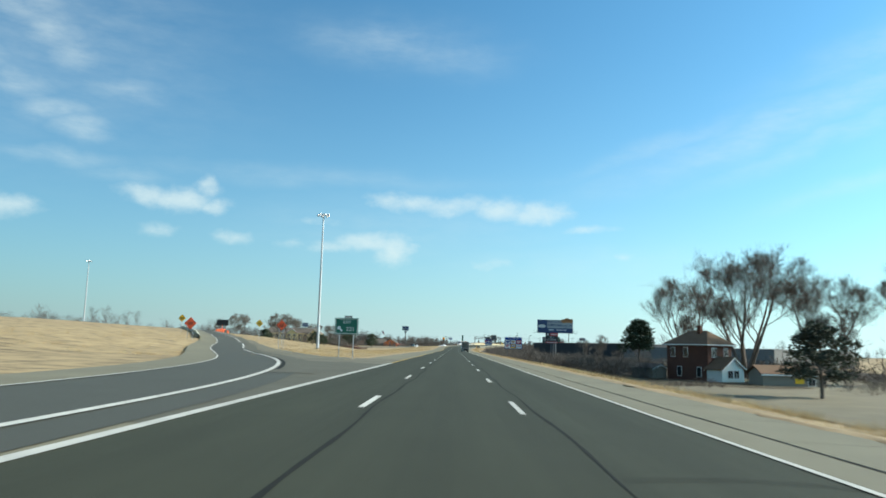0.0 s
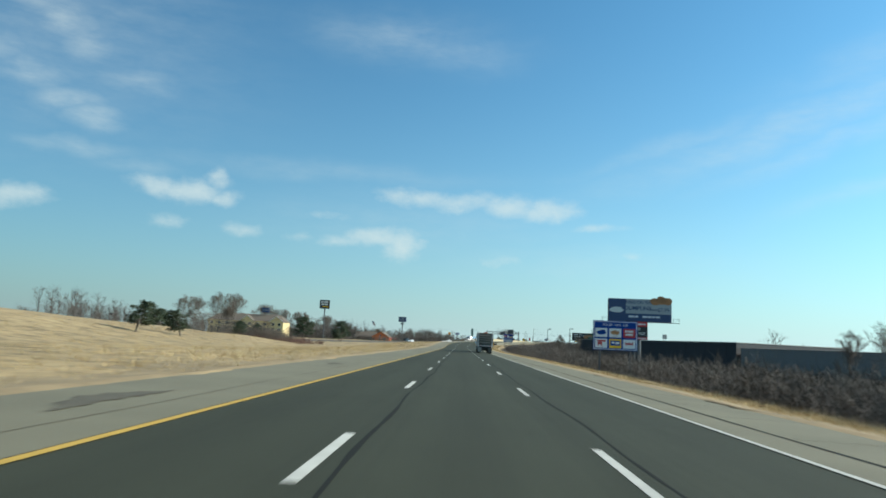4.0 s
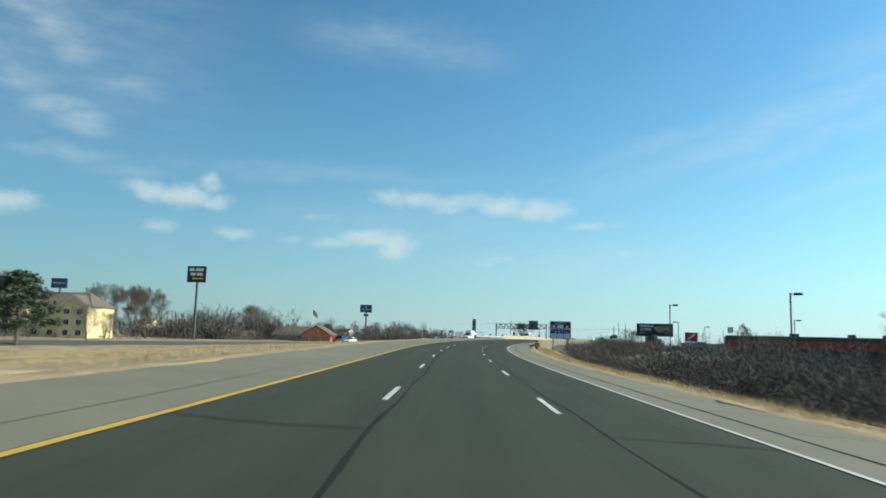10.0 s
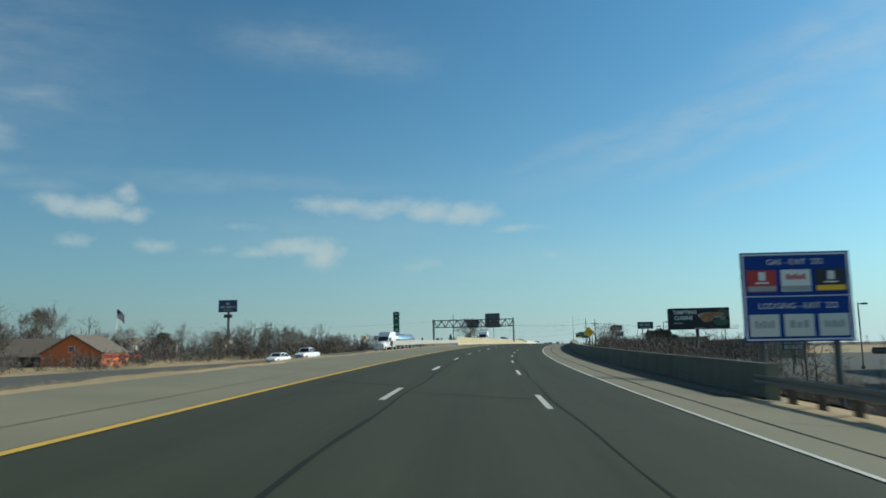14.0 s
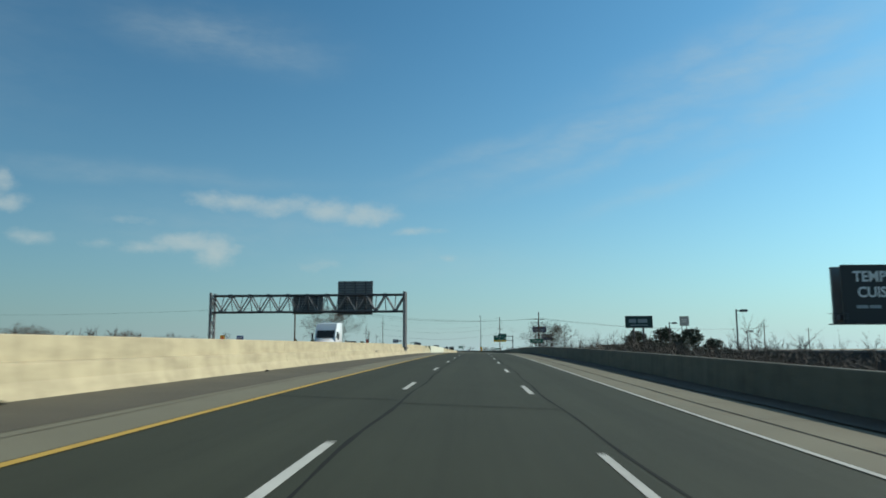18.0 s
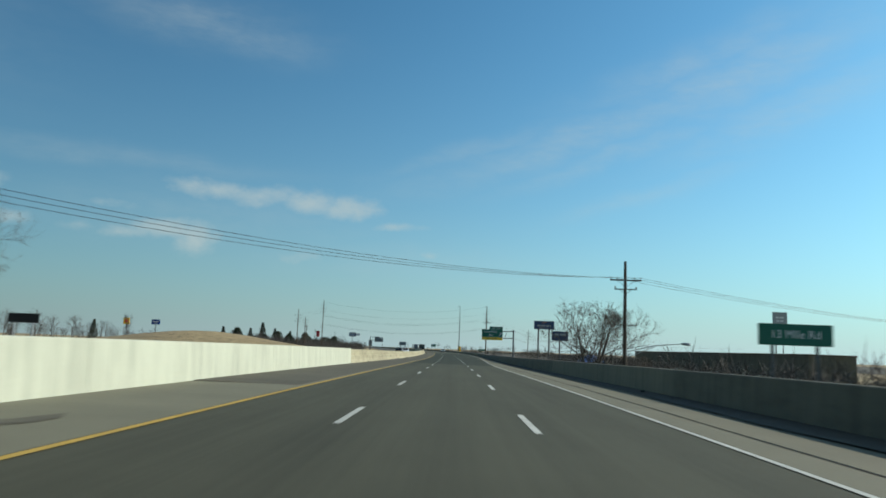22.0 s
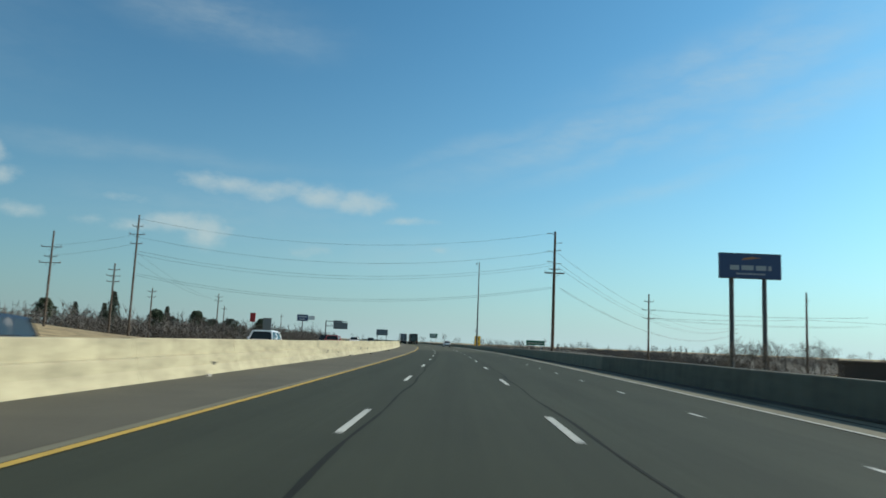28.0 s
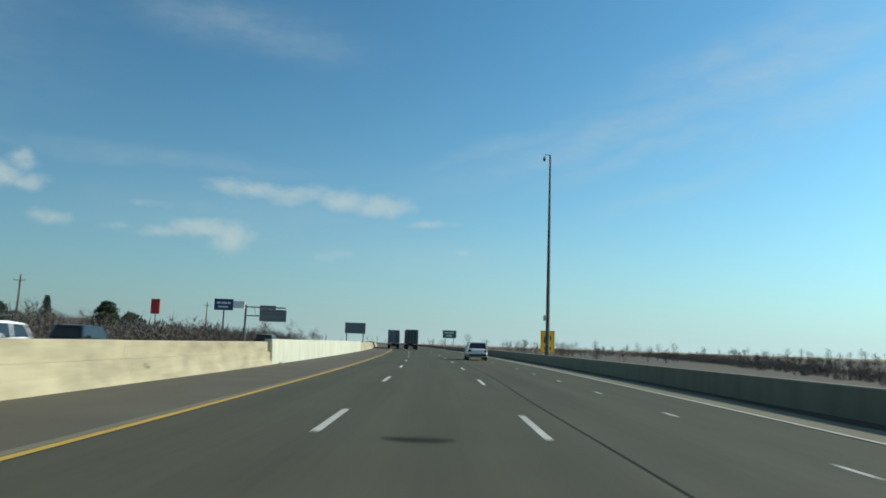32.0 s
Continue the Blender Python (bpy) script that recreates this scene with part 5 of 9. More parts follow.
def triangles(shapes):
    out = []
    for sh_ in shapes:
        for q in sh_.f:
            for k in range(1, len(q) - 1):
                out += [sh_.v[q[0]], sh_.v[q[k]], sh_.v[q[k + 1]]]
    return np.array(out, dtype=np.float32)


def shrub(seed, stems=16, height=2.2, twigs=10, thick=1.0):
    """A thicket bush: many thin bent stems from one stool, wrapped in a rounded haze of fine twigs."""
    rnd = random.Random(seed)
    sh_ = Shape()
    for i in range(stems):
        a, tl = rnd.uniform(0, 6.28), rnd.uniform(0.05, 1.15)
        d = Vector((math.cos(a) * math.sin(tl), math.sin(a) * math.sin(tl), math.cos(tl)))
        ln = height * rnd.uniform(0.45, 0.72)
        p0 = Vector((rnd.gauss(0, 0.35), rnd.gauss(0, 0.35), -0.1))
        p1 = p0 + d * ln * 0.6
        p2 = p1 + (d + Vector((rnd.gauss(0, 0.3), rnd.gauss(0, 0.3), 0.15))).normalized() * ln * 0.4
        sd = d.cross(Vector((rnd.gauss(0, 1), rnd.gauss(0, 1), 0.2))).normalized() * rnd.uniform(0.005, 0.009)
        sh_.add([p0 - sd, p0 + sd, p1], [(0, 1, 2)])
        sh_.add([p1 - sd * 0.6, p1 + sd * 0.6, p2], [(0, 1, 2)])
        for _ in range(twigs):
            k = rnd.random() ** 0.6
            b_ = p0.lerp(p1, 0.3 + k * 1.4) if k < 0.5 else p1.lerp(p2, (k - 0.5) * 2)
            t = (d * 0.8 + Vector((rnd.gauss(0, 0.8), rnd.gauss(0, 0.8), rnd.gauss(0.1, 0.7)))).normalized()
            sd2 = t.cross(Vector((rnd.gauss(0, 1), rnd.gauss(0, 1), rnd.gauss(0, 1)))).normalized() * 0.0062 * thick
            sh_.add([b_ - sd2, b_ + sd2, b_ + t * height * rnd.uniform(0.10, 0.22)], [(0, 1, 2)])
    return sh_


# ---- posts, signs and poles ----


def sign_panel(name, label, category, w, h, z0, face, posts=(-0.35, 0.35), post_r=0.07, post_mat=None, border=None, thick=0.06, post_name="post", drop=3.0, boxposts=True):
    """An upright board on posts, facing -y, its lower edge at z0."""
    t = thing(name, label, category)
    for px in posts:
        x = px * w
        sh_ = Shape().box(x - post_r, x + post_r, 0.02, 0.02 + 2 * post_r, -drop, z0 + h * 0.9, post_r * 0.2) if boxposts else Shape().tube([(x, 0.05 + post_r, -drop), (x, 0.05 + post_r, z0 + h * 0.5)], post_r, 14)
        part(post_name, sh_, post_mat or M_GALV, t, smooth=not boxposts)
    panel = part("panel", Shape().box(-w / 2, w / 2, -thick, 0.0, z0, z0 + h, 0.012), face, t)
    if border is not None:
        b_, e = 0.045 if w < 4 else 0.07, 0.07
        for q in ((-w / 2 + e, w / 2 - e, z0 + h - e - b_, z0 + h - e), (-w / 2 + e, w / 2 - e, z0 + e, z0 + e + b_), (-w / 2 + e, -w / 2 + e + b_, z0 + e + b_, z0 + h - e - b_), (w / 2 - e - b_, w / 2 - e, z0 + e + b_, z0 + h - e - b_)):
            part("border", Shape().box(q[0], q[1], -thick - 0.008, -thick, q[2], q[3], 0.002), border, panel)
    return t, panel


def diamond_sign(label, size, zc, face, ink, lines=(), posts=(-0.32, 0.32), readable=False, post_mat=None):
    t = thing("warning_sign", label, "road sign")
    r = size * 0.7071
    for px in posts:
        part("post", Shape().box(px * size - 0.035, px * size + 0.035, 0.0, 0.07, -1.2, zc + r * 0.45, 0.008), post_mat or M_GALV, t)
    panel = part("panel", Shape().prism([(0, zc - r), (r, zc), (0, zc + r), (-r, zc)], -0.02, 0.0), face, t)
    q = r * 0.93
    e = r * 0.035
    for sx, sz in ((1, 1), (-1, 1), (-1, -1), (1, -1)):
        a, b_ = (q * sx, zc), (0, zc + q * sz)
        n = Vector((sx, 0, sz)).normalized() * e
        part("border", Shape().prism([(a[0], a[1]), (b_[0], b_[1]), (b_[0] - 0, b_[1] - sz * e * 1.5), (a[0] - sx * e * 1.5, a[1])], -0.026, -0.02), ink, panel)
    for text, dz, sz in lines:
        if readable:
            lettering(text, sz, ink, panel, 0, -0.026, zc + dz)
    return t, panel


def high_mast(label, height, arms=6):
    t = thing("light_mast", label, "light mast")
    part("pole", Shape().tube([(0, 0, -0.3), (0, 0, 0.4), (0, 0, height * 0.5), (0, 0, height)], [0.36, 0.33, 0.24, 0.14], 16), M_GALV, t, smooth=True)
    part("footing", Shape().tube([(0, 0, -0.5), (0, 0, 0.25)], 0.6, 16), M_WALL_R, t)
    part("ring", Shape().tube([(math.cos(a) * 0.9, math.sin(a) * 0.9, height - 0.2) for a in [i * math.pi / 8 for i in range(17)]], 0.05, 6), M_GALV, t)
    for i in range(arms):
        a = i * 2 * math.pi / arms
        c, s_ = math.cos(a), math.sin(a)
        lum = part("luminaire", Shape().tube([(0.2 * c, 0.2 * s_, height - 0.1), (0.9 * c, 0.9 * s_, height - 0.15), (1.15 * c, 1.15 * s_, height - 0.25)], [0.05, 0.07, 0.09], 6).tube([(1.15 * c, 1.15 * s_, height - 0.55), (1.15 * c, 1.15 * s_, height - 0.1)], [0.28, 0.16], 10), M_GALV, t)
        part("lens", Shape().tube([(1.15 * c, 1.15 * s_, height - 0.62), (1.15 * c, 1.15 * s_, height - 0.552)], [0.2, 0.26], 10), M_LENS, lum)
    return t


def lot_lamp(label, height, turn=0.0):
    t = thing("parking_lot_lamp", label, "lamp post", "parking lot lamps")
    part("pole", Shape().box(-0.09, 0.09, -0.09, 0.09, -2.5, height, 0.02), M_STEEL_DARK, t)
    part("base", Shape().tube([(0, 0, -2.5), (0, 0, 0.7)], 0.3, 12), M_WALL_R, t)
    part("arm", Shape().box(0.0, 0.7, -0.05, 0.05, height - 0.22, height - 0.12, 0.01), M_STEEL_DARK, t)
    hd = part("lamp_head", Shape().prism([(0.5, height - 0.30), (1.5, height - 0.30), (1.42, height), (0.6, height)], -0.3, 0.3), M_STEEL_DARK, t)
    part("lens", Shape().box(0.58, 1.42, -0.24, 0.24, height - 0.325, height - 0.302, 0.005), M_LENS, hd)
    return t


def utility_pole(label, height, arms, lean=0.0, r=0.17, group="utility poles"):
    """arms: (height, half length, insulators each side, small)."""
    t = thing("utility_pole", label, "utility pole", group)
    part("pole", Shape().tube([(0, 0, -2.5), (lean * 0.5, 0, height * 0.5), (lean, 0, height)], [r * 1.12, r, r * 0.72], 12), M_POLEWOOD, t, smooth=True)
    for z, half, n, th in arms:
        x0 = lean * z / height
        arm = part("crossarm", Shape().box(x0 - half, x0 + half, -r - 0.12, -r, z - th, z + th, 0.015), M_POLEWOOD, t)
        for sg in (-1, 1):
            part("brace", Shape().tube([(x0 + sg * half * 0.55, -r - 0.02, z - th), (x0, -r - 0.02, z - half * 0.42)], 0.02, 5), M_STEEL_DARK, t)
            for k in range(n):
                xx = x0 + sg * half * (1 - 0.42 * k) * 0.94
                part("insulator", Shape().tube([(xx, -r - 0.06, z + th), (xx, -r - 0.06, z + th + 0.10), (xx, -r - 0.06, z + th + 0.14), (xx, -r - 0.06, z + th + 0.24)], [0.02, 0.06, 0.075, 0.03], 8), M_CERAMIC, arm)
    return t


def wire(name, a, b_, sag, r=0.016, label="thin black overhead cable sagging between poles"):
    pts = [Vector(a).lerp(Vector(b_), i / 24) - Vector((0, 0, sag * 4 * (i / 24) * (1 - i / 24))) for i in range(25)]
    return tagged(new(name, Shape().tube(pts, r, 5).mesh(name, M_WIRE)), label, "cable", "overhead cables")


# ---- vehicles: they look along +y, wheels on z = 0 ----


def wheel(parent, x, y, r, w, tyre=None, rim=None, outer=1):
    t = part("wheel", Shape().disc(x, y, r, r, w, 22, inner=r * 0.55), tyre or M_TYRE, parent, smooth=True)
    o = x + outer * w * 0.30
    part("rim", Shape().disc(o, y, r, r * 0.6, 0.08, 16, inner=0.02, dish=0.025), rim or M_RIM, t, smooth=True)
    part("hub", Shape().tube([(o, y, r), (o + outer * 0.09, y, r)], [r * 0.18, r * 0.14], 10), rim or M_RIM, t)
    return t


def ring_section(y, half, z0, z1, shoulder, crown):
    """One body section: sill, side, shoulder, crown."""
    return [(-half * 0.90, y, z0), (-half, y, z0 + (z1 - z0) * 0.25), (-half, y, z0 + (z1 - z0) * shoulder), (-half * 0.93, y, z1 - (z1 - z0) * 0.05), (-half * 0.6, y, z1 + crown), (half * 0.6, y, z1 + crown), (half * 0.93, y, z1 - (z1 - z0) * 0.05), (half, y, z0 + (z1 - z0) * shoulder), (half, y, z0 + (z1 - z0) * 0.25), (half * 0.90, y, z0)]


def car(name, label, paint, style="sedan", group=""):
    L, W, H = {"sedan": (4.8, 1.84, 1.46), "suv": (4.75, 1.9, 1.76), "pickup": (5.8, 2.0, 1.88)}[style]
    h, belt = W / 2, {"sedan": 0.92, "suv": 1.08, "pickup": 1.15}[style]
    gc = 0.22 if style == "sedan" else 0.30
    t = thing(name, label, "car" if style != "pickup" else "pickup truck", group)
    f, r = L / 2, -L / 2
    hood = belt - 0.10
    body = Shape()
    deck = {"sedan": belt + 0.02, "suv": belt + 0.06, "pickup": belt + 0.02}[style]
    body.loft([ring_section(y, hw, z0, z1, 0.72, 0.02) for y, hw, z0, z1 in ((r, h * 0.86, gc + 0.16, deck - 0.18), (r + 0.12, h * 0.95, gc + 0.06, deck - 0.03), (r + 0.8, h, gc, deck), (-0.2, h, gc, belt), (f - 1.55, h, gc, belt), (f - 1.1, h * 0.99, gc, hood + 0.03), (f - 0.4, h * 0.95, gc + 0.02, hood - 0.08), (f - 0.08, h * 0.86, gc + 0.1, hood - 0.24), (f, h * 0.76, gc + 0.2, hood - 0.34))])
    bd = part("body", body, paint, t, smooth=True)
    if style == "sedan":
        cab = [(r + 0.55, belt), (r + 1.25, H - 0.04), (0.35, H), (f - 1.55, belt)]
    elif style == "suv":
        cab = [(r + 0.10, belt), (r + 0.42, H - 0.05), (0.55, H), (f - 1.45, belt)]
    else:
        cab = [(-0.75, belt), (-0.62, H - 0.04), (0.75, H), (f - 1.75, belt)]

    def hull(inset, lift, top):
        (ya, za), (yb, zb), (yc, zc), (yd, zd) = cab
        wb, wt_ = h * 0.93 - inset, h * 0.74 - inset
        return [[(-wb, ya + inset, za + lift), (-wt_, yb + inset, zb - top), (wt_, yb + inset, zb - top), (wb, ya + inset, za + lift)], [(-wb, yd - inset, zd + lift), (-wt_, yc - inset, zc - top), (wt_, yc - inset, zc - top), (wb, yd - inset, zd + lift)]]

    a, b_ = hull(0.02, -0.04, 0.06)
    cabin = part("cabin", Shape().loft([a, b_]), M_TRIMBLACK, t)
    a, b_ = hull(0.0, 0.0, 0.07)
    ymid = Vector((0, sum(q[1] for q in a + b_) / 8, 0))

    def pane(nm, quad):
        q = [Vector(p) for p in quad]
        c = sum(q, Vector()) / 4
        n_ = (q[1] - q[0]).cross(q[2] - q[0]).normalized()
        if n_.dot(c - ymid - Vector((0, 0, belt))) < 0:
            n_ = -n_
        part(nm, Shape().loft([[c + (p - c) * 0.93 - n_ * 0.004 for p in q], [c + (p - c) * 0.93 + n_ * 0.012 for p in q]]), M_GLASS, cabin)

    pane("rear_window", a)
    pane("windscreen", b_)
    for i, j in ((0, 1), (3, 2)):
        pane("side_window", [a[i], a[j], b_[j], b_[i]])
    (ya, za), (yb, zb), (yc, zc), (yd, zd) = cab
    wt_ = h * 0.76
    part("roof", Shape().loft([[(-wt_, yb - 0.05, zb - 0.09), (-wt_ * 0.9, yb, zb - 0.01), (wt_ * 0.9, yb, zb - 0.01), (wt_, yb - 0.05, zb - 0.09)], [(-wt_, (yb + yc) / 2, zb - 0.05), (-wt_ * 0.9, (yb + yc) / 2, H + 0.02), (wt_ * 0.9, (yb + yc) / 2, H + 0.02), (wt_, (yb + yc) / 2, zb - 0.05)], [(-wt_, yc + 0.08, zc - 0.1), (-wt_ * 0.9, yc + 0.02, zc - 0.01), (wt_ * 0.9, yc + 0.02, zc - 0.01), (wt_, yc + 0.08, zc - 0.1)]]), paint, t, smooth=True)
    for sg in (-1, 1):
        for (p0, p1) in (((ya, za), (yb, zb)), ((yd, zd), (yc, zc)), (((ya + yd) / 2 - 0.1, za), ((yb + yc) / 2 - 0.1, zb))):
            part("pillar", Shape().tube([(sg * h * 0.935, p0[0], p0[1] - 0.02), (sg * h * 0.755, p1[0], p1[1] - 0.05)], 0.045, 5), paint, t)
        part("mirror", Shape().box(sg * h - 0.02 if sg > 0 else sg * h - 0.18, sg * h + 0.18 if sg > 0 else sg * h + 0.02, yd - 0.55, yd - 0.43, belt - 0.02, belt + 0.15, 0.03), paint, t)
        part("headlight", Shape().box(sg * h * 0.62 - 0.17, sg * h * 0.62 + 0.17, f - 0.14, f + 0.015, hood - 0.33, hood - 0.2, 0.03), M_HEAD, t)
        tz = belt - 0.02 if style != "sedan" else belt - 0.12
        part("tail_light", Shape().box(sg * h * 0.76 - 0.14, sg * h * 0.76 + 0.14, r - 0.015, r + 0.16, tz - 0.28, tz - 0.06, 0.03), M_TAIL, t)
        for y in (f - 0.95, r + 0.95):
            wheel(t, sg * (h - 0.12), y, 0.36 if style != "sedan" else 0.33, 0.23, outer=sg)
    part("bumper", Shape().box(-h * 0.86, h * 0.86, r - 0.06, r + 0.1, gc + 0.12, gc + 0.3, 0.04), M_TRIMBLACK if style != "sedan" else paint, t)
    part("number_plate", Shape().box(-0.16, 0.16, r - 0.075, r - 0.06, belt - 0.34, belt - 0.18, 0.005), M_SIGN_WHITE, t)
    part("grille", Shape().box(-h * 0.5, h * 0.5, f - 0.1, f + 0.02, gc + 0.22, hood - 0.36, 0.02), M_TRIMBLACK, t)
    if style == "pickup":
        part("cargo_bed", Shape().box(-h * 0.84, h * 0.84, r + 0.14, -0.86, belt - 0.02, belt + 0.045, 0.01), M_TRIMBLACK, t)
    return t


def semi_box(label, door, frame_mat, group):
    """A box trailer and its tractor seen from behind."""
    t = thing("semi_truck", label, "truck", group)
    part("trailer_box", Shape().box(-1.3, 1.3, 0, 15.5, 1.15, 4.1, 0.04), frame_mat, t)
    for sg in (-1, 1):
        d = part("door", Shape().box(sg * 0.64 - 0.6, sg * 0.64 + 0.6, -0.05, 0.0, 1.25, 4.0, 0.015), door, t)
        part("door_rod", Shape().tube([(sg * 0.35, -0.07, 1.2), (sg * 0.35, -0.07, 4.0)], 0.02, 6), M_GALV, d)
        part("door_rod", Shape().tube([(sg * 0.95, -0.07, 1.2), (sg * 0.95, -0.07, 4.0)], 0.02, 6), M_GALV, d)
        part("mud_flap", Shape().box(sg * 0.95 - 0.3, sg * 0.95 + 0.3, 0.5, 0.53, 0.25, 1.0, 0.005), M_TYRE, t)
        part("tail_light", Shape().box(sg * 1.0 - 0.13, sg * 1.0 + 0.13, -0.06, 0.0, 1.02, 1.13, 0.01), M_TAIL, t)
        for y in (1.3, 2.6, 14.3, 15.6, 19.0):
            wheel(t, sg * 1.02, y, 0.5, 0.5, rim=M_STEELWHEEL, outer=sg)
    part("underride_bar", Shape().box(-1.15, 1.15, -0.02, 0.08, 0.5, 0.62, 0.01), M_FRAME, t)
    part("chassis", Shape().box(-0.5, 0.5, 0.1, 19.6, 0.75, 1.12, 0.02), M_FRAME, t)
    part("cab", Shape().prism([(16.2, 0.9), (20.2, 0.9), (20.2, 1.9), (18.7, 2.1), (18.2, 3.3), (16.4, 3.7), (16.2, 3.6)], -1.2, 1.2, "x", b=0.05), M_CARWHITE, t)
    return t


# ---- the tipper truck in the right lane ----
truck = thing("tipper_truck", "dirty grey steel tipper trailer behind a dark red tractor", "truck")
body = part("trailer_body", Shape().box(-1.22, 1.22, 0.08, 13.3, 1.32, 4.02, 0.03), M_TRAILER_IN, truck)
for sg in (-1, 1):
    x0, x1 = (1.22, 1.30) if sg > 0 else (-1.30, -1.22)
    part("top_rail", Shape().box(sg * 1.26 - 0.09, sg * 1.26 + 0.09, 0.0, 13.4, 3.93, 4.08, 0.03), M_TRAILER, body)
    part("bottom_rail", Shape().box(x0, x1, 0.0, 13.4, 1.26, 1.56, 0.02), M_TRAILER, body)
    part("mid_rail", Shape().box(x0, x1, 0.9, 13.3, 2.72, 2.90, 0.02), M_TRAILER, body)
    part("mid_rail", Shape().box(x0, x1, 0.9, 6.2, 2.10, 2.24, 0.02), M_TRAILER, body)
    part("mid_rail", Shape().box(x0, x1, 0.9, 6.2, 3.36, 3.50, 0.02), M_TRAILER, body)
    y = 0.9
    while y < 13.3:
        part("side_rib", Shape().box(x0, x1 + sg * 0.004, y, y + 0.13, 1.5, 3.95, 0.02), M_TRAILER, body)
        y += 0.62
    part("corner_post", Shape().box(sg * 1.21 - 0.11, sg * 1.21 + 0.11, -0.08, 0.30, 1.05, 4.10, 0.03), M_TRAILER, body)
    for zz in (3.6, 2.85, 2.15):
        part("hinge_lug", Shape().box(sg * 1.24 - 0.13, sg * 1.24 + 0.13, -0.12, 0.34, zz - 0.09, zz + 0.09, 0.03), M_STEELWHEEL, body)
gate = part("tailgate", Shape().box(-1.10, 1.10, -0.06, 0.06, 1.42, 3.95, 0.02), M_GATE, truck)
for z in (2.12, 2.62, 3.10, 3.58):
    part("gate_rib", Shape().prism([(-0.18, z - 0.10), (-0.06, z - 0.14), (-0.06, z + 0.06), (-0.13, z + 0.035)], -1.02, 0.98, "x"), M_RIB, gate)
part("gate_rail", Shape().box(-1.2, 1.2, -0.10, 0.10, 3.92, 4.06, 0.03), M_GATE, gate)
part("gate_apron", Shape().box(-1.28, 1.28, -0.14, 0.05, 1.20, 1.46, 0.03), M_TRAILER, gate, "scraped pale steel apron")
for k, x in enumerate((-0.95, -0.75, 0.10, 0.85, 1.02)):
    part("reflective_tape", Shape().prism([(x, 1.26), (x + 0.10, 1.26), (x + 0.04, 1.42), (x - 0.06, 1.42)], -0.146, -0.14), M_SIGN_RED, gate)
part("chute_door", Shape().box(-0.30, 0.30, -0.13, -0.05, 1.62, 1.98, 0.02), M_GATE, gate)
part("chute_handle", Shape().tube([(-0.22, -0.17, 1.86), (-0.1, -0.22, 1.80), (0.1, -0.22, 1.80), (0.22, -0.17, 1.86)], 0.03, 6), M_STEELWHEEL, gate)
part("ladder", Shape().tube([(1.36, -0.1, 1.1), (1.36, -0.1, 4.05)], 0.03, 6).tube([(1.36, 0.25, 1.1), (1.36, 0.25, 4.05)], 0.03, 6), M_STEEL_DARK, truck)
for y in (4.2, 8.4, 13.2):
    part("tarp_hook", Shape().tube([(-1.28, y, 4.06), (-1.28, y, 4.28), (-1.28, y + 0.28, 4.30)], 0.03, 5), M_STEEL_DARK, truck)
part("front_lip", Shape().box(-1.3, 1.3, 13.2, 13.75, 3.9, 4.12, 0.04), M_TRAILER, truck)
rnd = random.Random(9)
load = part("scrap_load", Shape().loft([[(x, y, 3.9 + (0.28 * math.sin(i * 0.7 + y) + 0.1) * (1 if 0.2 < y < 13 else 0)) for i, x in enumerate((-1.15, -0.5, 0.2, 1.15))] + [(1.15, y, 3.5), (-1.15, y, 3.5)] for y in (0.2, 2.0, 4.5, 7, 10, 13)]), M_STONE, truck, "heaped pale scrap load")
part("scrap_sheet", Shape().prism([(-0.35, 3.95), (0.45, 3.95), (0.30, 4.30), (-0.05, 4.36), (-0.28, 4.28)], 0.5, 1.3, b=0.06), M_RUST, truck, "rusty orange scrap sheet")
part("chassis", Shape().box(-0.5, 0.5, 0.2, 17.6, 0.72, 1.22, 0.03).box(-1.15, 1.15, 0.0, 0.35, 0.85, 1.22, 0.03), M_FRAME, truck)
for i in range(8):
    y = 1.25 + i * 1.075
    part("axle", Shape().tube([(-1.0, y, 0.52), (1.0, y, 0.52)], 0.08, 8), M_FRAME, truck)
    for sg in (-1, 1):
        wheel(truck, sg * 1.02, y, 0.52, 0.50, M_DUSTY_TYRE if i > 1 else M_TYRE, M_STEELWHEEL if i not in (0, 1) else M_RIM, sg)
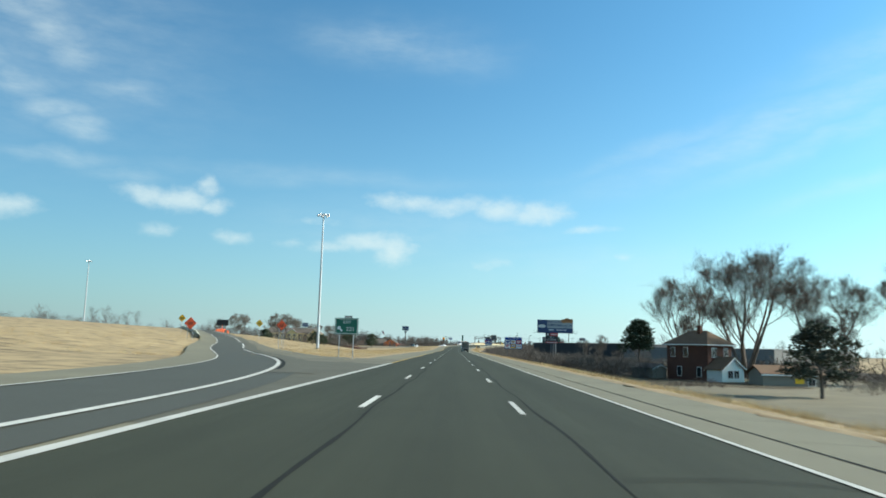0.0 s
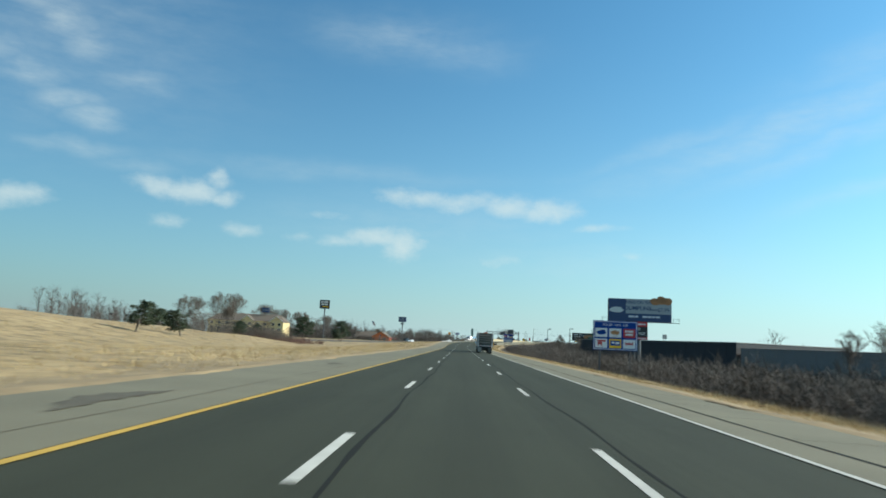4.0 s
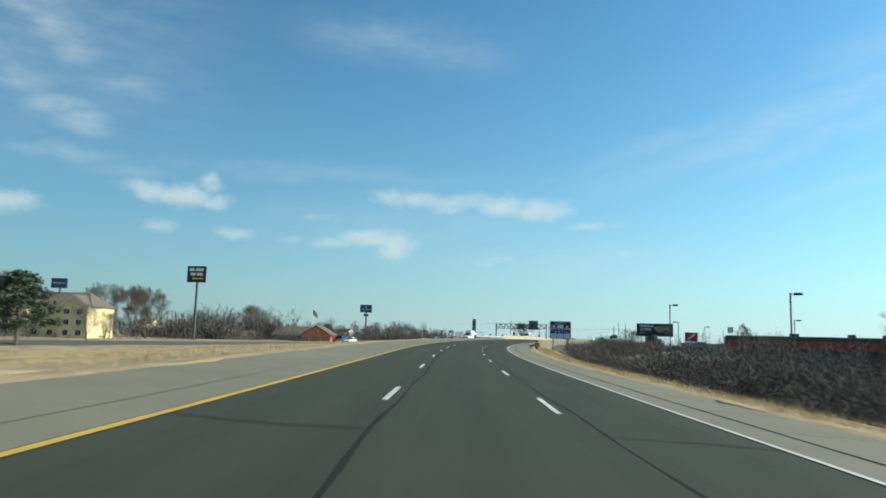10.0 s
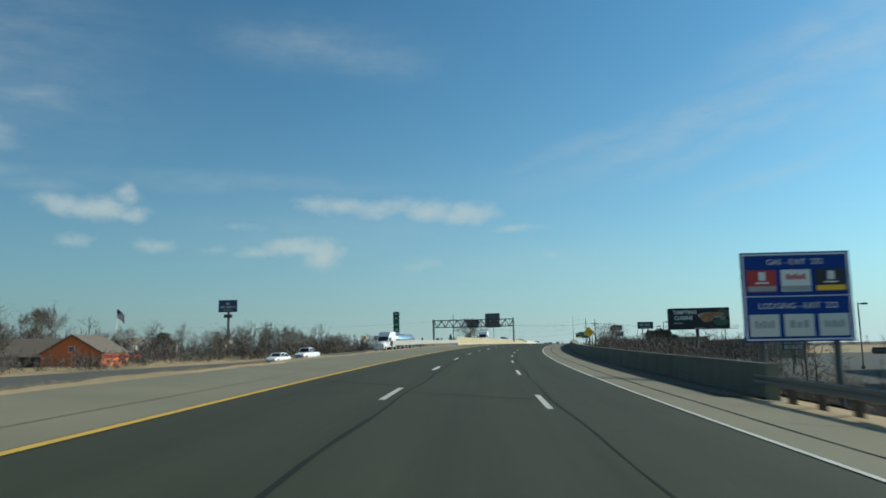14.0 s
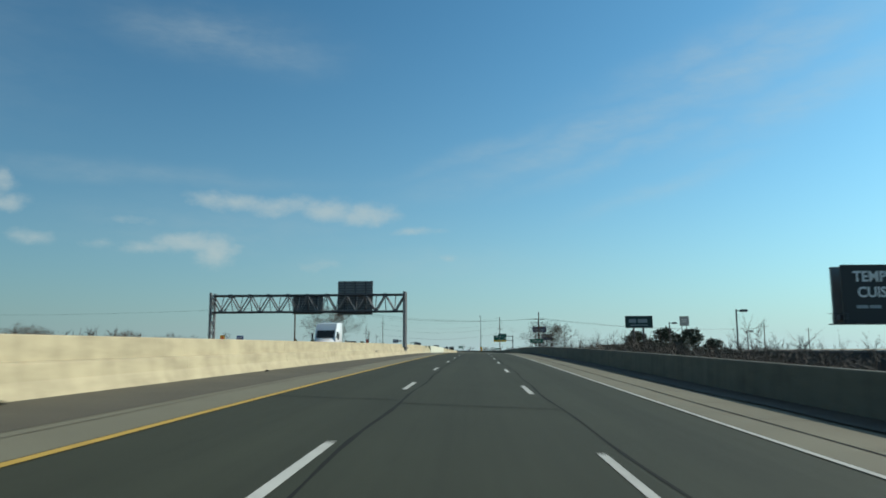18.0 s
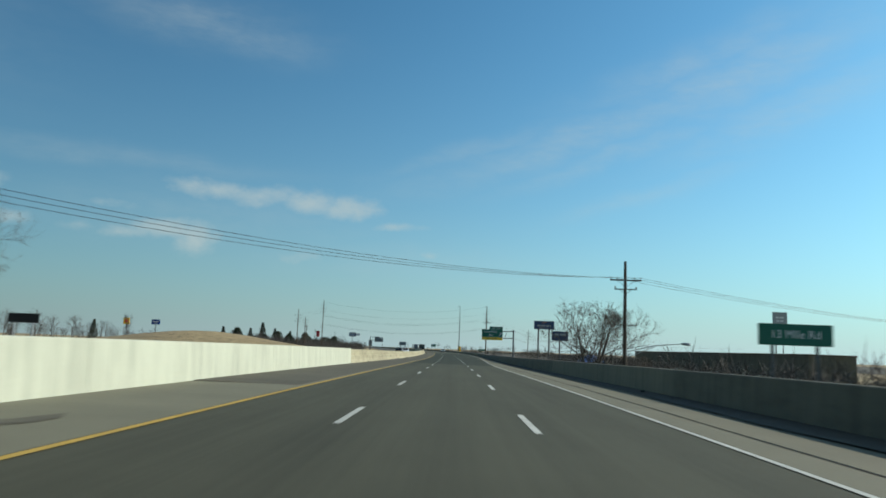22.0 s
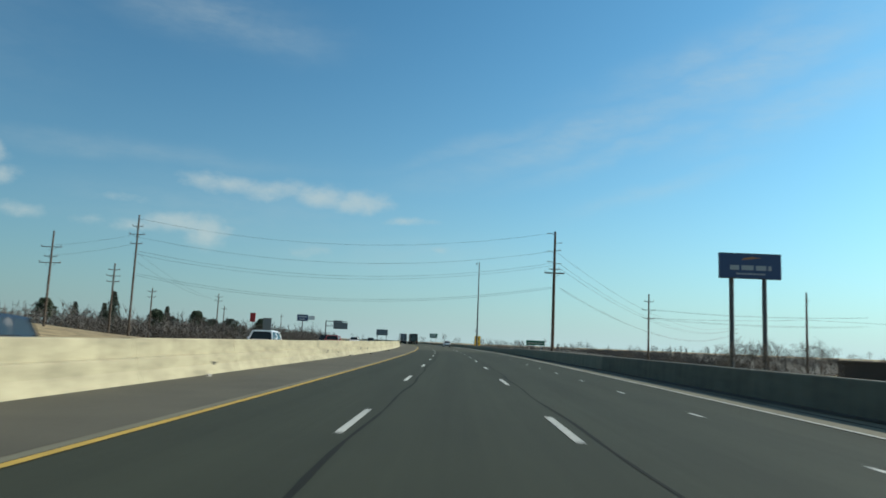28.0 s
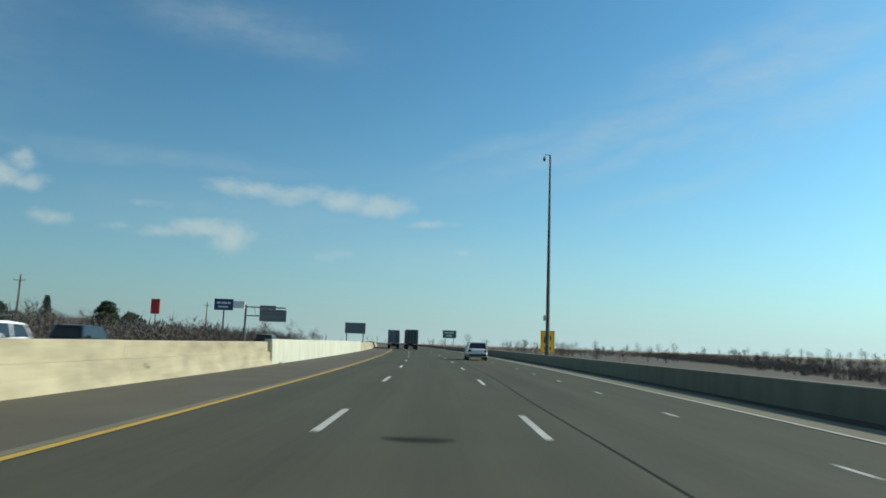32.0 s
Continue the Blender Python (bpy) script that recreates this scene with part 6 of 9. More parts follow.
for sg in (-1, 1):
    part("landing_leg", Shape().box(sg * 0.95 - 0.09, sg * 0.95 + 0.09, 9.55, 9.73, 0.28, 1.25, 0.02).box(sg * 0.95 - 0.16, sg * 0.95 + 0.16, 9.5, 9.78, 0.22, 0.30, 0.02), M_FRAME, truck)
    part("mud_flap", Shape().box(sg * 0.92 - 0.32, sg * 0.92 + 0.32, -0.02, 0.02, 0.22, 0.98, 0.006), M_FLAP if sg < 0 else M_GATE, truck)
    for y in (12.05, 13.3):
        wheel(truck, sg * 1.0, y, 0.52, 0.52, M_TYRE, M_STEELWHEEL, sg)
    wheel(truck, sg * 1.08, 16.55, 0.52, 0.32, M_TYRE, M_RIM, sg)
    fender = Shape()
    for k in range(9):
        a = math.pi * (0.06 + 0.88 * k / 8)
        fender.v += [(sg * 0.86, 16.55 + math.cos(a) * 0.66, 0.52 + math.sin(a) * 0.62), (sg * 1.26, 16.55 + math.cos(a) * 0.68, 0.52 + math.sin(a) * 0.64), (sg * 1.26, 16.55 + math.cos(a) * 0.62, 0.52 + math.sin(a) * 0.58)]
        if k:
            fender.f += [((k - 1) * 3, (k - 1) * 3 + 1, k * 3 + 1, k * 3), ((k - 1) * 3 + 1, (k - 1) * 3 + 2, k * 3 + 2, k * 3 + 1)]
    part("fender", fender, M_CABRED, truck, smooth=True)
    part("fuel_tank", Shape().tube([(sg * 1.0, 14.75, 0.78), (sg * 1.0, 14.8, 0.78), (sg * 1.0, 16.1, 0.78), (sg * 1.0, 16.15, 0.78)], [0.24, 0.33, 0.33, 0.24], 16), M_CHROME, truck, smooth=True)
    for yy in (15.0, 15.45, 15.9):
        part("tank_strap", Shape().tube([(sg * 1.0, yy, 0.78), (sg * 1.0, yy + 0.08, 0.78)], 0.342, 16), M_TRIMBLACK, truck)
    part("running_board", Shape().box(sg * 1.14 - 0.16, sg * 1.14 + 0.16, 14.7, 16.3, 0.42, 0.48, 0.01).box(sg * 1.1 - 0.2, sg * 1.1 + 0.2, 14.7, 16.2, 1.10, 1.16, 0.01), M_CHROME, truck)
    st = part("exhaust_pipe", Shape().tube([(sg * 1.13, 14.75, 0.95), (sg * 1.13, 14.75, 1.2), (sg * 1.13, 14.75, 3.35), (sg * 1.13, 14.72, 3.55), (sg * 1.13, 14.55, 3.72)], [0.06, 0.065, 0.065, 0.075, 0.085], 12), M_CHROME, truck, smooth=True)
    part("heat_shield", Shape().tube([(sg * 1.14, 14.76, 1.32), (sg * 1.14, 14.76, 2.75)], 0.135, 14), M_GALV, st, "perforated chrome heat shield", smooth=True)
    part("air_cleaner", Shape().tube([(sg * 1.22, 16.35, 1.35), (sg * 1.22, 16.35, 1.42), (sg * 1.22, 16.35, 2.05), (sg * 1.22, 16.35, 2.16)], [0.16, 0.2, 0.2, 0.12], 16), M_CHROME, truck, smooth=True)
    mr = part("mirror_bracket", Shape().tube([(sg * 1.1, 16.2, 2.85), (sg * 1.5, 16.45, 2.9), (sg * 1.55, 16.5, 2.3), (sg * 1.15, 16.3, 2.2)], 0.02, 5), M_CHROME, truck)
    part("mirror", Shape().box(sg * 1.5 - 0.10, sg * 1.5 + 0.10, 16.40, 16.47, 2.35, 2.85, 0.03), M_TRIMBLACK, mr)
    part("spot_mirror", Shape().tube([(sg * 1.5, 16.38, 2.2), (sg * 1.5, 16.46, 2.2)], [0.13, 0.09], 12), M_CHROME, mr)
    part("headlight", Shape().box(sg * 1.0 - 0.16, sg * 1.0 + 0.16, 17.85, 18.1, 1.0, 1.25, 0.05), M_HEAD, truck)
    part("side_window", Shape().prism([(15.25, 2.35), (16.1, 2.35), (15.95, 2.95), (15.3, 2.98)], sg * 1.155 - 0.01, sg * 1.155 + 0.01, "x"), M_GLASS, truck)
    part("grab_rail", Shape().tube([(sg * 1.17, 14.95, 1.45), (sg * 1.24, 14.95, 1.6), (sg * 1.24, 14.95, 2.4), (sg * 1.17, 14.95, 2.5)], 0.022, 6), M_CHROME, truck)
cab = part("cab", Shape().prism([(14.55, 1.15), (16.35, 1.15), (16.35, 2.2), (16.0, 2.95), (15.6, 3.1), (14.7, 3.05), (14.55, 2.9)], -1.14, 1.14, "x", b=0.05), M_CABRED, truck, "dark red cab", smooth=True)
part("windscreen", Shape().prism([(16.37, 2.25), (16.40, 2.25), (16.08, 2.90), (16.05, 2.90)], -0.95, 0.95, "x"), M_GLASS, cab)
part("rear_window", Shape().box(-0.7, 0.7, 14.53, 14.56, 2.3, 2.8, 0.03), M_GLASS, cab)
for x in (-0.55, 0.55):
    part("press_line", Shape().tube([(x - 0.28, 14.53, 1.35), (x - 0.28, 14.53, 2.15), (x + 0.28, 14.53, 2.15), (x + 0.28, 14.53, 1.35), (x - 0.28, 14.53, 1.35)], 0.02, 5), M_CABRED, cab)
part("air_hose", Shape().tube([(0.3, 14.5, 1.6), (0.5, 14.1, 1.25), (0.3, 13.8, 1.3), (0.1, 13.6, 1.7)], 0.025, 6).tube([(-0.3, 14.5, 1.7), (-0.5, 14.1, 1.4), (-0.3, 13.8, 1.3), (-0.1, 13.6, 1.8)], 0.025, 6), M_TRIMBLACK, truck)
hood_ = part("bonnet", Shape().loft([[(-0.95, 16.3, 1.0), (-0.98, 16.3, 1.9), (-0.8, 16.3, 2.15), (0.8, 16.3, 2.15), (0.98, 16.3, 1.9), (0.95, 16.3, 1.0)], [(-0.8, 17.3, 0.95), (-0.84, 17.3, 1.75), (-0.66, 17.3, 1.98), (0.66, 17.3, 1.98), (0.84, 17.3, 1.75), (0.8, 17.3, 0.95)], [(-0.66, 18.0, 0.9), (-0.7, 18.0, 1.6), (-0.55, 18.0, 1.80), (0.55, 18.0, 1.80), (0.7, 18.0, 1.6), (0.66, 18.0, 0.9)]]), M_CABRED, truck, smooth=True)
part("grille", Shape().box(-0.6, 0.6, 17.98, 18.06, 0.85, 1.7, 0.03), M_CHROME, hood_)
part("bumper", Shape().box(-1.24, 1.24, 17.95, 18.25, 0.45, 0.85, 0.06), M_TRIMBLACK, truck)
part("antenna", Shape().tube([(-1.25, 16.45, 2.85), (-1.3, 16.5, 4.1)], 0.012, 4), M_TRIMBLACK, truck)
part("quarter_fender", Shape().tube([(-1.0, 11.9, 1.1), (-1.0, 12.3, 1.22), (-1.0, 14.3, 1.22), (-1.0, 14.6, 1.05)], 0.05, 6).tube([(1.0, 11.9, 1.1), (1.0, 12.3, 1.22), (1.0, 14.3, 1.22), (1.0, 14.6, 1.05)], 0.05, 6), M_FRAME, truck)
# the trailer stands about 3.5 m tall
done = set()
for ob in truck.children_recursive:
    if ob.data is not None and ob.data.name not in done:
        done.add(ob.data.name)
        for v_ in ob.data.vertices:
            if v_.co.z > 1.2:
                v_.co.z = 1.2 + (v_.co.z - 1.2) * 0.82
_p = road(264.2, 3.95)
truck.matrix_basis = pose(*_p, 0, math.degrees(float(np.interp(272, _s, _b))), heading(264))

# ---- road traffic that stands ahead and beyond the barrier ----


def on_road(ob, s, u, back=False):
    x, y, z = road(s, u)
    ob.matrix_basis = pose(x, y, z, 0, 0, heading(s) + (180 if back else 0))
    return ob


def on_opp(ob, s, o, back=True):
    c = float(opp_u(s))
    x, y, _ = road(s, c + o)
    d = 3.0
    h = math.degrees(math.atan2(float(opp_u(s + d) - opp_u(s - d)), 2 * d))
    ob.matrix_basis = pose(x, y, float(opp_z(s)) + (0.08 if s < 620 else 0.0), 0, 0, heading(s) - h + (180 if back else 0))
    return ob


on_road(semi_box("box semi trailer with dark grimy rear doors driving in the lane", M_BOXDARK, M_BOXDARK, "trucks ahead"), 1226, -0.6)
on_road(semi_box("box semi trailer with pale grey rear doors driving in the lane", M_BOXGREY, M_CARWHITE, "trucks ahead"), 1236, -4.3)
on_road(car("car", "white compact sport utility car driving ahead", M_CARWHITE, "suv", "cars ahead"), 1143, 4.6)
on_road(car("car", "dark car far ahead on the road", M_CARDARK, "suv", "cars ahead"), 1262, -3.6)


def day_cab(label, paint):
    """A road tractor with a raised roof, seen from the front."""
    t = thing("semi_tractor", label, "truck")
    cb = part("cab", Shape().prism([(-2.6, 0.9), (1.2, 0.9), (1.2, 2.05), (0.75, 3.0), (0.2, 3.75), (-2.4, 3.95), (-2.6, 3.8)], -1.22, 1.22, "x", b=0.05), paint, t, smooth=True)
    part("bonnet", Shape().loft([[(-1.05, 1.15, 0.8), (-1.1, 1.15, 1.8), (-0.8, 1.15, 2.05), (0.8, 1.15, 2.05), (1.1, 1.15, 1.8), (1.05, 1.15, 0.8)], [(-0.95, 3.0, 0.75), (-0.98, 3.0, 1.3), (-0.6, 3.0, 1.6), (0.6, 3.0, 1.6), (0.98, 3.0, 1.3), (0.95, 3.0, 0.75)]]), paint, t, smooth=True)
    part("windscreen", Shape().prism([(1.22, 2.12), (1.25, 2.12), (0.80, 2.95), (0.77, 2.95)], -1.02, 1.02, "x"), M_GLASS, cb)
    for sg in (-1, 1):
        part("side_window", Shape().prism([(-0.1, 2.1), (0.95, 2.1), (0.6, 2.8), (-0.1, 2.8)], sg * 1.225 - 0.01, sg * 1.225 + 0.01, "x"), M_GLASS, cb)
        part("mirror", Shape().box(sg * 1.5 - 0.1, sg * 1.5 + 0.1, 1.0, 1.12, 1.9, 2.6, 0.03), M_TRIMBLACK, t)
        part("headlight", Shape().box(sg * 0.8 - 0.16, sg * 0.8 + 0.16, 2.88, 3.04, 1.0, 1.25, 0.04), M_HEAD, t)
        part("air_horn", Shape().tube([(sg * 0.4, -0.4, 3.95), (sg * 0.4, -0.1, 3.98)], [0.05, 0.08], 8), M_CHROME, t)
        for y in (2.2, -3.2, -4.5):
            wheel(t, sg * 1.02, y, 0.5, 0.34 if y > 0 else 0.5, outer=sg)
    part("grille", Shape().box(-0.55, 0.55, 2.98, 3.05, 0.7, 1.5, 0.03), M_CHROME, t)
    part("bumper", Shape().box(-1.2, 1.2, 2.9, 3.2, 0.4, 0.75, 0.06), paint, t)
    part("chassis", Shape().box(-0.45, 0.45, -5.2, 1.5, 0.6, 0.95, 0.02), M_FRAME, t)
    return t


on_opp(day_cab("white semi tractor with raised roof driving towards us", M_CARWHITE), 690, 3.3)
tanker = day_cab("white semi tractor hauling a polished aluminium tank", M_CARWHITE)
tanker.name = "tanker_truck"
part("cab_band", Shape().box(-1.25, 1.25, -2.7, -0.2, 2.2, 3.9, 0.06), M_CARWHITE, tanker)
tk = part("tank", Shape().tube([(0, -14.9, 2.45), (0, -14.7, 2.45), (0, -14.3, 2.45), (0, -4.2, 2.45), (0, -3.8, 2.45), (0, -3.6, 2.45)], [0.5, 0.95, 1.15, 1.15, 0.95, 0.5], 24), M_TANK, tanker, "polished aluminium tank", smooth=True)
part("catwalk", Shape().box(-0.35, 0.35, -12, -6, 3.6, 3.66, 0.01).tube([(0.3, -12, 3.6), (0.3, -12, 3.9), (0.3, -6, 3.9), (0.3, -6, 3.6)], 0.02, 5), M_GALV, tk)
part("tank_frame", Shape().box(-0.5, 0.5, -14.5, -4.0, 0.8, 1.3, 0.02), M_FRAME, tanker)
for y in (-11.8, -13.2):
    for sg in (-1, 1):
        wheel(tanker, sg * 1.02, y, 0.5, 0.5, outer=sg)
on_opp(tanker, 619, 0.1)
on_opp(car("car", "black sport utility car on the far carriageway", M_CARDARK, "suv", "oncoming cars"), 519, 0.0)
on_opp(car("car", "white sedan on the far carriageway", M_CARWHITE, "sedan", "oncoming cars"), 577, 0.5)
on_opp(car("pickup", "white pickup truck on the far carriageway", M_CARWHITE, "pickup", "oncoming cars"), 590, -1.5)
on_opp(car("car", "white car on the far carriageway", M_CARWHITE, "sedan", "oncoming cars"), 516, 4.0)
on_opp(car("car", "blue car on the far carriageway beside the barrier end", M_CARBLUE, "sedan", "oncoming cars"), 655, -5.0)
on_opp(car("car", "red car on the far carriageway", M_CARRED, "sedan", "oncoming cars"), 640, -4.0)
on_opp(car("car", "white sport utility car behind the barrier", M_CARWHITE, "suv", "oncoming cars"), 992, 5.2)
on_opp(car("car", "black car behind the barrier", M_CARDARK, "suv", "oncoming cars"), 958, 4.6)
on_opp(car("car", "red sport utility car behind the barrier", M_CARRED, "suv", "oncoming cars"), 1041, 3.4)
for s_, o in ((1062, -0.5), (1112, 0.6), (1150, 3.0)):
    on_opp(car("car", "dark car behind the barrier in a loose row of traffic", M_CARDARK, "suv", "oncoming cars"), s_, o)

on_opp(car("car", "white sport utility car far behind the barrier", M_CARWHITE, "suv", "oncoming cars"), 1103, 1.0)

# ---- signs, first stretch ----
t, panel = sign_panel("exit_sign", "green exit sign with white letters and arrow on two thin posts", "road sign", 2.35, 1.62, 2.35, M_SIGN_GREEN, (-0.30, 0.30), 0.045, M_GALV, M_SIGN_WHITE, thick=0.03)
lettering("EXIT", 0.40, M_SIGN_WHITE, panel, 0.05, -0.036, 3.55)
lettering("231", 0.58, M_SIGN_WHITE, panel, 0.38, -0.036, 2.86)
part("arrow", Shape().prism([(-0.92, 3.15), (-0.52, 3.13), (-0.64, 3.01), (-0.36, 2.73), (-0.50, 2.59), (-0.78, 2.87), (-0.90, 2.75)], -0.04, -0.03), M_SIGN_WHITE, panel)
put(t, 74, -10.6, road(74, -10.6)[2] - 0.1)
put(high_mast("tall galvanised high-mast light pole on a footing in the grass", 30.0), 162, -29.7)
put(high_mast("tall distant galvanised high-mast light pole", 33.0), 315, -159)
for lab, sz, zc, face, s_, u_, z_ in (("orange diamond road works sign on two posts", 1.45, 2.6, M_SIGN_ORANGE, 121, -43.2, None), ("orange diamond road works sign on tall posts", 1.3, 4.2, M_SIGN_ORANGE, 127.1, -29.6, None), ("yellow diamond warning sign on a post", 1.2, 3.1, M_SIGN_YELLOW, 162.6, -60.1, None), ("yellow diamond warning sign on a tall post", 1.2, 3.8, M_SIGN_YELLOW, 166.8, -44.0, None)):
    t, p = diamond_sign(lab, sz, zc, face, M_SIGN_BLACK, posts=(-0.3, 0.3) if face is M_SIGN_ORANGE else (0.0,))
    bars(p, M_SIGN_BLACK, [(-0.42, 0.42, zc + 0.16, 0.11), (-0.46, 0.46, zc - 0.06, 0.11), (-0.3, 0.3, zc - 0.28, 0.11)], -0.02, 4)
    put(t, s_, u_, z_)
t, p = sign_panel("route_marker", "black and white route marker on a post", "road sign", 0.75, 0.75, 2.4, M_SIGN_BLACK, (0.0,), 0.035, M_GALV, thick=0.02)
part("shield", Shape().prism([(0, 2.45), (0.33, 2.775), (0, 3.1), (-0.33, 2.775)], -0.028, -0.02), M_SIGN_WHITE, p)
lettering("3", 0.36, M_SIGN_BLACK, p, 0, -0.032, 2.77, "figure")
part("upper_plate", Shape().box(-0.38, 0.38, -0.02, 0.0, 3.18, 3.42, 0.006).box(-0.38, 0.38, -0.02, 0.0, 3.48, 3.78, 0.006), M_SIGN_WHITE, t)
lettering("NORTH", 0.2, M_SIGN_BLACK, t, 0, -0.024, 3.30)
lettering("TO", 0.26, M_SIGN_BLACK, t, 0, -0.024, 3.63)
put(t, 133.9, -31.1, 1.35)
# message board trailer and barrels on the ramp
t = thing("message_board", "black portable message board trailer beside orange barrels", "message board")
part("board", Shape().box(-1.9, 1.9, -0.15, 0.15, 1.9, 3.7, 0.04), M_SIGN_BLACK, t)
part("mast", Shape().box(-0.08, 0.08, -0.08, 0.08, 0.5, 2.0, 0.01), M_SIGN_ORANGE, t)
part("trailer", Shape().box(-0.9, 0.9, -0.6, 0.6, 0.4, 0.8, 0.05), M_SIGN_ORANGE, t)
part("solar_panel", Shape().box(-1.3, 2.3, -0.5, 0.5, 3.78, 3.83, 0.01), M_SIGN_NAVY, t)
for x in (-0.9, 0.9):
    part("wheel", Shape().disc(x, 0, 0.32, 0.32, 0.2, 14), M_TYRE, t)
put(t, 235.6, -74.1, 4.6)
barrel = thing("traffic_barrel", "orange traffic barrel with white bands", "traffic barrel", "barrels on the ramp")
part("drum", Shape().tube([(0, 0, 0), (0, 0, 0.3), (0, 0, 0.95), (0, 0, 1.0)], [0.29, 0.28, 0.22, 0.12], 14), M_CONE, barrel, smooth=True)
for z in (0.32, 0.66):
    part("band", Shape().tube([(0, 0, z), (0, 0, z + 0.14)], [0.283 - z * 0.09, 0.275 - z * 0.09], 14), M_SIGN_WHITE, barrel)
part("base", Shape().tube([(0, 0, 0), (0, 0, 0.06)], 0.4, 10), M_TYRE, barrel)
put(barrel, 214, -67)
for s_, u_ in ((220, -69.5), (226, -72), (232, -74.5), (238, -73), (246, -78), (254, -82)):
    copy_thing(barrel, pose(*flat(s_, u_, ground_z(s_, u_) + 0.1)))
put(car("car", "dark car climbing the exit ramp", M_CARDARK, "suv"), 232, -81, ramp_point(10.8, 0)[2] + 0.05, 24)


# ---- blue service signs ----


def logo(panel, x, zb, zt, w, a, b_, shape_, band=None):
    """One plate: its own face, a mark and, at times, a coloured foot."""
    lg = part("logo_plate", Shape().box(x - w / 2, x + w / 2, -0.085, -0.06, zb, zt, 0.03), a, panel)
    if band:
        part("logo_band", Shape().box(x - w / 2 + 0.03, x + w / 2 - 0.03, -0.091, -0.085, zb + 0.03, zb + 0.26, 0.01), band, lg)
        zb += 0.27
    zc, h = (zb + zt) / 2, zt - zb

    def mark(sh):
        part("logo_mark", sh, b_, lg)

    if shape_ == "oval":
        for rx, rz, dx, dz in ((0.40, 0.24, 0, 0), (0.20, 0.12, 0.12, 0.2)):
            ring = [(x + (dx + rx * math.cos(q * 0.393)) * w, zc + (dz + rz * math.sin(q * 0.393)) * h) for q in range(16)]
            mark(Shape().loft([[(c, -0.085, d) for c, d in ring], [(c, -0.094, d) for c, d in ring]]))
    elif shape_ == "loaf":
        ring = [(x + 0.40 * w * math.cos(q * 0.393) * (1.0 if q % 5 else 0.82), zc + (0.04 + 0.26 * math.sin(q * 0.393) * (1.0 if q % 3 else 0.8)) * h) for q in range(16)]
        mark(Shape().loft([[(c, -0.085, d) for c, d in ring], [(c, -0.094, d) for c, d in ring]]))
        mark(Shape().box(x - 0.25 * w, x + 0.25 * w, -0.091, -0.085, zc - 0.36 * h, zc - 0.31 * h))
    elif shape_ == "beast":
        mark(Shape().box(x - 0.36 * w, x + 0.36 * w, -0.092, -0.085, zc + 0.17 * h, zc + 0.36 * h, 0.01))
        mark(Shape().box(x - 0.30 * w, x + 0.08 * w, -0.092, -0.085, zc - 0.12 * h, zc + 0.15 * h, 0.03))
        mark(Shape().box(x - 0.28 * w, x - 0.20 * w, -0.092, -0.085, zc - 0.32 * h, zc - 0.12 * h, 0.01))
        mark(Shape().box(x - 0.02 * w, x + 0.06 * w, -0.092, -0.085, zc - 0.32 * h, zc - 0.12 * h, 0.01))
    elif shape_ == "block":
        mark(Shape().box(x - 0.41 * w, x + 0.41 * w, -0.092, -0.085, zc - 0.22 * h, zc + 0.34 * h, 0.01))
        part("letter_bar", Shape().box(x - 0.30 * w, x - 0.06 * w, -0.097, -0.092, zc - 0.02 * h, zc + 0.22 * h, 0.01), M_SIGN_WHITE, lg)
        part("letter_bar", Shape().box(x + 0.02 * w, x + 0.32 * w, -0.097, -0.092, zc - 0.06 * h, zc + 0.20 * h, 0.01), M_SIGN_WHITE, lg)
    elif shape_ == "badge":
        mark(Shape().box(x - 0.10 * w, x + 0.14 * w, -0.092, -0.085, zc - 0.16 * h, zc + 0.38 * h, 0.05))
        mark(Shape().box(x - 0.22 * w, x + 0.24 * w, -0.092, -0.085, zc - 0.36 * h, zc - 0.26 * h, 0.01))
    elif shape_ == "twin":
        for dz, q in ((0.22, 0.36), (-0.14, 0.32)):
            for k in range(4):
                mark(Shape().box(x + (-q + 0.5 * q * k) * w, x + (-q + 0.5 * q * k + 0.42 * q) * w, -0.092, -0.085, zc + (dz - 0.12 + 0.02 * (k % 2)) * h, zc + (dz + 0.12) * h, 0.01))
    else:
        n = 5 if shape_ == "word" else 3
        for k in range(n):
            c = x + (-0.34 + 0.68 * (k + 0.5) / n) * w
            mark(Shape().box(c - 0.26 * w / n, c + 0.26 * w / n, -0.092, -0.085, zc - 0.12 * h, zc + (0.14 if k % 2 else 0.22) * h, 0.01))


def service_sign(label, words, w, h, z0, rows_, tops, tall):
    # grey posts given dark steel to paint in their backlit shade
    t, panel = sign_panel("service_sign", label, "road sign", w, h, z0, M_SIGN_BLUE, (-0.34, 0.34), 0.11, M_STEEL_DARK, M_SIGN_WHITE)
    for wd, dz in words:
        lettering(wd, 0.36, M_SIGN_WHITE, panel, 0, -0.066, z0 + h - dz)
        if dz > 1:
            part("divider", Shape().box(-w / 2 + 0.1, w / 2 - 0.1, -0.068, -0.06, z0 + h - dz + 0.42, z0 + h - dz + 0.46, 0.003), M_SIGN_WHITE, panel)
    for row, dz in zip(rows_, tops):
        for i, spec in enumerate(row):
            logo(panel, (-0.315 + 0.315 * i) * w, z0 + h - dz - tall, z0 + h - dz, 0.272 * w, *spec)
    return t


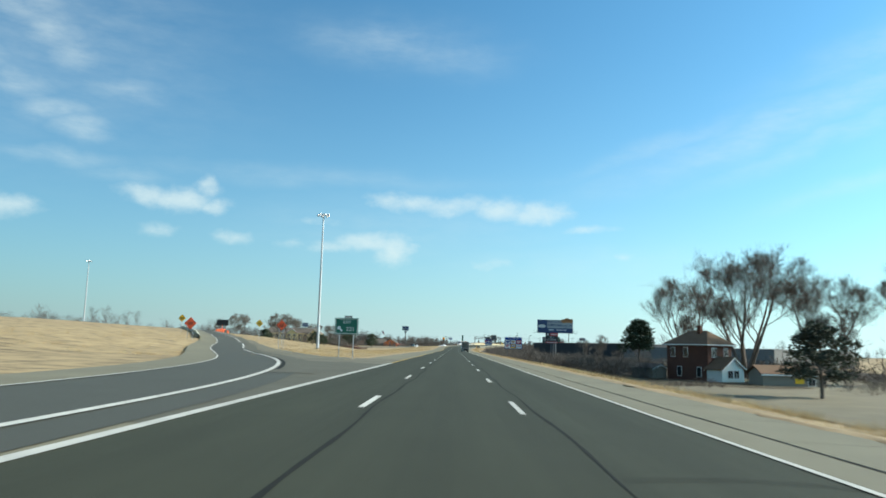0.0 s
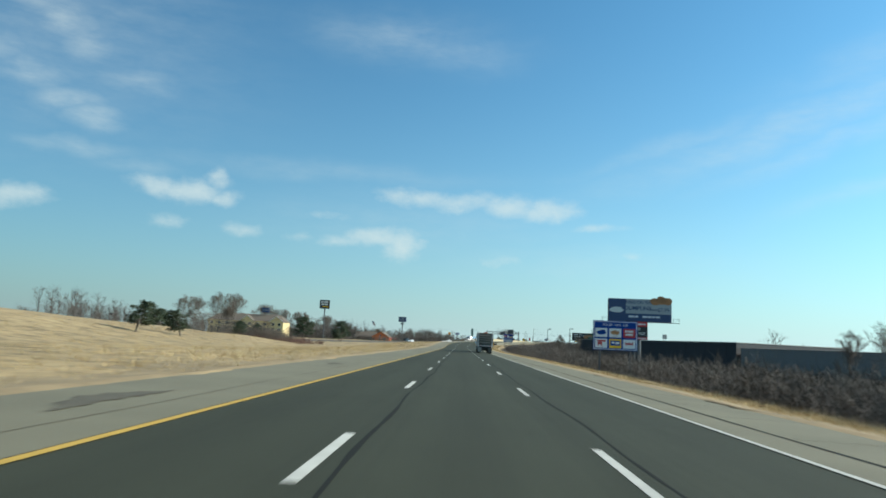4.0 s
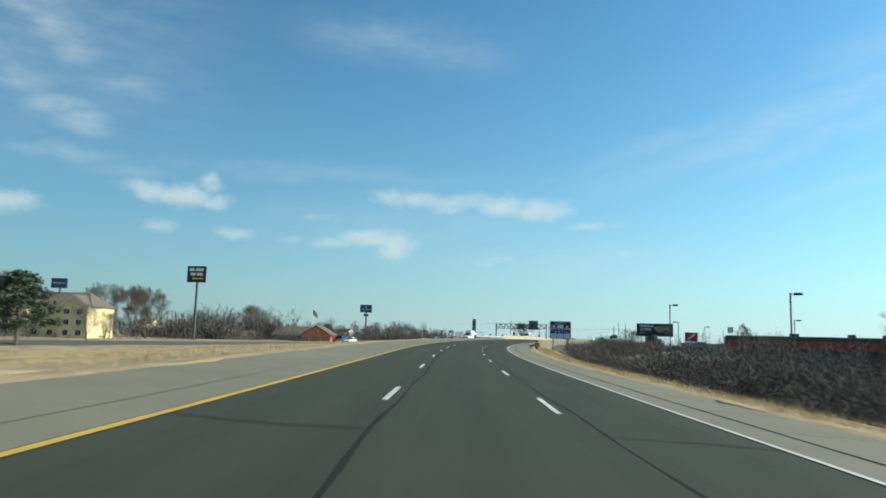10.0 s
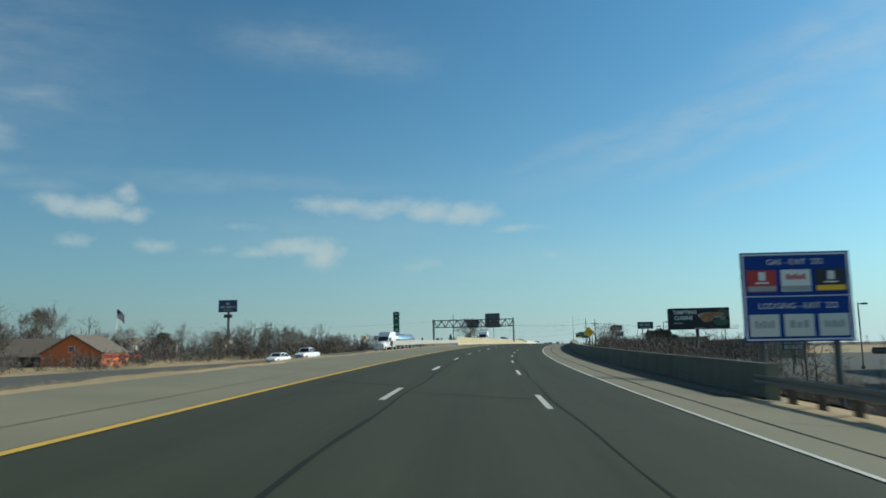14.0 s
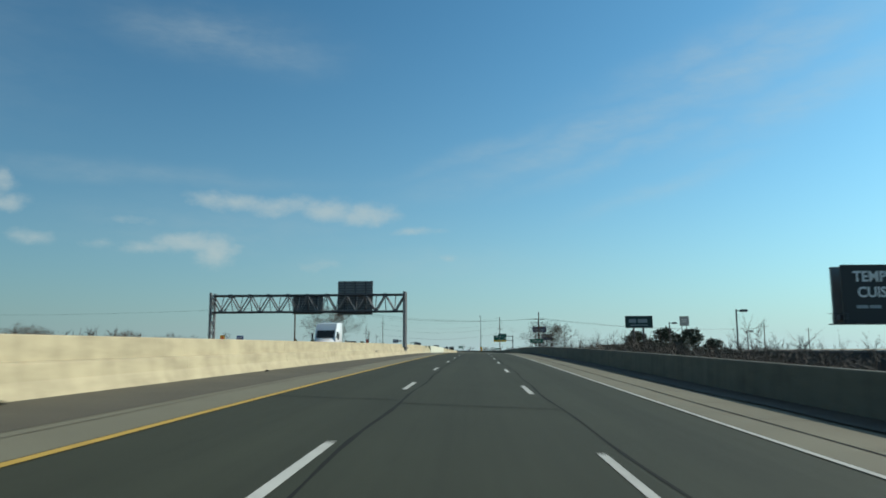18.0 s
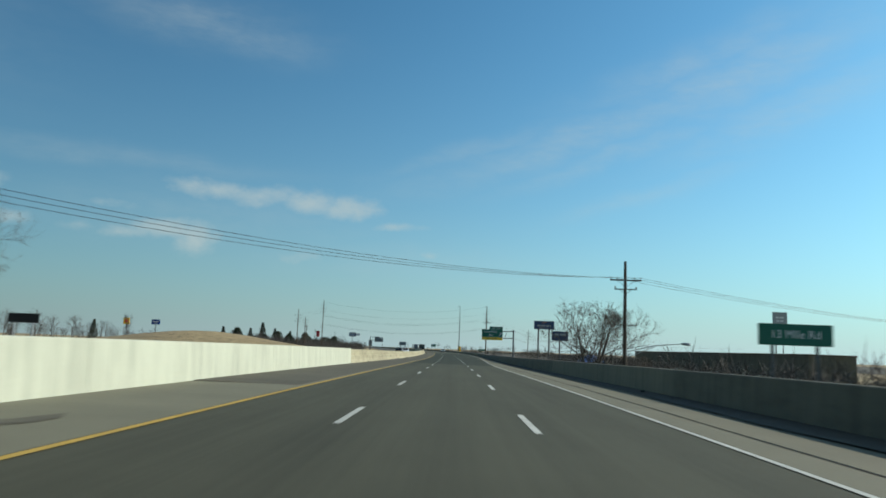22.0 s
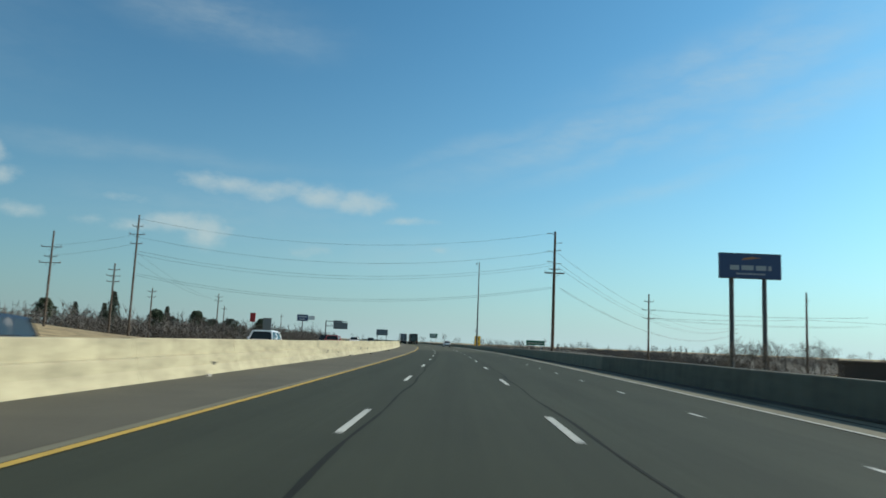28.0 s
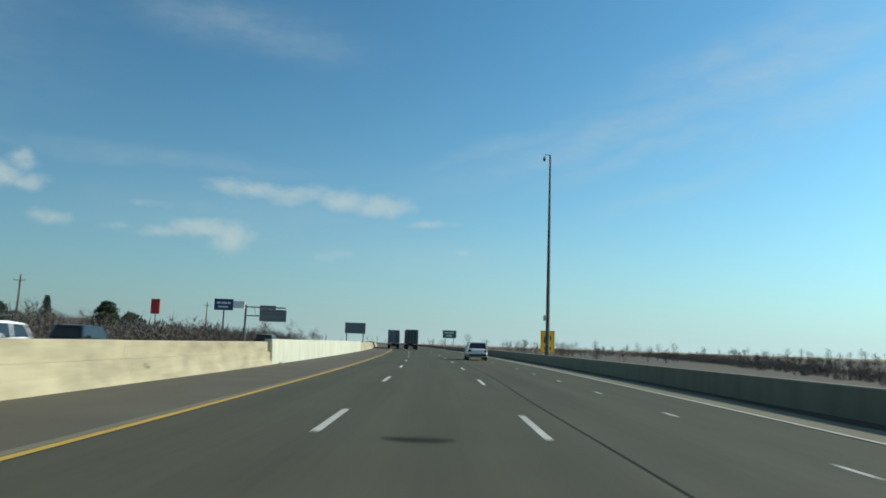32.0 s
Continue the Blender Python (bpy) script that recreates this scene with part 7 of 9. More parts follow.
put(service_sign("blue service sign with coloured plates in two rows on steel posts", [("FOOD - EXIT  232", 0.48)], 5.05, 3.34, 3.28,
                 [[(M_SIGN_WHITE, M_SIGN_BLUE, "oval"), (M_SIGN_WHITE, M_FOOD_A, "loaf"), (M_SIGN_RED, M_SIGN_WHITE, "twin")],
                  [(M_SIGN_WHITE, M_SIGN_RED, "beast"), (M_SIGN_YELLOW, M_SIGN_BLUE, "block"), (M_SIGN_WHITE, M_SIGN_RED, "word")]], (0.86, 2.08), 1.02), 217, 17.30)
put(service_sign("blue gas and lodging sign with six plates on steel posts", [("GAS - EXIT  232", 0.46), ("LODGING - EXIT  232", 2.42)], 4.75, 4.0, 3.3,
                 [[(M_SIGN_RED, M_SIGN_WHITE, "badge", M_GREY_FACE), (M_SIGN_WHITE, M_SIGN_RED, "word", M_GREY_FACE), (M_SIGN_BLACK, M_SIGN_WHITE, "badge", M_SIGN_YELLOW)],
                  [(M_PLATE, M_GREY_FACE, "word"), (M_PLATE, M_GREY_FACE, "few"), (M_PLATE, M_GREY_FACE, "word")]], (0.80, 2.78), 0.98), 507, 14.3, 0.0)


# ---- billboards ----


def billboard(label, w, h, z0, face, back=True, catwalk=True, pole_x=0.0):
    t = thing("billboard", label, "billboard")
    part("pole", Shape().tube([(pole_x, 0.8, -3.0), (pole_x, 0.8, z0 + h * 0.5)], 0.45, 16), M_STEEL_DARK, t, smooth=True)
    panel = part("panel", Shape().box(-w / 2, w / 2, -0.25, 0.0, z0, z0 + h, 0.04), face, t)
    part("panel_back", Shape().box(-w / 2, w / 2, 1.6, 1.85, z0, z0 + h, 0.04), M_SIGN_BACK, t)
    for i in range(7):
        x = -w / 2 + w * (i + 0.5) / 7
        part("frame_strut", Shape().box(x - 0.06, x + 0.06, 0.0, 1.6, z0 + 0.4, z0 + 0.52, 0.01).box(x - 0.06, x + 0.06, 0.0, 0.14, z0, z0 + h, 0.01), M_STEEL_DARK, t)
    part("beam", Shape().box(-w / 2, w / 2, 0.5, 1.1, z0 + 0.3, z0 + 0.8, 0.03), M_STEEL_DARK, t)
    if catwalk:
        cw = part("catwalk", Shape().box(-w / 2 - 1.6, w / 2 + 1.6, -1.3, -0.35, z0 - 0.14, z0 - 0.06, 0.01), M_STEEL_DARK, t)
        for x in (-w / 2 - 1.6, -w / 2 - 0.2, w / 2 + 0.2, w / 2 + 1.6):
            part("catwalk_post", Shape().tube([(x, -1.28, z0 - 0.1), (x, -1.28, z0 + 0.85)], 0.025, 5), M_STEEL_DARK, cw)
        for sg in (-1, 1):
            part("catwalk_rail", Shape().tube([(sg * (w / 2 + 0.2), -1.28, z0 + 0.85), (sg * (w / 2 + 1.6), -1.28, z0 + 0.85), (sg * (w / 2 + 1.6), -0.4, z0 + 0.85)], 0.025, 5).tube([(sg * (w / 2 + 0.2), -1.28, z0 + 0.4), (sg * (w / 2 + 1.6), -1.28, z0 + 0.4)], 0.02, 5), M_STEEL_DARK, cw)
    return t, panel


def blob(x, z, rx, rz, y, seed):
    rnd = random.Random(seed)
    return Shape().prism([(x + rx * math.cos(a) * rnd.uniform(0.85, 1.1), z + rz * math.sin(a) * rnd.uniform(0.85, 1.1)) for a in [i * 2 * math.pi / 14 for i in range(14)]], y - 0.02, y)


t, p = billboard("pale blue food billboard with golden cut-outs along its top", 14.6, 5.4, 11.1, M_GREY_FACE)
part("printed_stripe", Shape().box(-7.25, 7.25, -0.27, -0.25, 11.15, 13.0, 0.005), M_SIGN_NAVY, p)
part("printed_picture", Shape().box(-7.25, -3.3, -0.262, -0.25, 13.0, 16.45, 0.004), M_SIGN_NAVY, p, "dark printed picture")
part("printed_dish", blob(-5.4, 13.8, 1.6, 0.75, -0.266, 2), M_PLATE, p, "pale printed dish")
bars(p, M_SIGN_WHITE, [(-2.6, -0.4, 12.3, 0.42), (0.6, 4.6, 12.3, 0.42)], -0.275, 6)
lettering("BRING ON THE", 0.98, M_SIGN_NAVY, p, -0.5, -0.255, 15.65, bold=0.02)
lettering("DUMPLINS", 1.32, M_SIGN_NAVY, p, -0.5, -0.255, 14.25, bold=0.03)
lettering("$7.99", 1.2, M_SIGN_NAVY, p, 5.4, -0.255, 14.0)
bars(p, M_SIGN_NAVY, [(2.6, 4.0, 14.0, 0.3)], -0.255, 9)
for x, z, r in ((3.5, 16.0, 1.0), (4.9, 16.3, 1.15), (6.3, 16.1, 1.05)):
    part("cutout", blob(x, z, r * 1.15, r * 0.85, -0.28, int(x * 3)), M_FOOD_A, p, "golden brown cut-out")
put(t, 308, 41.7, -2.7, -6)
t, p = sign_panel("business_sign", "black storage sign with red bands on twin dark poles", "sign", 5.0, 4.2, 6.8, M_SIGN_BLACK, (-0.06, 0.12), 0.2, M_STEEL_DARK, thick=0.4)
part("red_plate", Shape().box(-0.7, 2.4, -0.42, -0.4, 9.75, 10.85, 0.01), M_SIGN_RED, p)
part("lock_mark", Shape().box(-1.9, -1.25, -0.42, -0.4, 9.85, 10.35, 0.02).tube([(-1.8, -0.41, 10.35), (-1.78, -0.41, 10.7), (-1.37, -0.41, 10.7), (-1.35, -0.41, 10.35)], 0.06, 6), M_SIGN_WHITE, p)
part("red_band", Shape().box(-2.45, 2.45, -0.42, -0.4, 6.85, 7.4, 0.01), M_SIGN_RED, p)
lettering("SELF", 0.85, M_SIGN_WHITE, p, 0, -0.405, 9.15)
lettering("STORAGE", 0.85, M_SIGN_WHITE, p, 0, -0.405, 8.2)
bars(p, M_SIGN_WHITE, [(-0.4, 2.1, 10.3, 0.3), (-2.1, 2.1, 7.12, 0.22)], -0.42, 8)
put(t, 302, 39.5, -2.7)
t, p = billboard("dark billboard with large letters and pictured food", 15.2, 5.4, 9.2, M_SIGN_BLACK, pole_x=-0.4)
lettering("TEMPTING", 1.35, M_SIGN_WHITE, p, -3.5, -0.26, 13.45, squeeze=0.95, bold=0.035)
part("pictured_dish", blob(2.6, 12.6, 3.4, 0.8, -0.256, 12), M_GREY_FACE, p)
part("pictured_greens", blob(6.0, 13.0, 1.6, 1.3, -0.254, 14), M_FOOD_B, p)
lettering("CUISINE", 1.35, M_SIGN_WHITE, p, -3.9, -0.26, 12.0, squeeze=0.95, bold=0.035)
bars(p, M_GREY_FACE, [(-6.4, -4.0, 10.7, 0.3)], -0.255, 2)
part("pictured_plate", blob(2.0, 12.0, 1.9, 1.25, -0.26, 5), M_FOOD_A, p)
part("pictured_leaves", blob(5.4, 10.9, 2.0, 1.0, -0.258, 6), M_FOOD_B, p)
part("pictured_bread", blob(4.4, 12.9, 2.2, 0.6, -0.262, 8), M_FOOD_A, p)
part("pictured_bowl", blob(5.9, 11.9, 0.7, 0.6, -0.264, 9), M_STONE, p)
part("owner_plate", Shape().box(-1.2, 1.2, -0.3, -0.25, 9.15, 9.5, 0.02), M_GREY_FACE, p)
put(t, 675, 41.5, -2.0, 2)
t, p = sign_panel("store_sign", "dark red and white stacked store sign on a pole", "sign", 4.6, 6.6, 3.2, M_SIGN_BLACK, (0.0,), 0.3, M_STEEL_DARK, thick=0.5)
part("logo_panel", Shape().prism([(-2.1, 6.9), (2.1, 6.9), (2.1, 9.5), (-2.1, 9.5)], -0.53, -0.5), M_SIGN_RED, p)
part("logo_mark", Shape().prism([(-1.5, 7.3), (-1.0, 7.1), (1.5, 9.0), (1.0, 9.3)], -0.545, -0.53), M_SIGN_WHITE, p)
for k, z in enumerate((3.4, 4.5, 5.7)):
    part("tenant_panel", Shape().box(-2.1, 2.1, -0.53, -0.5, z, z + 0.9, 0.01), M_SIGN_WHITE if k == 2 else M_GREY_FACE, p)
put(t, 640, 55, -1.5)


# ---- pole signs of businesses ----


def pole_sign(name, label, w, h, z0, face, poles=(0.0,), r=0.25, rows_=(), ink=None, pole_mat=None, thick=0.6, top=None, plate=True):
    t, p = sign_panel(name, label, "sign", w, h, z0, face, poles, r, pole_mat or M_STEEL_DARK, thick=thick, boxposts=False, drop=3.0, post_name="pole")
    for e in (1,):
        for q in ((-w / 2, w / 2, z0 + h - 0.08, z0 + h), (-w / 2, w / 2, z0, z0 + 0.08)):
            part("frame", Shape().box(q[0] - 0.02, q[1] + 0.02, -thick - 0.04, 0.02, q[2], q[3], 0.01), M_STEEL_DARK, p)
    bars(p, ink or M_SIGN_WHITE, rows_, -thick - 0.002, 3)
    return t, p


t, p = pole_sign("pole_sign", "black restaurant sign with white writing on a tall pole", 5.9, 5.0, 18.0, M_SIGN_BLACK, (0.0,), 0.38)
for x0, x1, z, h in ((-2.3, 2.2, 21.9, 0.9), (-1.9, 2.0, 20.5, 0.9)):
    bars(p, M_SIGN_WHITE, [(x0, x1, z, h)], -0.602, 21)
bars(p, M_SIGN_YELLOW, [(-1.2, 2.3, 19.2, 0.45)], -0.602, 22)
put(t, 546, -98, 0.3, 6)
t, p = pole_sign("pole_sign", "navy hotel sign on a tall blue-grey pole", 5.6, 3.6, 15.0, M_SIGN_NAVY, (0.0,), 0.36, [(-2.2, 2.2, 16.5, 0.7), (-1.4, 1.4, 15.6, 0.25)], M_GREY_FACE)
part("roundel", blob(0, 17.5, 0.7, 0.45, -0.605, 3), M_GREY_FACE, p)
part("lower_sign", Shape().box(-1.2, 1.2, -0.5, 0.5, 13.3, 14.3, 0.05), M_STEEL_DARK, t)
put(t, 703, -104.5, 0.0, 8, 1.11)
t, p = pole_sign("pole_sign", "small dark sign box over the hotel trees", 4.2, 2.6, 14.0, M_SIGN_NAVY, (0.0,), 0.25, [(-1.6, 1.6, 15.3, 0.5)], M_GREY_FACE)
put(t, 516, -119.5, -0.3, 10)
t, p = pole_sign("pole_sign", "dark green store sign with pale writing on two posts", 5.8, 2.6, 10.5, M_SIGN_DARKGREEN, (-0.18, 0.18), 0.2, [(-2.2, 2.2, 12.0, 0.8), (-1.9, 1.9, 11.1, 0.22)], M_GREY_FACE)
put(t, 768, 35.3, -1.0)
t, p = pole_sign("pole_sign", "navy motel sign with pale writing on two tall posts", 8.0, 3.3, 14.7 - 2.5, M_SIGN_NAVY, (-0.27, 0.27), 0.3, [(-2.7, 2.7, 16.1 - 2.5, 0.62), (-1.9, 1.9, 15.3 - 2.5, 0.2)], M_GREY_FACE)
part("swoosh", Shape().prism([(-1.2, 14.6), (1.4, 14.9), (0.2, 15.05), (-0.9, 14.85)], -0.63, -0.6), M_FOOD_A, p)
put(t, 1031, 38.8, 2.5)
t, p = pole_sign("pole_sign", "navy roadside restaurant sign on one post", 5.4, 3.1, 9.4, M_SIGN_NAVY, (0.0,), 0.24, [(-2.0, 2.0, 11.4, 0.8)], M_GREY_FACE)
put(t, 985, 37.3, 0.3)
t, p = sign_panel("guide_sign", "dark sign back on two posts beyond the barrier", "road sign", 2.3, 0.68, 2.6, M_SIGN_BLACK, (-0.3, 0.3), 0.05, M_GALV, None, thick=0.03)
put(t, 788, -30.9, 3.9)
t, p = pole_sign("pole_sign", "pale grey square sign on two thin posts", 4.2, 4.4, 15.8, M_GREY_FACE, (-0.25, 0.25), 0.14, [(-1.4, 1.4, 18.6, 0.5), (-1.2, 1.2, 17.6, 0.4)], M_SIGN_WHITE)
put(t, 958, 99, 0.0)
t, p = pole_sign("pole_sign", "yellow and red fuel station sign on a pole", 3.6, 4.2, 13.2, M_SIGN_YELLOW, (0.0,), 0.25)
part("emblem", blob(0, 15.4, 1.2, 1.3, -0.61, 4), M_SIGN_ORANGE, p)
put(t, 1218, -187, 0.0)
t, p = pole_sign("pole_sign", "blue discount sign on a pole", 5.6, 3.4, 14.6, M_SIGN_BLUE, (0.0,), 0.25, [(-2.0, 2.0, 16.6, 0.8), (-1.5, 1.5, 15.5, 0.4)], M_SIGN_WHITE)
put(t, 1270, -182, 0.0)
t, p = pole_sign("pole_sign", "navy and white double sign on a pole", 4.6, 2.8, 9.0, M_SIGN_NAVY, (0.0,), 0.2, [(-1.7, 1.7, 10.8, 0.5), (-1.3, 1.3, 9.8, 0.4)], M_SIGN_WHITE)
part("side_panel", Shape().box(2.4, 5.2, -0.5, 0.0, 9.6, 11.4, 0.04), M_SIGN_WHITE, t)
put(t, 1262, -47, 2.5)
t, p = pole_sign("pole_sign", "dark red banner sign on a pole", 2.4, 4.2, 8.2, M_SIGN_RED, (0.0,), 0.15)
put(t, 1290, -72, 2.5)
t, p = sign_panel("guide_sign", "tall narrow dark green sign seen beyond the barrier", "road sign", 1.5, 5.1, 6.55, M_SIGN_GREEN, (0.0,), 0.12, M_GALV)
bars(p, M_GREY_FACE, [(-0.45, 0.45, 11.1, 0.42), (-0.35, 0.45, 10.1, 0.42), (-0.45, 0.4, 8.6, 0.5), (-0.3, 0.4, 7.4, 0.6)], -0.06, 4)
put(t, 644, -31.5, 0.5)
t, p = sign_panel("guide_sign", "dark square sign back on a post", "road sign", 1.6, 2.6, 3.0, M_SIGN_BACK, (0.0,), 0.15, M_STEEL_DARK)
put(t, 1075, -33, 2.5)

# ---- road signs, later stretch ----
t, p = diamond_sign("yellow diamond bridge ice warning sign on three posts", 1.28, 3.55, M_SIGN_YELLOW, M_SIGN_BLACK, [("BRIDGES", 0.19, 0.205), ("ICE BEFORE", -0.02, 0.205), ("ROAD", -0.235, 0.205)], (-0.42, 0.05, 0.42), True, M_POSTWOOD)
put(t, 599, 12.3, 2.0)
t, p = sign_panel("guide_sign", "small green guide sign with white writing behind the parapet", "road sign", 2.7, 0.78, 2.35, M_SIGN_GREEN, (-0.3, 0.3), 0.05, M_STEEL_DARK, None, thick=0.03)
lettering("13 Mile Rd", 0.42, M_SIGN_WHITE, p, 0, -0.036, 2.74)
put(t, 762, 12.6, 4.0)
t, p = sign_panel("guide_sign", "green guide sign with white writing on two posts", "road sign", 3.6, 0.9, 2.05, M_SIGN_GREEN, (-0.34, 0.34), 0.06, M_GALV, None, thick=0.03)
bars(p, M_GREY_FACE, [(-1.55, 1.55, 2.44, 0.2)], -0.03, 6)
put(t, 1082, 18.6, 3.0)
t, p = sign_panel("speed_sign", "yellow curve sign with a black looping arrow on two posts", "road sign", 1.9, 3.0, 0.6, M_SIGN_YELLOW, (-0.3, 0.3), 0.06, M_GALV, M_SIGN_BLACK, thick=0.03)
arc = [(math.cos(a) * 0.42, -0.04, 2.55 + math.sin(a) * 0.42) for a in [math.radians(d) for d in range(-40, 221, 20)]]
part("arrow", Shape().tube(arc, 0.09, 6).prism([(-0.62, 2.35), (-0.05, 2.2), (-0.42, 1.9)], -0.06, -0.03), M_SIGN_BLACK, p)
bars(p, M_SIGN_BLACK, [(-0.45, 0.45, 1.25, 0.42)], -0.03, 6)
put(t, 1171, 16.7, 3.6)
t, p = sign_panel("guide_sign", "green guide sign far ahead beside the road", "road sign", 3.4, 1.9, 3.0, M_SIGN_GREEN, (-0.3, 0.3), 0.08, M_GALV, M_SIGN_WHITE)
bars(p, M_SIGN_WHITE, [(-1.2, 1.2, 4.3, 0.32), (-0.9, 0.9, 3.6, 0.32)], -0.06, 6)
put(t, 1255, 9.6, 3.4)
t, p = sign_panel("guide_sign", "pale sign back on two posts behind the barrier", "road sign", 4.6, 2.4, 3.0, M_SIGN_BACK, (-0.4, 0.4), 0.1, M_STEEL_DARK)
put(t, 1240, -13.0, 3.6)


def cantilever(label, side, reach, post_h, panels):
    """A roadside post with two arms that carry sign panels; side -1: arms reach left. panels: (x0, x1, z0, z1, material)."""
    t = thing("cantilever_sign", label, "road sign")
    part("post", Shape().tube([(0, 0, -3.0), (0, 0, post_h)], [0.24, 0.20], 14), M_STEEL_DARK, t, smooth=True)
    for z in (post_h - 0.4, post_h - 2.2):
        part("arm", Shape().tube([(0, 0, z), (side * reach, 0, z)], 0.12, 10), M_STEEL_DARK, t, smooth=True)
    for i in range(3):
        x = side * reach * (0.2 + 0.3 * i)
        part("arm_brace", Shape().tube([(x, 0, post_h - 0.4), (x + side * 0.6, 0, post_h - 2.2)], 0.05, 6), M_STEEL_DARK, t)
    made = []
    for x0, x1, z0, z1, m_ in panels:
        made.append(part("panel", Shape().box(x0, x1, -0.32, -0.26, z0, z1, 0.012), m_, t))
        for k in range(2):
            xx = x0 + (x1 - x0) * (0.25 + 0.5 * k)
            part("bracket", Shape().box(xx - 0.06, xx + 0.06, -0.26, 0.0, z0 + 0.1, z1 - 0.1, 0.01), M_GALV, t)
    return t, made


t, ps = cantilever("green overhead exit sign with a yellow strip on a cantilever post", -1, 8.4, 7.75, [(-8.35, -2.9, 5.72, 7.72, M_SIGN_GREEN), (-6.35, -2.9, 7.74, 8.5, M_SIGN_GREEN), (-8.35, -2.9, 4.98, 5.70, M_SIGN_YELLOW)])
lettering("Little Mack", 0.78, M_SIGN_WHITE, ps[0], -6.0, -0.325, 7.12)
lettering("Ave", 0.78, M_SIGN_WHITE, ps[0], -6.0, -0.325, 6.25)
part("arrow", Shape().prism([(-3.95, 6.0), (-3.45, 6.75), (-3.62, 6.87), (-3.2, 7.05), (-3.16, 6.6), (-3.3, 6.66), (-3.8, 5.9)], -0.33, -0.32), M_SIGN_WHITE, ps[0])
lettering("EXIT 232", 0.55, M_SIGN_WHITE, ps[1], -4.62, -0.325, 8.12)
lettering("EXIT 25 MPH", 0.52, M_SIGN_BLACK, ps[2], -5.6, -0.325, 5.34)
put(t, 931, 16.6, 3.4)
t, ps = cantilever("overhead sign seen from behind on a cantilever post", 1, 8.2, 8.2, [(2.9, 8.4, 4.9, 7.4, M_SIGN_BACK), (2.9, 6.2, 7.42, 8.2, M_SIGN_BACK)])
for z in (5.4, 6.4, 7.0):
    part("stiffener", Shape().box(2.9, 8.4, -0.36, -0.32, z, z + 0.06, 0.01), M_STEEL_DARK, ps[0])
put(t, 1228, -35.2, 3.4)

# ---- overhead truss across the far carriageway ----
g = thing("sign_gantry", "grey steel truss gantry with sign panels seen from behind", "gantry")
W, ZT, ZB, D = 24.6, 7.55, 5.45, 1.25


def bar(name, a, b_, r, m_=M_STEEL_DARK):
    part(name, Shape().tube([a, b_], r, 8), m_, g, smooth=True)


for y in (0, D):
    for z in (ZT, ZB):
        bar("chord", (-W / 2, y, z), (W / 2, y, z), 0.11)
n_ = 20
for i in range(n_):
    x0, x1 = -W / 2 + W * i / n_, -W / 2 + W * (i + 1) / n_
    for y in (0, D):
        bar("diagonal", (x0, y, ZB if i % 2 else ZT), (x1, y, ZT if i % 2 else ZB), 0.085, M_GANTRY)
    bar("cross_tie", (x0, 0, ZT), (x1, D, ZT), 0.05, M_GANTRY)
    bar("cross_tie", (x0, 0, ZB), (x1, D, ZB), 0.05, M_GANTRY)
    bar("lattice", (x0, 0 if i % 2 else D, ZB), (x0, D if i % 2 else 0, ZT), 0.055, M_GANTRY)
    part("gusset", Shape().box(x0 - 0.22, x0 + 0.22, -0.03, 0.03, (ZB if i % 2 else ZT) - 0.16, (ZB if i % 2 else ZT) + 0.16, 0.01), M_STEEL_DARK, g)
for x in (-W / 2, W / 2):
    for y in (-0.1, D + 0.1):
        bar("leg", (x, y, -3.0), (x, y, ZT + 0.35), 0.19, M_GANTRY)
    for y in (-0.1, D + 0.1):
        part("base_plate", Shape().box(x - 0.34, x + 0.34, y - 0.34, y + 0.34, 0.86, 0.92, 0.01).box(x - 0.26, x + 0.26, y - 0.26, y + 0.26, 0.92, 1.0, 0.02), M_GANTRY, g)
    for k in range(5):
        bar("leg_brace", (x, -0.1, 1.0 + 1.25 * k), (x, D + 0.1, 2.25 + 1.25 * k), 0.06, M_GANTRY)
        bar("leg_brace", (x, D + 0.1, 1.0 + 1.25 * k), (x, -0.1, 2.25 + 1.25 * k), 0.06, M_GANTRY)
        bar("leg_tie", (x, -0.1, 1.0 + 1.25 * k), (x, D + 0.1, 1.0 + 1.25 * k), 0.05, M_GANTRY)
for x0, x1, z0, z1 in ((-2.2, 1.7, 5.2, 7.7), (3.6, 8.1, 5.1, 9.4)):
    p = part("sign_panel", Shape().box(x0, x1, D + 0.22, D + 0.28, z0, z1, 0.012), M_SIGN_BACK, g)
    z = z0 + 0.15
    while z < z1:
        part("stiffener", Shape().box(x0 + 0.02, x1 - 0.02, D + 0.16, D + 0.22, z, z + 0.07, 0.01), M_STEEL_DARK, p)
        z += 0.32
    for k in (0.2, 0.5, 0.8):
        part("hanger", Shape().box(x0 + (x1 - x0) * k - 0.05, x0 + (x1 - x0) * k + 0.05, D + 0.08, D + 0.16, z0, z1, 0.01), M_STEEL_DARK, p)
put(g, 697, -21.1, 4.3)

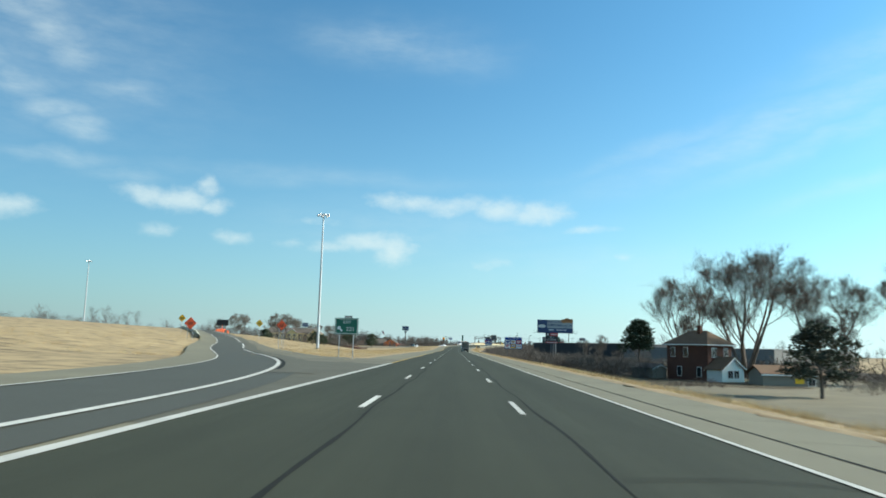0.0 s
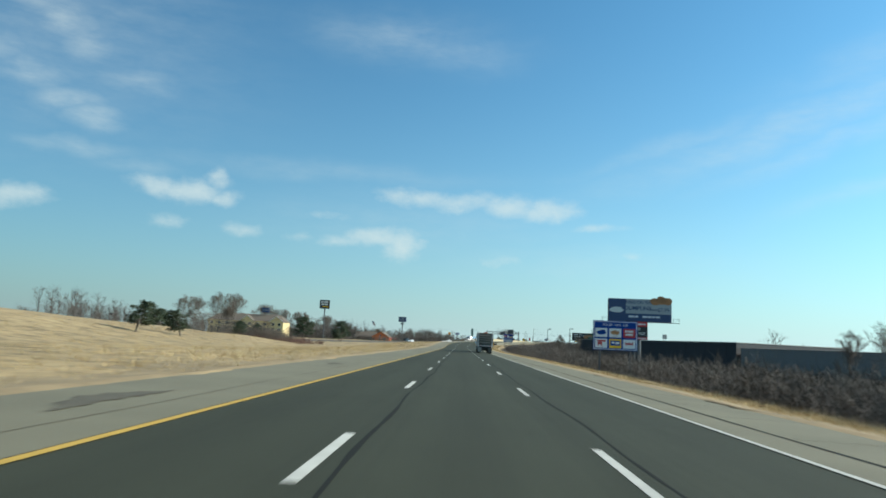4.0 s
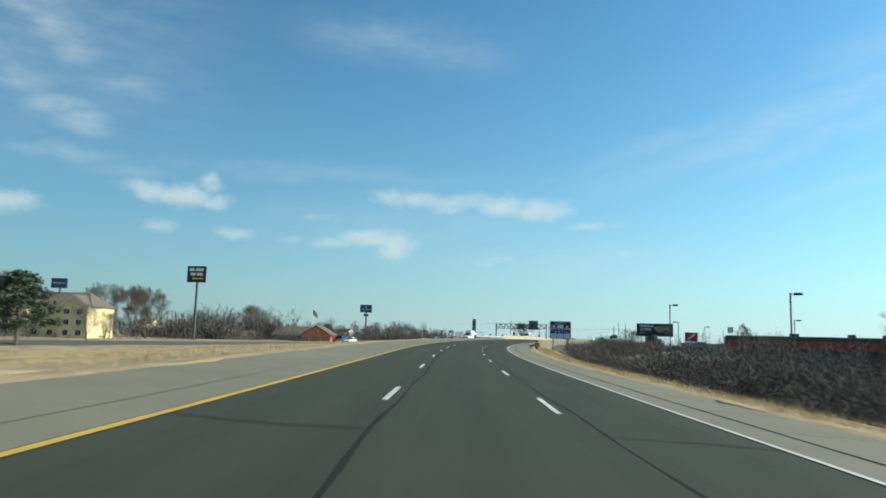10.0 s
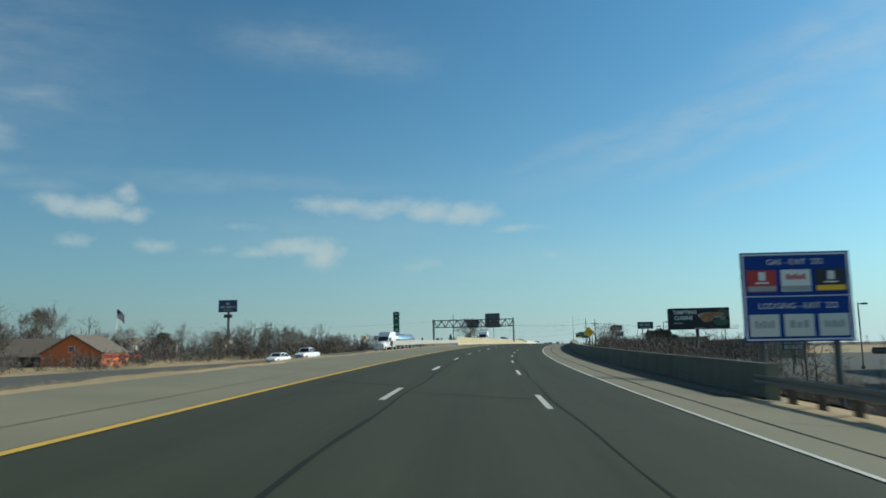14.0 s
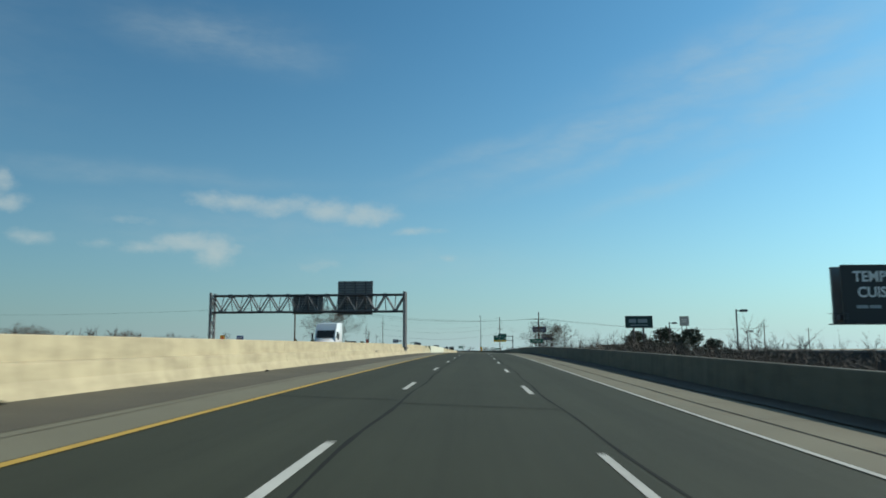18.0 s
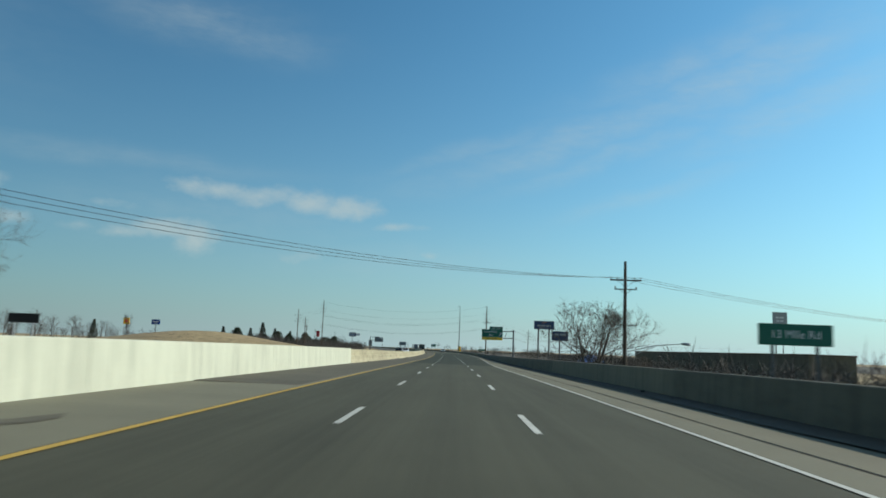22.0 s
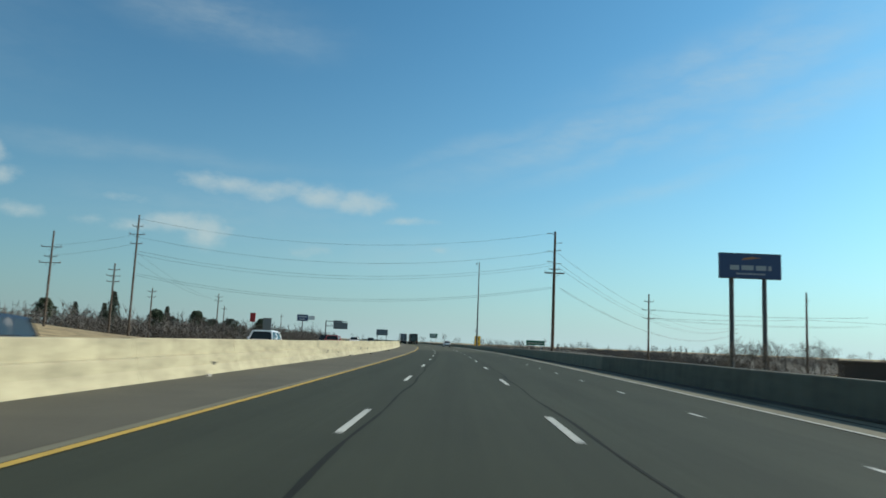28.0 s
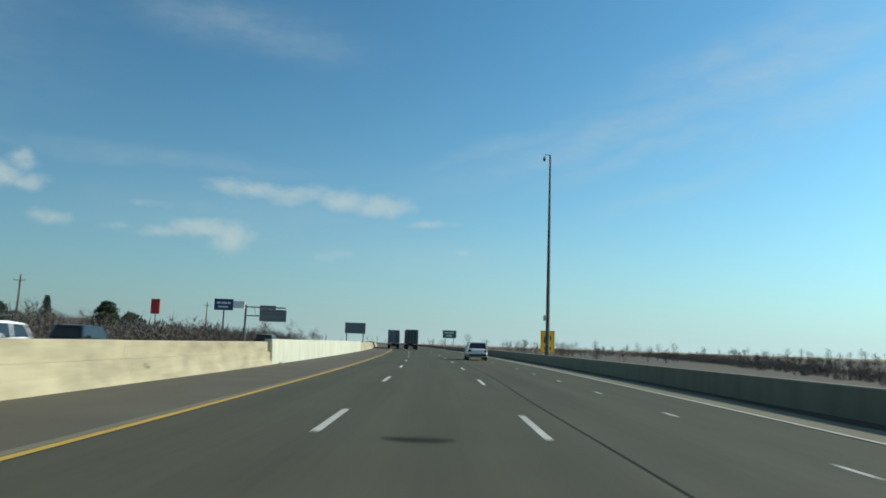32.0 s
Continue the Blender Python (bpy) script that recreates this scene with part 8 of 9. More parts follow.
# ---- lamps, poles and cables ----
for s_, u_, top, tn in ((437, 42.0, 9.5, 0), (479, 34.2, 10.0, 0), (754, 38.3, 10.2, 0), (709, 36.0, 10.3, 0), (560, 46, 9.6, 180), (610, 58, 9.8, 0), (640, 75, 9.8, 0), (530, 70, 9.6, 0), (800, 70, 9.6, 0), (985, 41.1, 8.2, 0)):
    z = ground_z(s_, u_)
    put(lot_lamp("dark square parking lot lamp on a pole", top - z), s_, u_, z, tn)
t = utility_pole("timber utility pole with crossarms and a street lamp arm", 15.2, [(13.3, 1.55, 2, 0.07), (12.4, 1.1, 1, 0.05), (8.9, 1.15, 1, 0.05)], 0.05, 0.19)
part("transformer_bracket", Shape().tube([(0.1, -0.2, 7.6), (0.6, -0.2, 7.9), (0.1, -0.2, 8.2)], 0.03, 5), M_STEEL_DARK, t)
arm = part("lamp_arm", Shape().tube([(0.15, 0, 6.3), (3.0, 0, 7.0), (5.6, 0, 7.25)], [0.05, 0.045, 0.035], 8).tube([(0.15, 0, 5.7), (3.0, 0, 6.9)], 0.03, 6), M_GALV, t)
part("lamp_head", Shape().tube([(5.5, 0, 7.25), (5.8, 0, 7.27), (6.3, 0, 7.22), (6.45, 0, 7.18)], [0.05, 0.14, 0.16, 0.06], 10), M_GALV, arm)
put(t, 808, 17.0, -0.2)
put(utility_pole("slender dark timber utility pole beyond the barrier", 14.2, [(12.3, 0.9, 1, 0.05)], 0.0, 0.16), 758, -37.8, 2.0)
for k, du in enumerate((-1.4, 0.2, 1.4)):
    x, y, _ = road(808, 17.0 + du)
    a = (x, y - 0.3, 13.35)
    x, y, _ = road(758, -37.8 + du * 0.5)
    wire("overhead_cable", a, (x, y, 14.2 + 0.25 * k), 1.9)
    x, y, _ = road(846, 92 + du)
    wire("overhead_cable", a, (x, y, 11.5), 1.4)
x, y, _ = road(758, -37.8)
x2, y2, _ = road(745, -150)
wire("overhead_cable", (x, y, 14.3), (x2, y2, 14), 1.8)
t = utility_pole("tall timber transmission pole with brackets and crossarms", 22.2, [(14.9, 1.75, 2, 0.10), (15.6, 1.0, 0, 0.06)], 0.1, 0.26)
for z, sg in ((21.8, -1), (20.2, 1), (18.7, -1), (18.9, 1), (16.6, 1), (16.9, -1)):
    b_ = part("bracket", Shape().tube([(0, -0.1, z - 0.25), (sg * 0.35, -0.15, z - 0.05), (sg * 0.75, -0.15, z)], 0.045, 6), M_STEEL_DARK, t)
    part("insulator", Shape().tube([(sg * 0.75, -0.15, z), (sg * 1.0, -0.15, z + 0.05), (sg * 1.3, -0.15, z + 0.02)], [0.05, 0.07, 0.04], 8), M_CERAMIC, b_)
put(t, 1062, 18.4, 2.6)
for (z1, z2, du) in ((24.6, 24.0, 0), (21.3, 20.9, -0.5), (19.3, 18.4, 0), (18.8, 17.9, -0.4), (15.2, 14.6, 0.0), (14.95, 14.2, 0.1)):
    a, b_ = flat(1062, 18.4 + du, z1), flat(1062, -53.6 + du, z2)
    wire("overhead_cable", a, b_, 3.3, 0.018)
    if z1 < 20 or z1 == 21.3:
        wire("overhead_cable", (a[0] + 1.2, a[1], z1 - 0.2), flat(1180, 105.8 + du, 11.6 + (z1 - 15) * 0.35), 5.2, 0.018)
for s_, u_, top, arms in ((1062, -53.6, 24.6, [(22.6, 0.9, 1), (21.2, 1.3, 1), (19.6, 1.0, 1)]), (1052, -62.9, 20.0, [(17.4, 1.6, 1), (15.9, 1.0, 1), (14.9, 1.7, 1)]), (1078, -63.4, 17.4, [(16.2, 1.1, 1), (15.0, 1.3, 1), (13.9, 1.2, 1)]), (1110, -66.6, 14.7, [(13.9, 1.1, 1), (12.6, 1.0, 1)]), (1160, -62.8, 16.6, [(15.6, 1.1, 1), (14.4, 1.2, 1)]), (1300, -60, 15.0, [(14.0, 1.0, 1)]), (1205, -70, 14.5, [(13.5, 1.0, 1)]),
                          (1076, 39.3, 15.6, [(14.2, 0.9, 1), (12.6, 1.3, 1), (11.0, 1.1, 1)]), (1050, 56.1, 14.9, [(13.6, 0.3, 0)]), (846, 92, 13.0, [(12.0, 1.2, 1)]), (1180, 105.8, 14.4, [(13.2, 1.2, 1), (11.8, 1.2, 1)]), (900, 130, 13.0, [(12.0, 1.2, 1)])):
    z = ground_z(s_, u_)
    put(utility_pole("dark timber utility pole with short crossarms", top - z, [(a_ - z, h_, n_, 0.05) for a_, h_, n_ in arms], 0.08, 0.17), s_, u_, z)
for z in (12.7, 12.6, 11.1, 10.9):
    wire("overhead_cable", flat(1076, 40.2, z), flat(1066, 76, z - 0.4), 0.6, 0.014)
wire("overhead_cable", flat(1076, 39.3, 11.1), flat(1050, 56.1, 10.6), 0.3)
wire("overhead_cable", flat(1050, 56.1, 10.6), flat(1010, 110, 9.5), 0.6)
for z in (21.3, 19.7):
    wire("overhead_cable", flat(1062, -53.6, z), flat(1052, -62.9, z - 3.6), 0.3)
    wire("overhead_cable", flat(1062, -53.6, z - 3), flat(1160, -62.8, 14.6), 1.2)
t = thing("camera_mast", "very tall slim grey camera mast with a hook arm", "mast")
part("pole", Shape().tube([(0, 0, -2.5), (0, 0, 10), (0, 0, 27.3)], [0.30, 0.23, 0.12], 14), M_STEEL_DARK, t, smooth=True)
part("hook_arm", Shape().tube([(0, 0, 27.2), (-0.3, 0, 27.35), (-0.75, 0, 27.3), (-0.8, 0, 27.0)], 0.05, 8), M_STEEL_DARK, t)
part("dome", Shape().tube([(-0.8, 0, 27.0), (-0.8, 0, 26.85), (-0.8, 0, 26.55), (-0.8, 0, 26.42)], [0.08, 0.17, 0.17, 0.08], 12), M_STEEL_DARK, t, smooth=True)
part("cabinet", Shape().box(-0.55, -0.2, -0.25, 0.25, 5.1, 5.8, 0.03), M_GALV, t)
put(t, 1168, 16.1, 3.3)

# ---- buildings ----


def window(parent, x, y, z, w, h, side="y", trim=M_TRIM, name="window", out=-1, bars_=True):
    """A framed window on a wall that looks towards -y (or along x)."""
    d = 0.06
    if side == "y":
        fr = part(name, Shape().box(x - w / 2 - 0.08, x + w / 2 + 0.08, y + out * d, y + 0.02, z - h / 2 - 0.08, z + h / 2 + 0.08, 0.015), trim, parent)
        part("pane", Shape().box(x - w / 2, x + w / 2, y + out * (d + 0.012), y + out * d, z - h / 2, z + h / 2), M_GLASS, fr)
        if bars_:
            part("glazing_bar", Shape().box(x - 0.025, x + 0.025, y + out * (d + 0.03), y + out * (d + 0.012), z - h / 2, z + h / 2), trim, fr)
    else:
        a, b_ = sorted((x + out * d, x))
        fr = part(name, Shape().box(a, b_, y - w / 2 - 0.08, y + w / 2 + 0.08, z - h / 2 - 0.08, z + h / 2 + 0.08, 0.015), trim, parent)
        a, b_ = sorted((x + out * (d + 0.012), x + out * d))
        part("pane", Shape().box(a, b_, y - w / 2, y + w / 2, z - h / 2, z + h / 2), M_GLASS, fr)
    return fr


def gable_house(name, label, w, d, eave, ridge, wall, roof, along="y", wins=(), trim=M_TRIM, over=0.35, drop=0.6):
    """A house with a pitched roof; its ridge runs along y or x."""
    t = thing(name, label, "house")
    hw, hd = w / 2, d / 2
    if along == "y":
        part("wall", Shape().prism([(-hw, -drop), (hw, -drop), (hw, eave), (0, ridge - 0.1), (-hw, eave)], -hd, hd), wall, t)
        for sg in (-1, 1):
            k = (ridge - eave) / hw
            part("roof", Shape().prism([(sg * (hw + over), eave - over * k), (sg * (hw + over), eave - over * k + 0.16), (0, ridge + 0.16), (0, ridge)], -hd - over, hd + over), roof, t)
        for y in (-hd - over, hd + over - 0.05):
            for sg in (-1, 1):
                k = (ridge - eave) / hw
                part("barge_board", Shape().prism([(sg * (hw + over), eave - over * k - 0.16), (sg * (hw + over), eave - over * k + 0.02), (0, ridge + 0.02), (0, ridge - 0.2)], y - 0.03, y + 0.03), trim, t)
    else:
        part("wall", Shape().prism([(-hd, -drop), (hd, -drop), (hd, eave), (0, ridge - 0.1), (-hd, eave)], -hw, hw, "x"), wall, t)
        for sg in (-1, 1):
            k = (ridge - eave) / hd
            part("roof", Shape().prism([(sg * (hd + over), eave - over * k), (sg * (hd + over), eave - over * k + 0.16), (0, ridge + 0.16), (0, ridge)], -hw - over, hw + over, "x"), roof, t)
        part("fascia", Shape().box(-hw - over, hw + over, -hd - over - 0.03, -hd - over + 0.03, eave - over * (ridge - eave) / hd - 0.14, eave - over * (ridge - eave) / hd + 0.06, 0.01), trim, t)
    for x, z, ww, hh in wins:
        window(t, x, -hd, z, ww, hh)
    return t


# brick house with a hipped roof, and the white cottage before it
h = thing("brick_house", "two-storey dark brick house with a brown hipped roof", "house")
part("wall", Shape().box(-2.5, 2.5, -4.4, 4.4, -0.6, 6.5, 0.02), M_BRICK_DARK, h)
E_, R_ = 6.45, 8.65
part("roof", Shape().add([(-3.05, -4.95, E_), (3.05, -4.95, E_), (3.05, 4.95, E_), (-3.05, 4.95, E_), (0, -1.9, R_), (0, 1.9, R_)], [(0, 1, 4), (1, 2, 5, 4), (2, 3, 5), (3, 0, 4, 5), (3, 2, 1, 0)]), M_ROOF, h)
part("fascia", Shape().box(-3.09, 3.09, -4.99, 4.99, E_ - 0.18, E_ - 0.01, 0.02), M_TRIM, h)
part("chimney", Shape().box(-0.75, -0.2, -1.2, -0.5, 7.6, 9.4, 0.03), M_BRICK_DARK, h)
for x, z in ((-1.2, 5.2), (1.3, 5.2)):
    window(h, x, -4.4, z, 0.8, 1.35)
for y, z in ((-2.6, 2.2), (0.2, 5.2), (3.0, 5.2), (1.6, 2.2)):
    window(h, -2.5, y, z, 0.85, 1.4, "x")
put(h, 119.45, 39.16, -3.6, 26.7)
h = gable_house("porch_house", "small white gabled front wing with paired windows", 4.5, 3.0, 2.85, 4.5, M_SIDING, M_ROOF, "y", [(-0.62, 2.0, 0.95, 1.1), (0.62, 2.0, 0.95, 1.1)])
put(h, 113.85, 41.35, -3.6, 26.7)
h = gable_house("shed", "low brown shed with a shallow roof and a yellow notice", 8.2, 5.0, 2.6, 3.6, M_TAN_WALL, M_ROOF, "x", [(2.6, 1.5, 0.9, 0.9)])
part("notice", Shape().box(0.3, 1.5, -2.6, -2.54, 1.3, 2.0, 0.01), M_SIGN_YELLOW, h, "yellow notice board")
put(h, 106.5, 47.0, -3.7)
h = gable_house("shed", "low tan lean-to shed beside the brick house", 3.0, 5.0, 2.6, 3.2, M_TAN_WALL, M_ROOF_GREY, "y")
put(h, 124.5, 32.6, -3.7, 26.7)


def hall(name, label, a, b_, depth, z0, z1, wall, roof, category="building", ribs=0, band=None, wins=0, sill=1.6):
    """A long flat-roofed building whose front runs from a to b_ (s, u pairs), seen from the road."""
    A, B = Vector(flat(*a)), Vector(flat(*b_))
    L = (B - A).length
    t = thing(name, label, category)
    part("wall", Shape().box(0, L, 0, depth, -1.0, z1 - z0, 0.03), wall, t)
    part("roof", Shape().box(-0.15, L + 0.15, -0.15, depth + 0.15, z1 - z0, z1 - z0 + 0.28, 0.04), roof, t)
    if ribs:
        k = int(L / ribs)
        me_ = Shape().box(-0.05, 0.05, -0.06, 0.0, 0, z1 - z0 - 0.05, 0.015).mesh("cladding_rib", wall)
        for i in range(k + 1):
            part("cladding_rib", me_, None, t, at=pose(i * L / k, 0, 0))
    if band is not None:
        part("band", Shape().box(0.2, L - 0.2, -0.12, 0.0, (z1 - z0) * 0.58, (z1 - z0) * 0.86, 0.02), band, t)
    for i in range(wins):
        window(t, L * (i + 0.5) / wins, 0, sill, L / wins * 0.55, 1.4)
    t.matrix_basis = pose(A.x, A.y, z0, 0, 0, math.degrees(math.atan2(B.y - A.y, B.x - A.x)))
    return t


hall("warehouse", "long dark blue metal-clad warehouse behind the brush", (411, 43.2), (340, 76), 45, -2.6, 4.9, M_WAREHOUSE, M_WAREHOUSE_GREY, ribs=4.0)
hall("warehouse", "pale grey flat warehouse wing", (339, 77), (262, 112), 40, -2.8, 3.3, M_WAREHOUSE_GREY, M_WAREHOUSE_GREY, ribs=6.0)
hall("store", "dark flat-roofed store with a dull red band with rooftop units", (566, 60), (558, 118), 40, -2.2, 5.9, M_DARK_WALL, M_ROOF_GREY, band=M_REDBAND)
t = hall("store", "long low dark grey store with a pale end wall", (832, 58), (692, 56), 15, -1.5, 4.35, M_WAREHOUSE, M_WAREHOUSE_GREY, ribs=7.0)
part("end_wall", Shape().box(140.38, 140.6, 0.1, 14.9, -1.0, 5.6, 0.02), M_TAN_WALL, t, "pale end wall")
hall("mall", "long low brown mall building with a flat roof", (986, 63), (873, 66), 9, -0.8, 6.9, M_MALL, M_ROOF_GREY, wins=9, sill=2.6)
hall("store", "low dark building behind the motel sign", (1052, 62), (1010, 70), 20, 1.5, 4.3, M_DARK_WALL, M_ROOF_GREY)
for s_, u_, w_ in ((562, 80, 2.2), (560, 95, 1.6), (560, 104, 1.4)):
    t = tagged(part("rooftop_unit", Shape().box(-w_ / 2, w_ / 2, -0.9, 0.9, 0, 1.0, 0.05).box(-w_ / 2 - 0.1, w_ / 2 + 0.1, -1, 1, 0.95, 1.05, 0.02), M_STEEL_DARK), "dark ventilation unit on the store roof", "rooftop unit")
    x, y, _ = road(s_ + 14, u_)
    t.matrix_basis = pose(x, y, 6.15, 0, 0, -8)
t = thing("fuel_canopy", "dark flat fuel station canopy on square posts", "canopy")
part("deck", Shape().box(0, 8.5, 0, 13, 4.1, 4.85, 0.05), M_DARK_WALL, t)
part("fascia_band", Shape().box(-0.06, 8.56, -0.06, 13.06, 4.3, 4.6, 0.02), M_STEEL_DARK, t)
for x in (1.2, 7.3):
    for y in (2.0, 11.0):
        part("post", Shape().box(x - 0.22, x + 0.22, y - 0.22, y + 0.22, -1.0, 4.12, 0.03), M_TAN_WALL, t)
x, y, _ = road(553, 43.5)
t.matrix_basis = pose(x, y, -2.3, 0, 0, heading(553))
t = thing("restaurant", "low restaurant with a bright blue hipped roof", "building")
part("wall", Shape().box(-3.6, 3.6, 0, 7, -1.5, 3.0, 0.03), M_TAN_WALL, t)
part("roof", Shape().add([(-4.2, -0.6, 2.95), (4.2, -0.6, 2.95), (4.2, 7.6, 2.95), (-4.2, 7.6, 2.95), (-0.6, 3.0, 5.6), (0.6, 3.0, 5.6), (0.6, 4.0, 5.6), (-0.6, 4.0, 5.6)], [(0, 1, 5, 4), (1, 2, 6, 5), (2, 3, 7, 6), (3, 0, 4, 7), (4, 5, 6, 7), (3, 2, 1, 0)]), M_BLUEROOF, t, "bright blue roof")
for x in (-2.0, 0.0, 2.0):
    window(t, x, 0, 1.5, 1.2, 1.4)
put(t, 1005, 52.7, -0.1)
lot = [("white", M_CARWHITE, "sedan"), ("silver", M_CARSILVER, "sedan"), ("black", M_CARDARK, "suv"), ("white", M_CARWHITE, "suv"), ("silver", M_CARSILVER, "suv")]
rnd = random.Random(31)
proto = {}
for k in range(15):
    nm, paint, st = lot[k % 5]
    s_, u_ = 574 + (k % 8) * 4.2 + rnd.uniform(-0.5, 0.5), (62, 78)[k // 8] + rnd.uniform(-1, 1)
    key = (nm, st)
    m_ = pose(*flat(s_, u_, ground_z(s_, u_)), 0, 0, heading(s_) + 90 + rnd.uniform(-3, 3))
    if key not in proto:
        proto[key] = car("parked_car", nm + " car parked in the store lot", paint, st, "parked cars")
        proto[key].matrix_basis = m_
    else:
        copy_thing(proto[key], m_)


def hotel(label, length, floors, wall, roof, bays, depth=14.0):
    """A long hotel with a pitched roof and projecting gabled bays."""
    t = thing("hotel", label, "hotel")
    eave = floors * 2.9 + 0.4
    ridge = eave + 4.2
    hl = length / 2
    part("wall", Shape().box(-hl, hl, 0, depth, -1.5, eave, 0.03), wall, t)
    part("roof", Shape().add([(-hl - 0.6, -0.6, eave), (hl + 0.6, -0.6, eave), (hl + 0.6, depth + 0.6, eave), (-hl - 0.6, depth + 0.6, eave), (-hl + 4, depth / 2, ridge), (hl - 4, depth / 2, ridge)], [(0, 1, 5, 4), (2, 3, 4, 5), (1, 2, 5), (3, 0, 4), (3, 2, 1, 0)]), roof, t)
    for bx in bays:
        bay = part("bay", Shape().prism([(bx - 4, -1.5), (bx + 4, -1.5), (bx + 4, eave), (bx, eave + 3.0), (bx - 4, eave)], -1.6, 0.1), wall, t)
        for sg in (-1, 1):
            part("bay_roof", Shape().prism([(bx + sg * 4.5, eave - 0.35), (bx + sg * 4.5, eave - 0.1), (bx, eave + 3.25), (bx, eave + 3.0)], -2.1, depth * 0.4), roof, bay)
            part("barge_board", Shape().prism([(bx + sg * 4.5, eave - 0.55), (bx + sg * 4.5, eave - 0.25), (bx, eave + 3.1), (bx, eave + 2.8)], -2.16, -2.08), M_TRIM, bay)
        for fl in range(floors):
            for dx in (-1.8, 1.8):
                window(bay, bx + dx, -1.6, 1.7 + fl * 2.9, 1.5, 1.4)
    n = int(length / 4.2)
    for i in range(n):
        x = -hl + (i + 0.5) * length / n
        if any(abs(x - bx) < 5 for bx in bays):
            continue
        for fl in range(floors):
            window(t, x, 0, 1.7 + fl * 2.9, 1.6, 1.4)
    return t


put(hotel("three-storey cream hotel with a grey-brown roof and gabled bays", 44, 3, M_STUCCO, M_ROOF_GREY, (1, 18)), 510, -127.5, 0.2, 8, 0.94)
put(hotel("pale cream hotel with white gables beyond the trees", 18, 3, M_SIDING, M_ROOF_GREY, (-4, 5)), 716, -140, 0.8, 8, 0.62)
h = gable_house("restaurant", "orange gabled roadside building with a brown roof", 11, 13, 3.2, 6.5, M_ORANGE_WALL, M_ROOF_GREY, "y", [(0, 3.9, 0.9, 0.9)], trim=M_ROOF)
part("wing", Shape().box(-15.5, -5.5, -2, 9, -0.6, 2.7, 0.03), M_DARK_WALL, h, "dark brown side wing")
part("wing_roof", Shape().prism([(-3, 2.6), (10, 2.6), (3.5, 6.2)], -18.0, -4.0, "x"), M_ROOF_GREY, h)
part("awning", Shape().prism([(-7.6, 2.2), (-6.4, 2.7), (-6.4, 2.5)], 5.4, 12.5, "x"), M_REDBAND, h, "red awning")
part("vent_stack", Shape().tube([(-12, 4, 4.5), (-12, 4, 5.8)], 0.3, 10), M_GALV, h)
put(h, 604, -82.8, 0.5, 12)
hall("store", "low flat dark-fronted store behind the sign", (590, -150), (575, -108), 18, 0.2, 4.2, M_DARK_WALL, M_BRICK_DARK, wins=8)
rnd = random.Random(12)
for k in range(9):
    s_, u_ = 640 + k * 24 + rnd.uniform(-8, 8), -150 - rnd.uniform(0, 60)
    put(gable_house("house", "white gabled house among bare trees", rnd.uniform(8, 11), 9, 4.8, 7.6, M_SIDING if k % 3 else M_STUCCO, M_ROOF_GREY, "y" if k % 2 else "x", [(-2, 1.6, 1.1, 1.4), (2, 1.6, 1.1, 1.4), (0, 4.2, 1.0, 1.2)]), s_, u_, None, rnd.uniform(-20, 20))
for s_, u_, tn in ((1190, -105, 10), (1215, -92, -15), (1250, -80, 0), (1150, -150, 20)):
    put(gable_house("house", "low brown house beneath dark evergreens", 14, 9, 3.0, 5.4, M_BRICK_DARK, M_ROOF_GREY, "x", [(-4, 1.5, 1.4, 1.2), (0, 1.5, 1.4, 1.2), (4, 1.5, 1.4, 1.2)]), s_, u_, None, tn)
t = thing("flagpole", "white flagpole with a drooping striped flag", "flagpole")
part("pole", Shape().tube([(0, 0, -0.5), (0, 0, 14.5)], [0.12, 0.06], 10), M_TRIM, t, smooth=True)
for k in range(7):
    z = 14.2 - k * 0.32
    part("flag_stripe", Shape().add([(0.08, 0, z), (1.2, 0.25, z - 0.9), (2.3, -0.1, z - 1.9), (2.3, -0.1, z - 2.2), (1.2, 0.25, z - 1.2), (0.08, 0, z - 0.31)], [(0, 1, 4, 5), (1, 2, 3, 4)]), M_FLAGRED if k % 2 == 0 else M_SIGN_WHITE, t)
part("flag_canton", Shape().add([(0.08, -0.02, 14.22), (0.9, 0.14, 13.58), (0.9, 0.14, 12.4), (0.08, -0.02, 13.0)], [(0, 1, 2, 3)]), M_FLAGBLUE, t)
put(t, 649, -108.5, 1.0, 0)

# ---- trees ----
kinds = {
    "vase": bare_tree(3, 20.0, "tall bare spreading tree with grey twigs", spread=0.5, rise=0.16, limbs=20, clear=0.3, reach=0.36, forks=5, kids=7, twigs=13, stout=0.6, girth=0.8),
    "round": bare_tree(8, 12.0, "bare rounded winter tree with fine twigs", spread=0.85, rise=0.10, limbs=14, clear=0.18, reach=0.44, kids=5, twigs=8, stout=1.35),
    "low": bare_tree(15, 10.0, "low wide bare tree with many stems", spread=0.85, rise=0.08, limbs=20, clear=0.1, reach=0.44, forks=4, kids=5, twigs=5, stout=1.4),
    "oak": bare_tree(27, 12.0, "big bare tree with stout leaning limbs", spread=0.8, rise=0.06, limbs=18, clear=0.14, reach=0.5, forks=3, kids=6, twigs=9, girth=1.9, stout=1.2),
    "slim": bare_tree(21, 14.0, "slim bare tree with upright limbs", spread=0.6, rise=0.2, limbs=13, clear=0.25, reach=0.28, stout=1.2),
}
heights = {"vase": 20.0, "round": 12.0, "low": 10.0, "slim": 14.0, "oak": 12.0}
used = set()


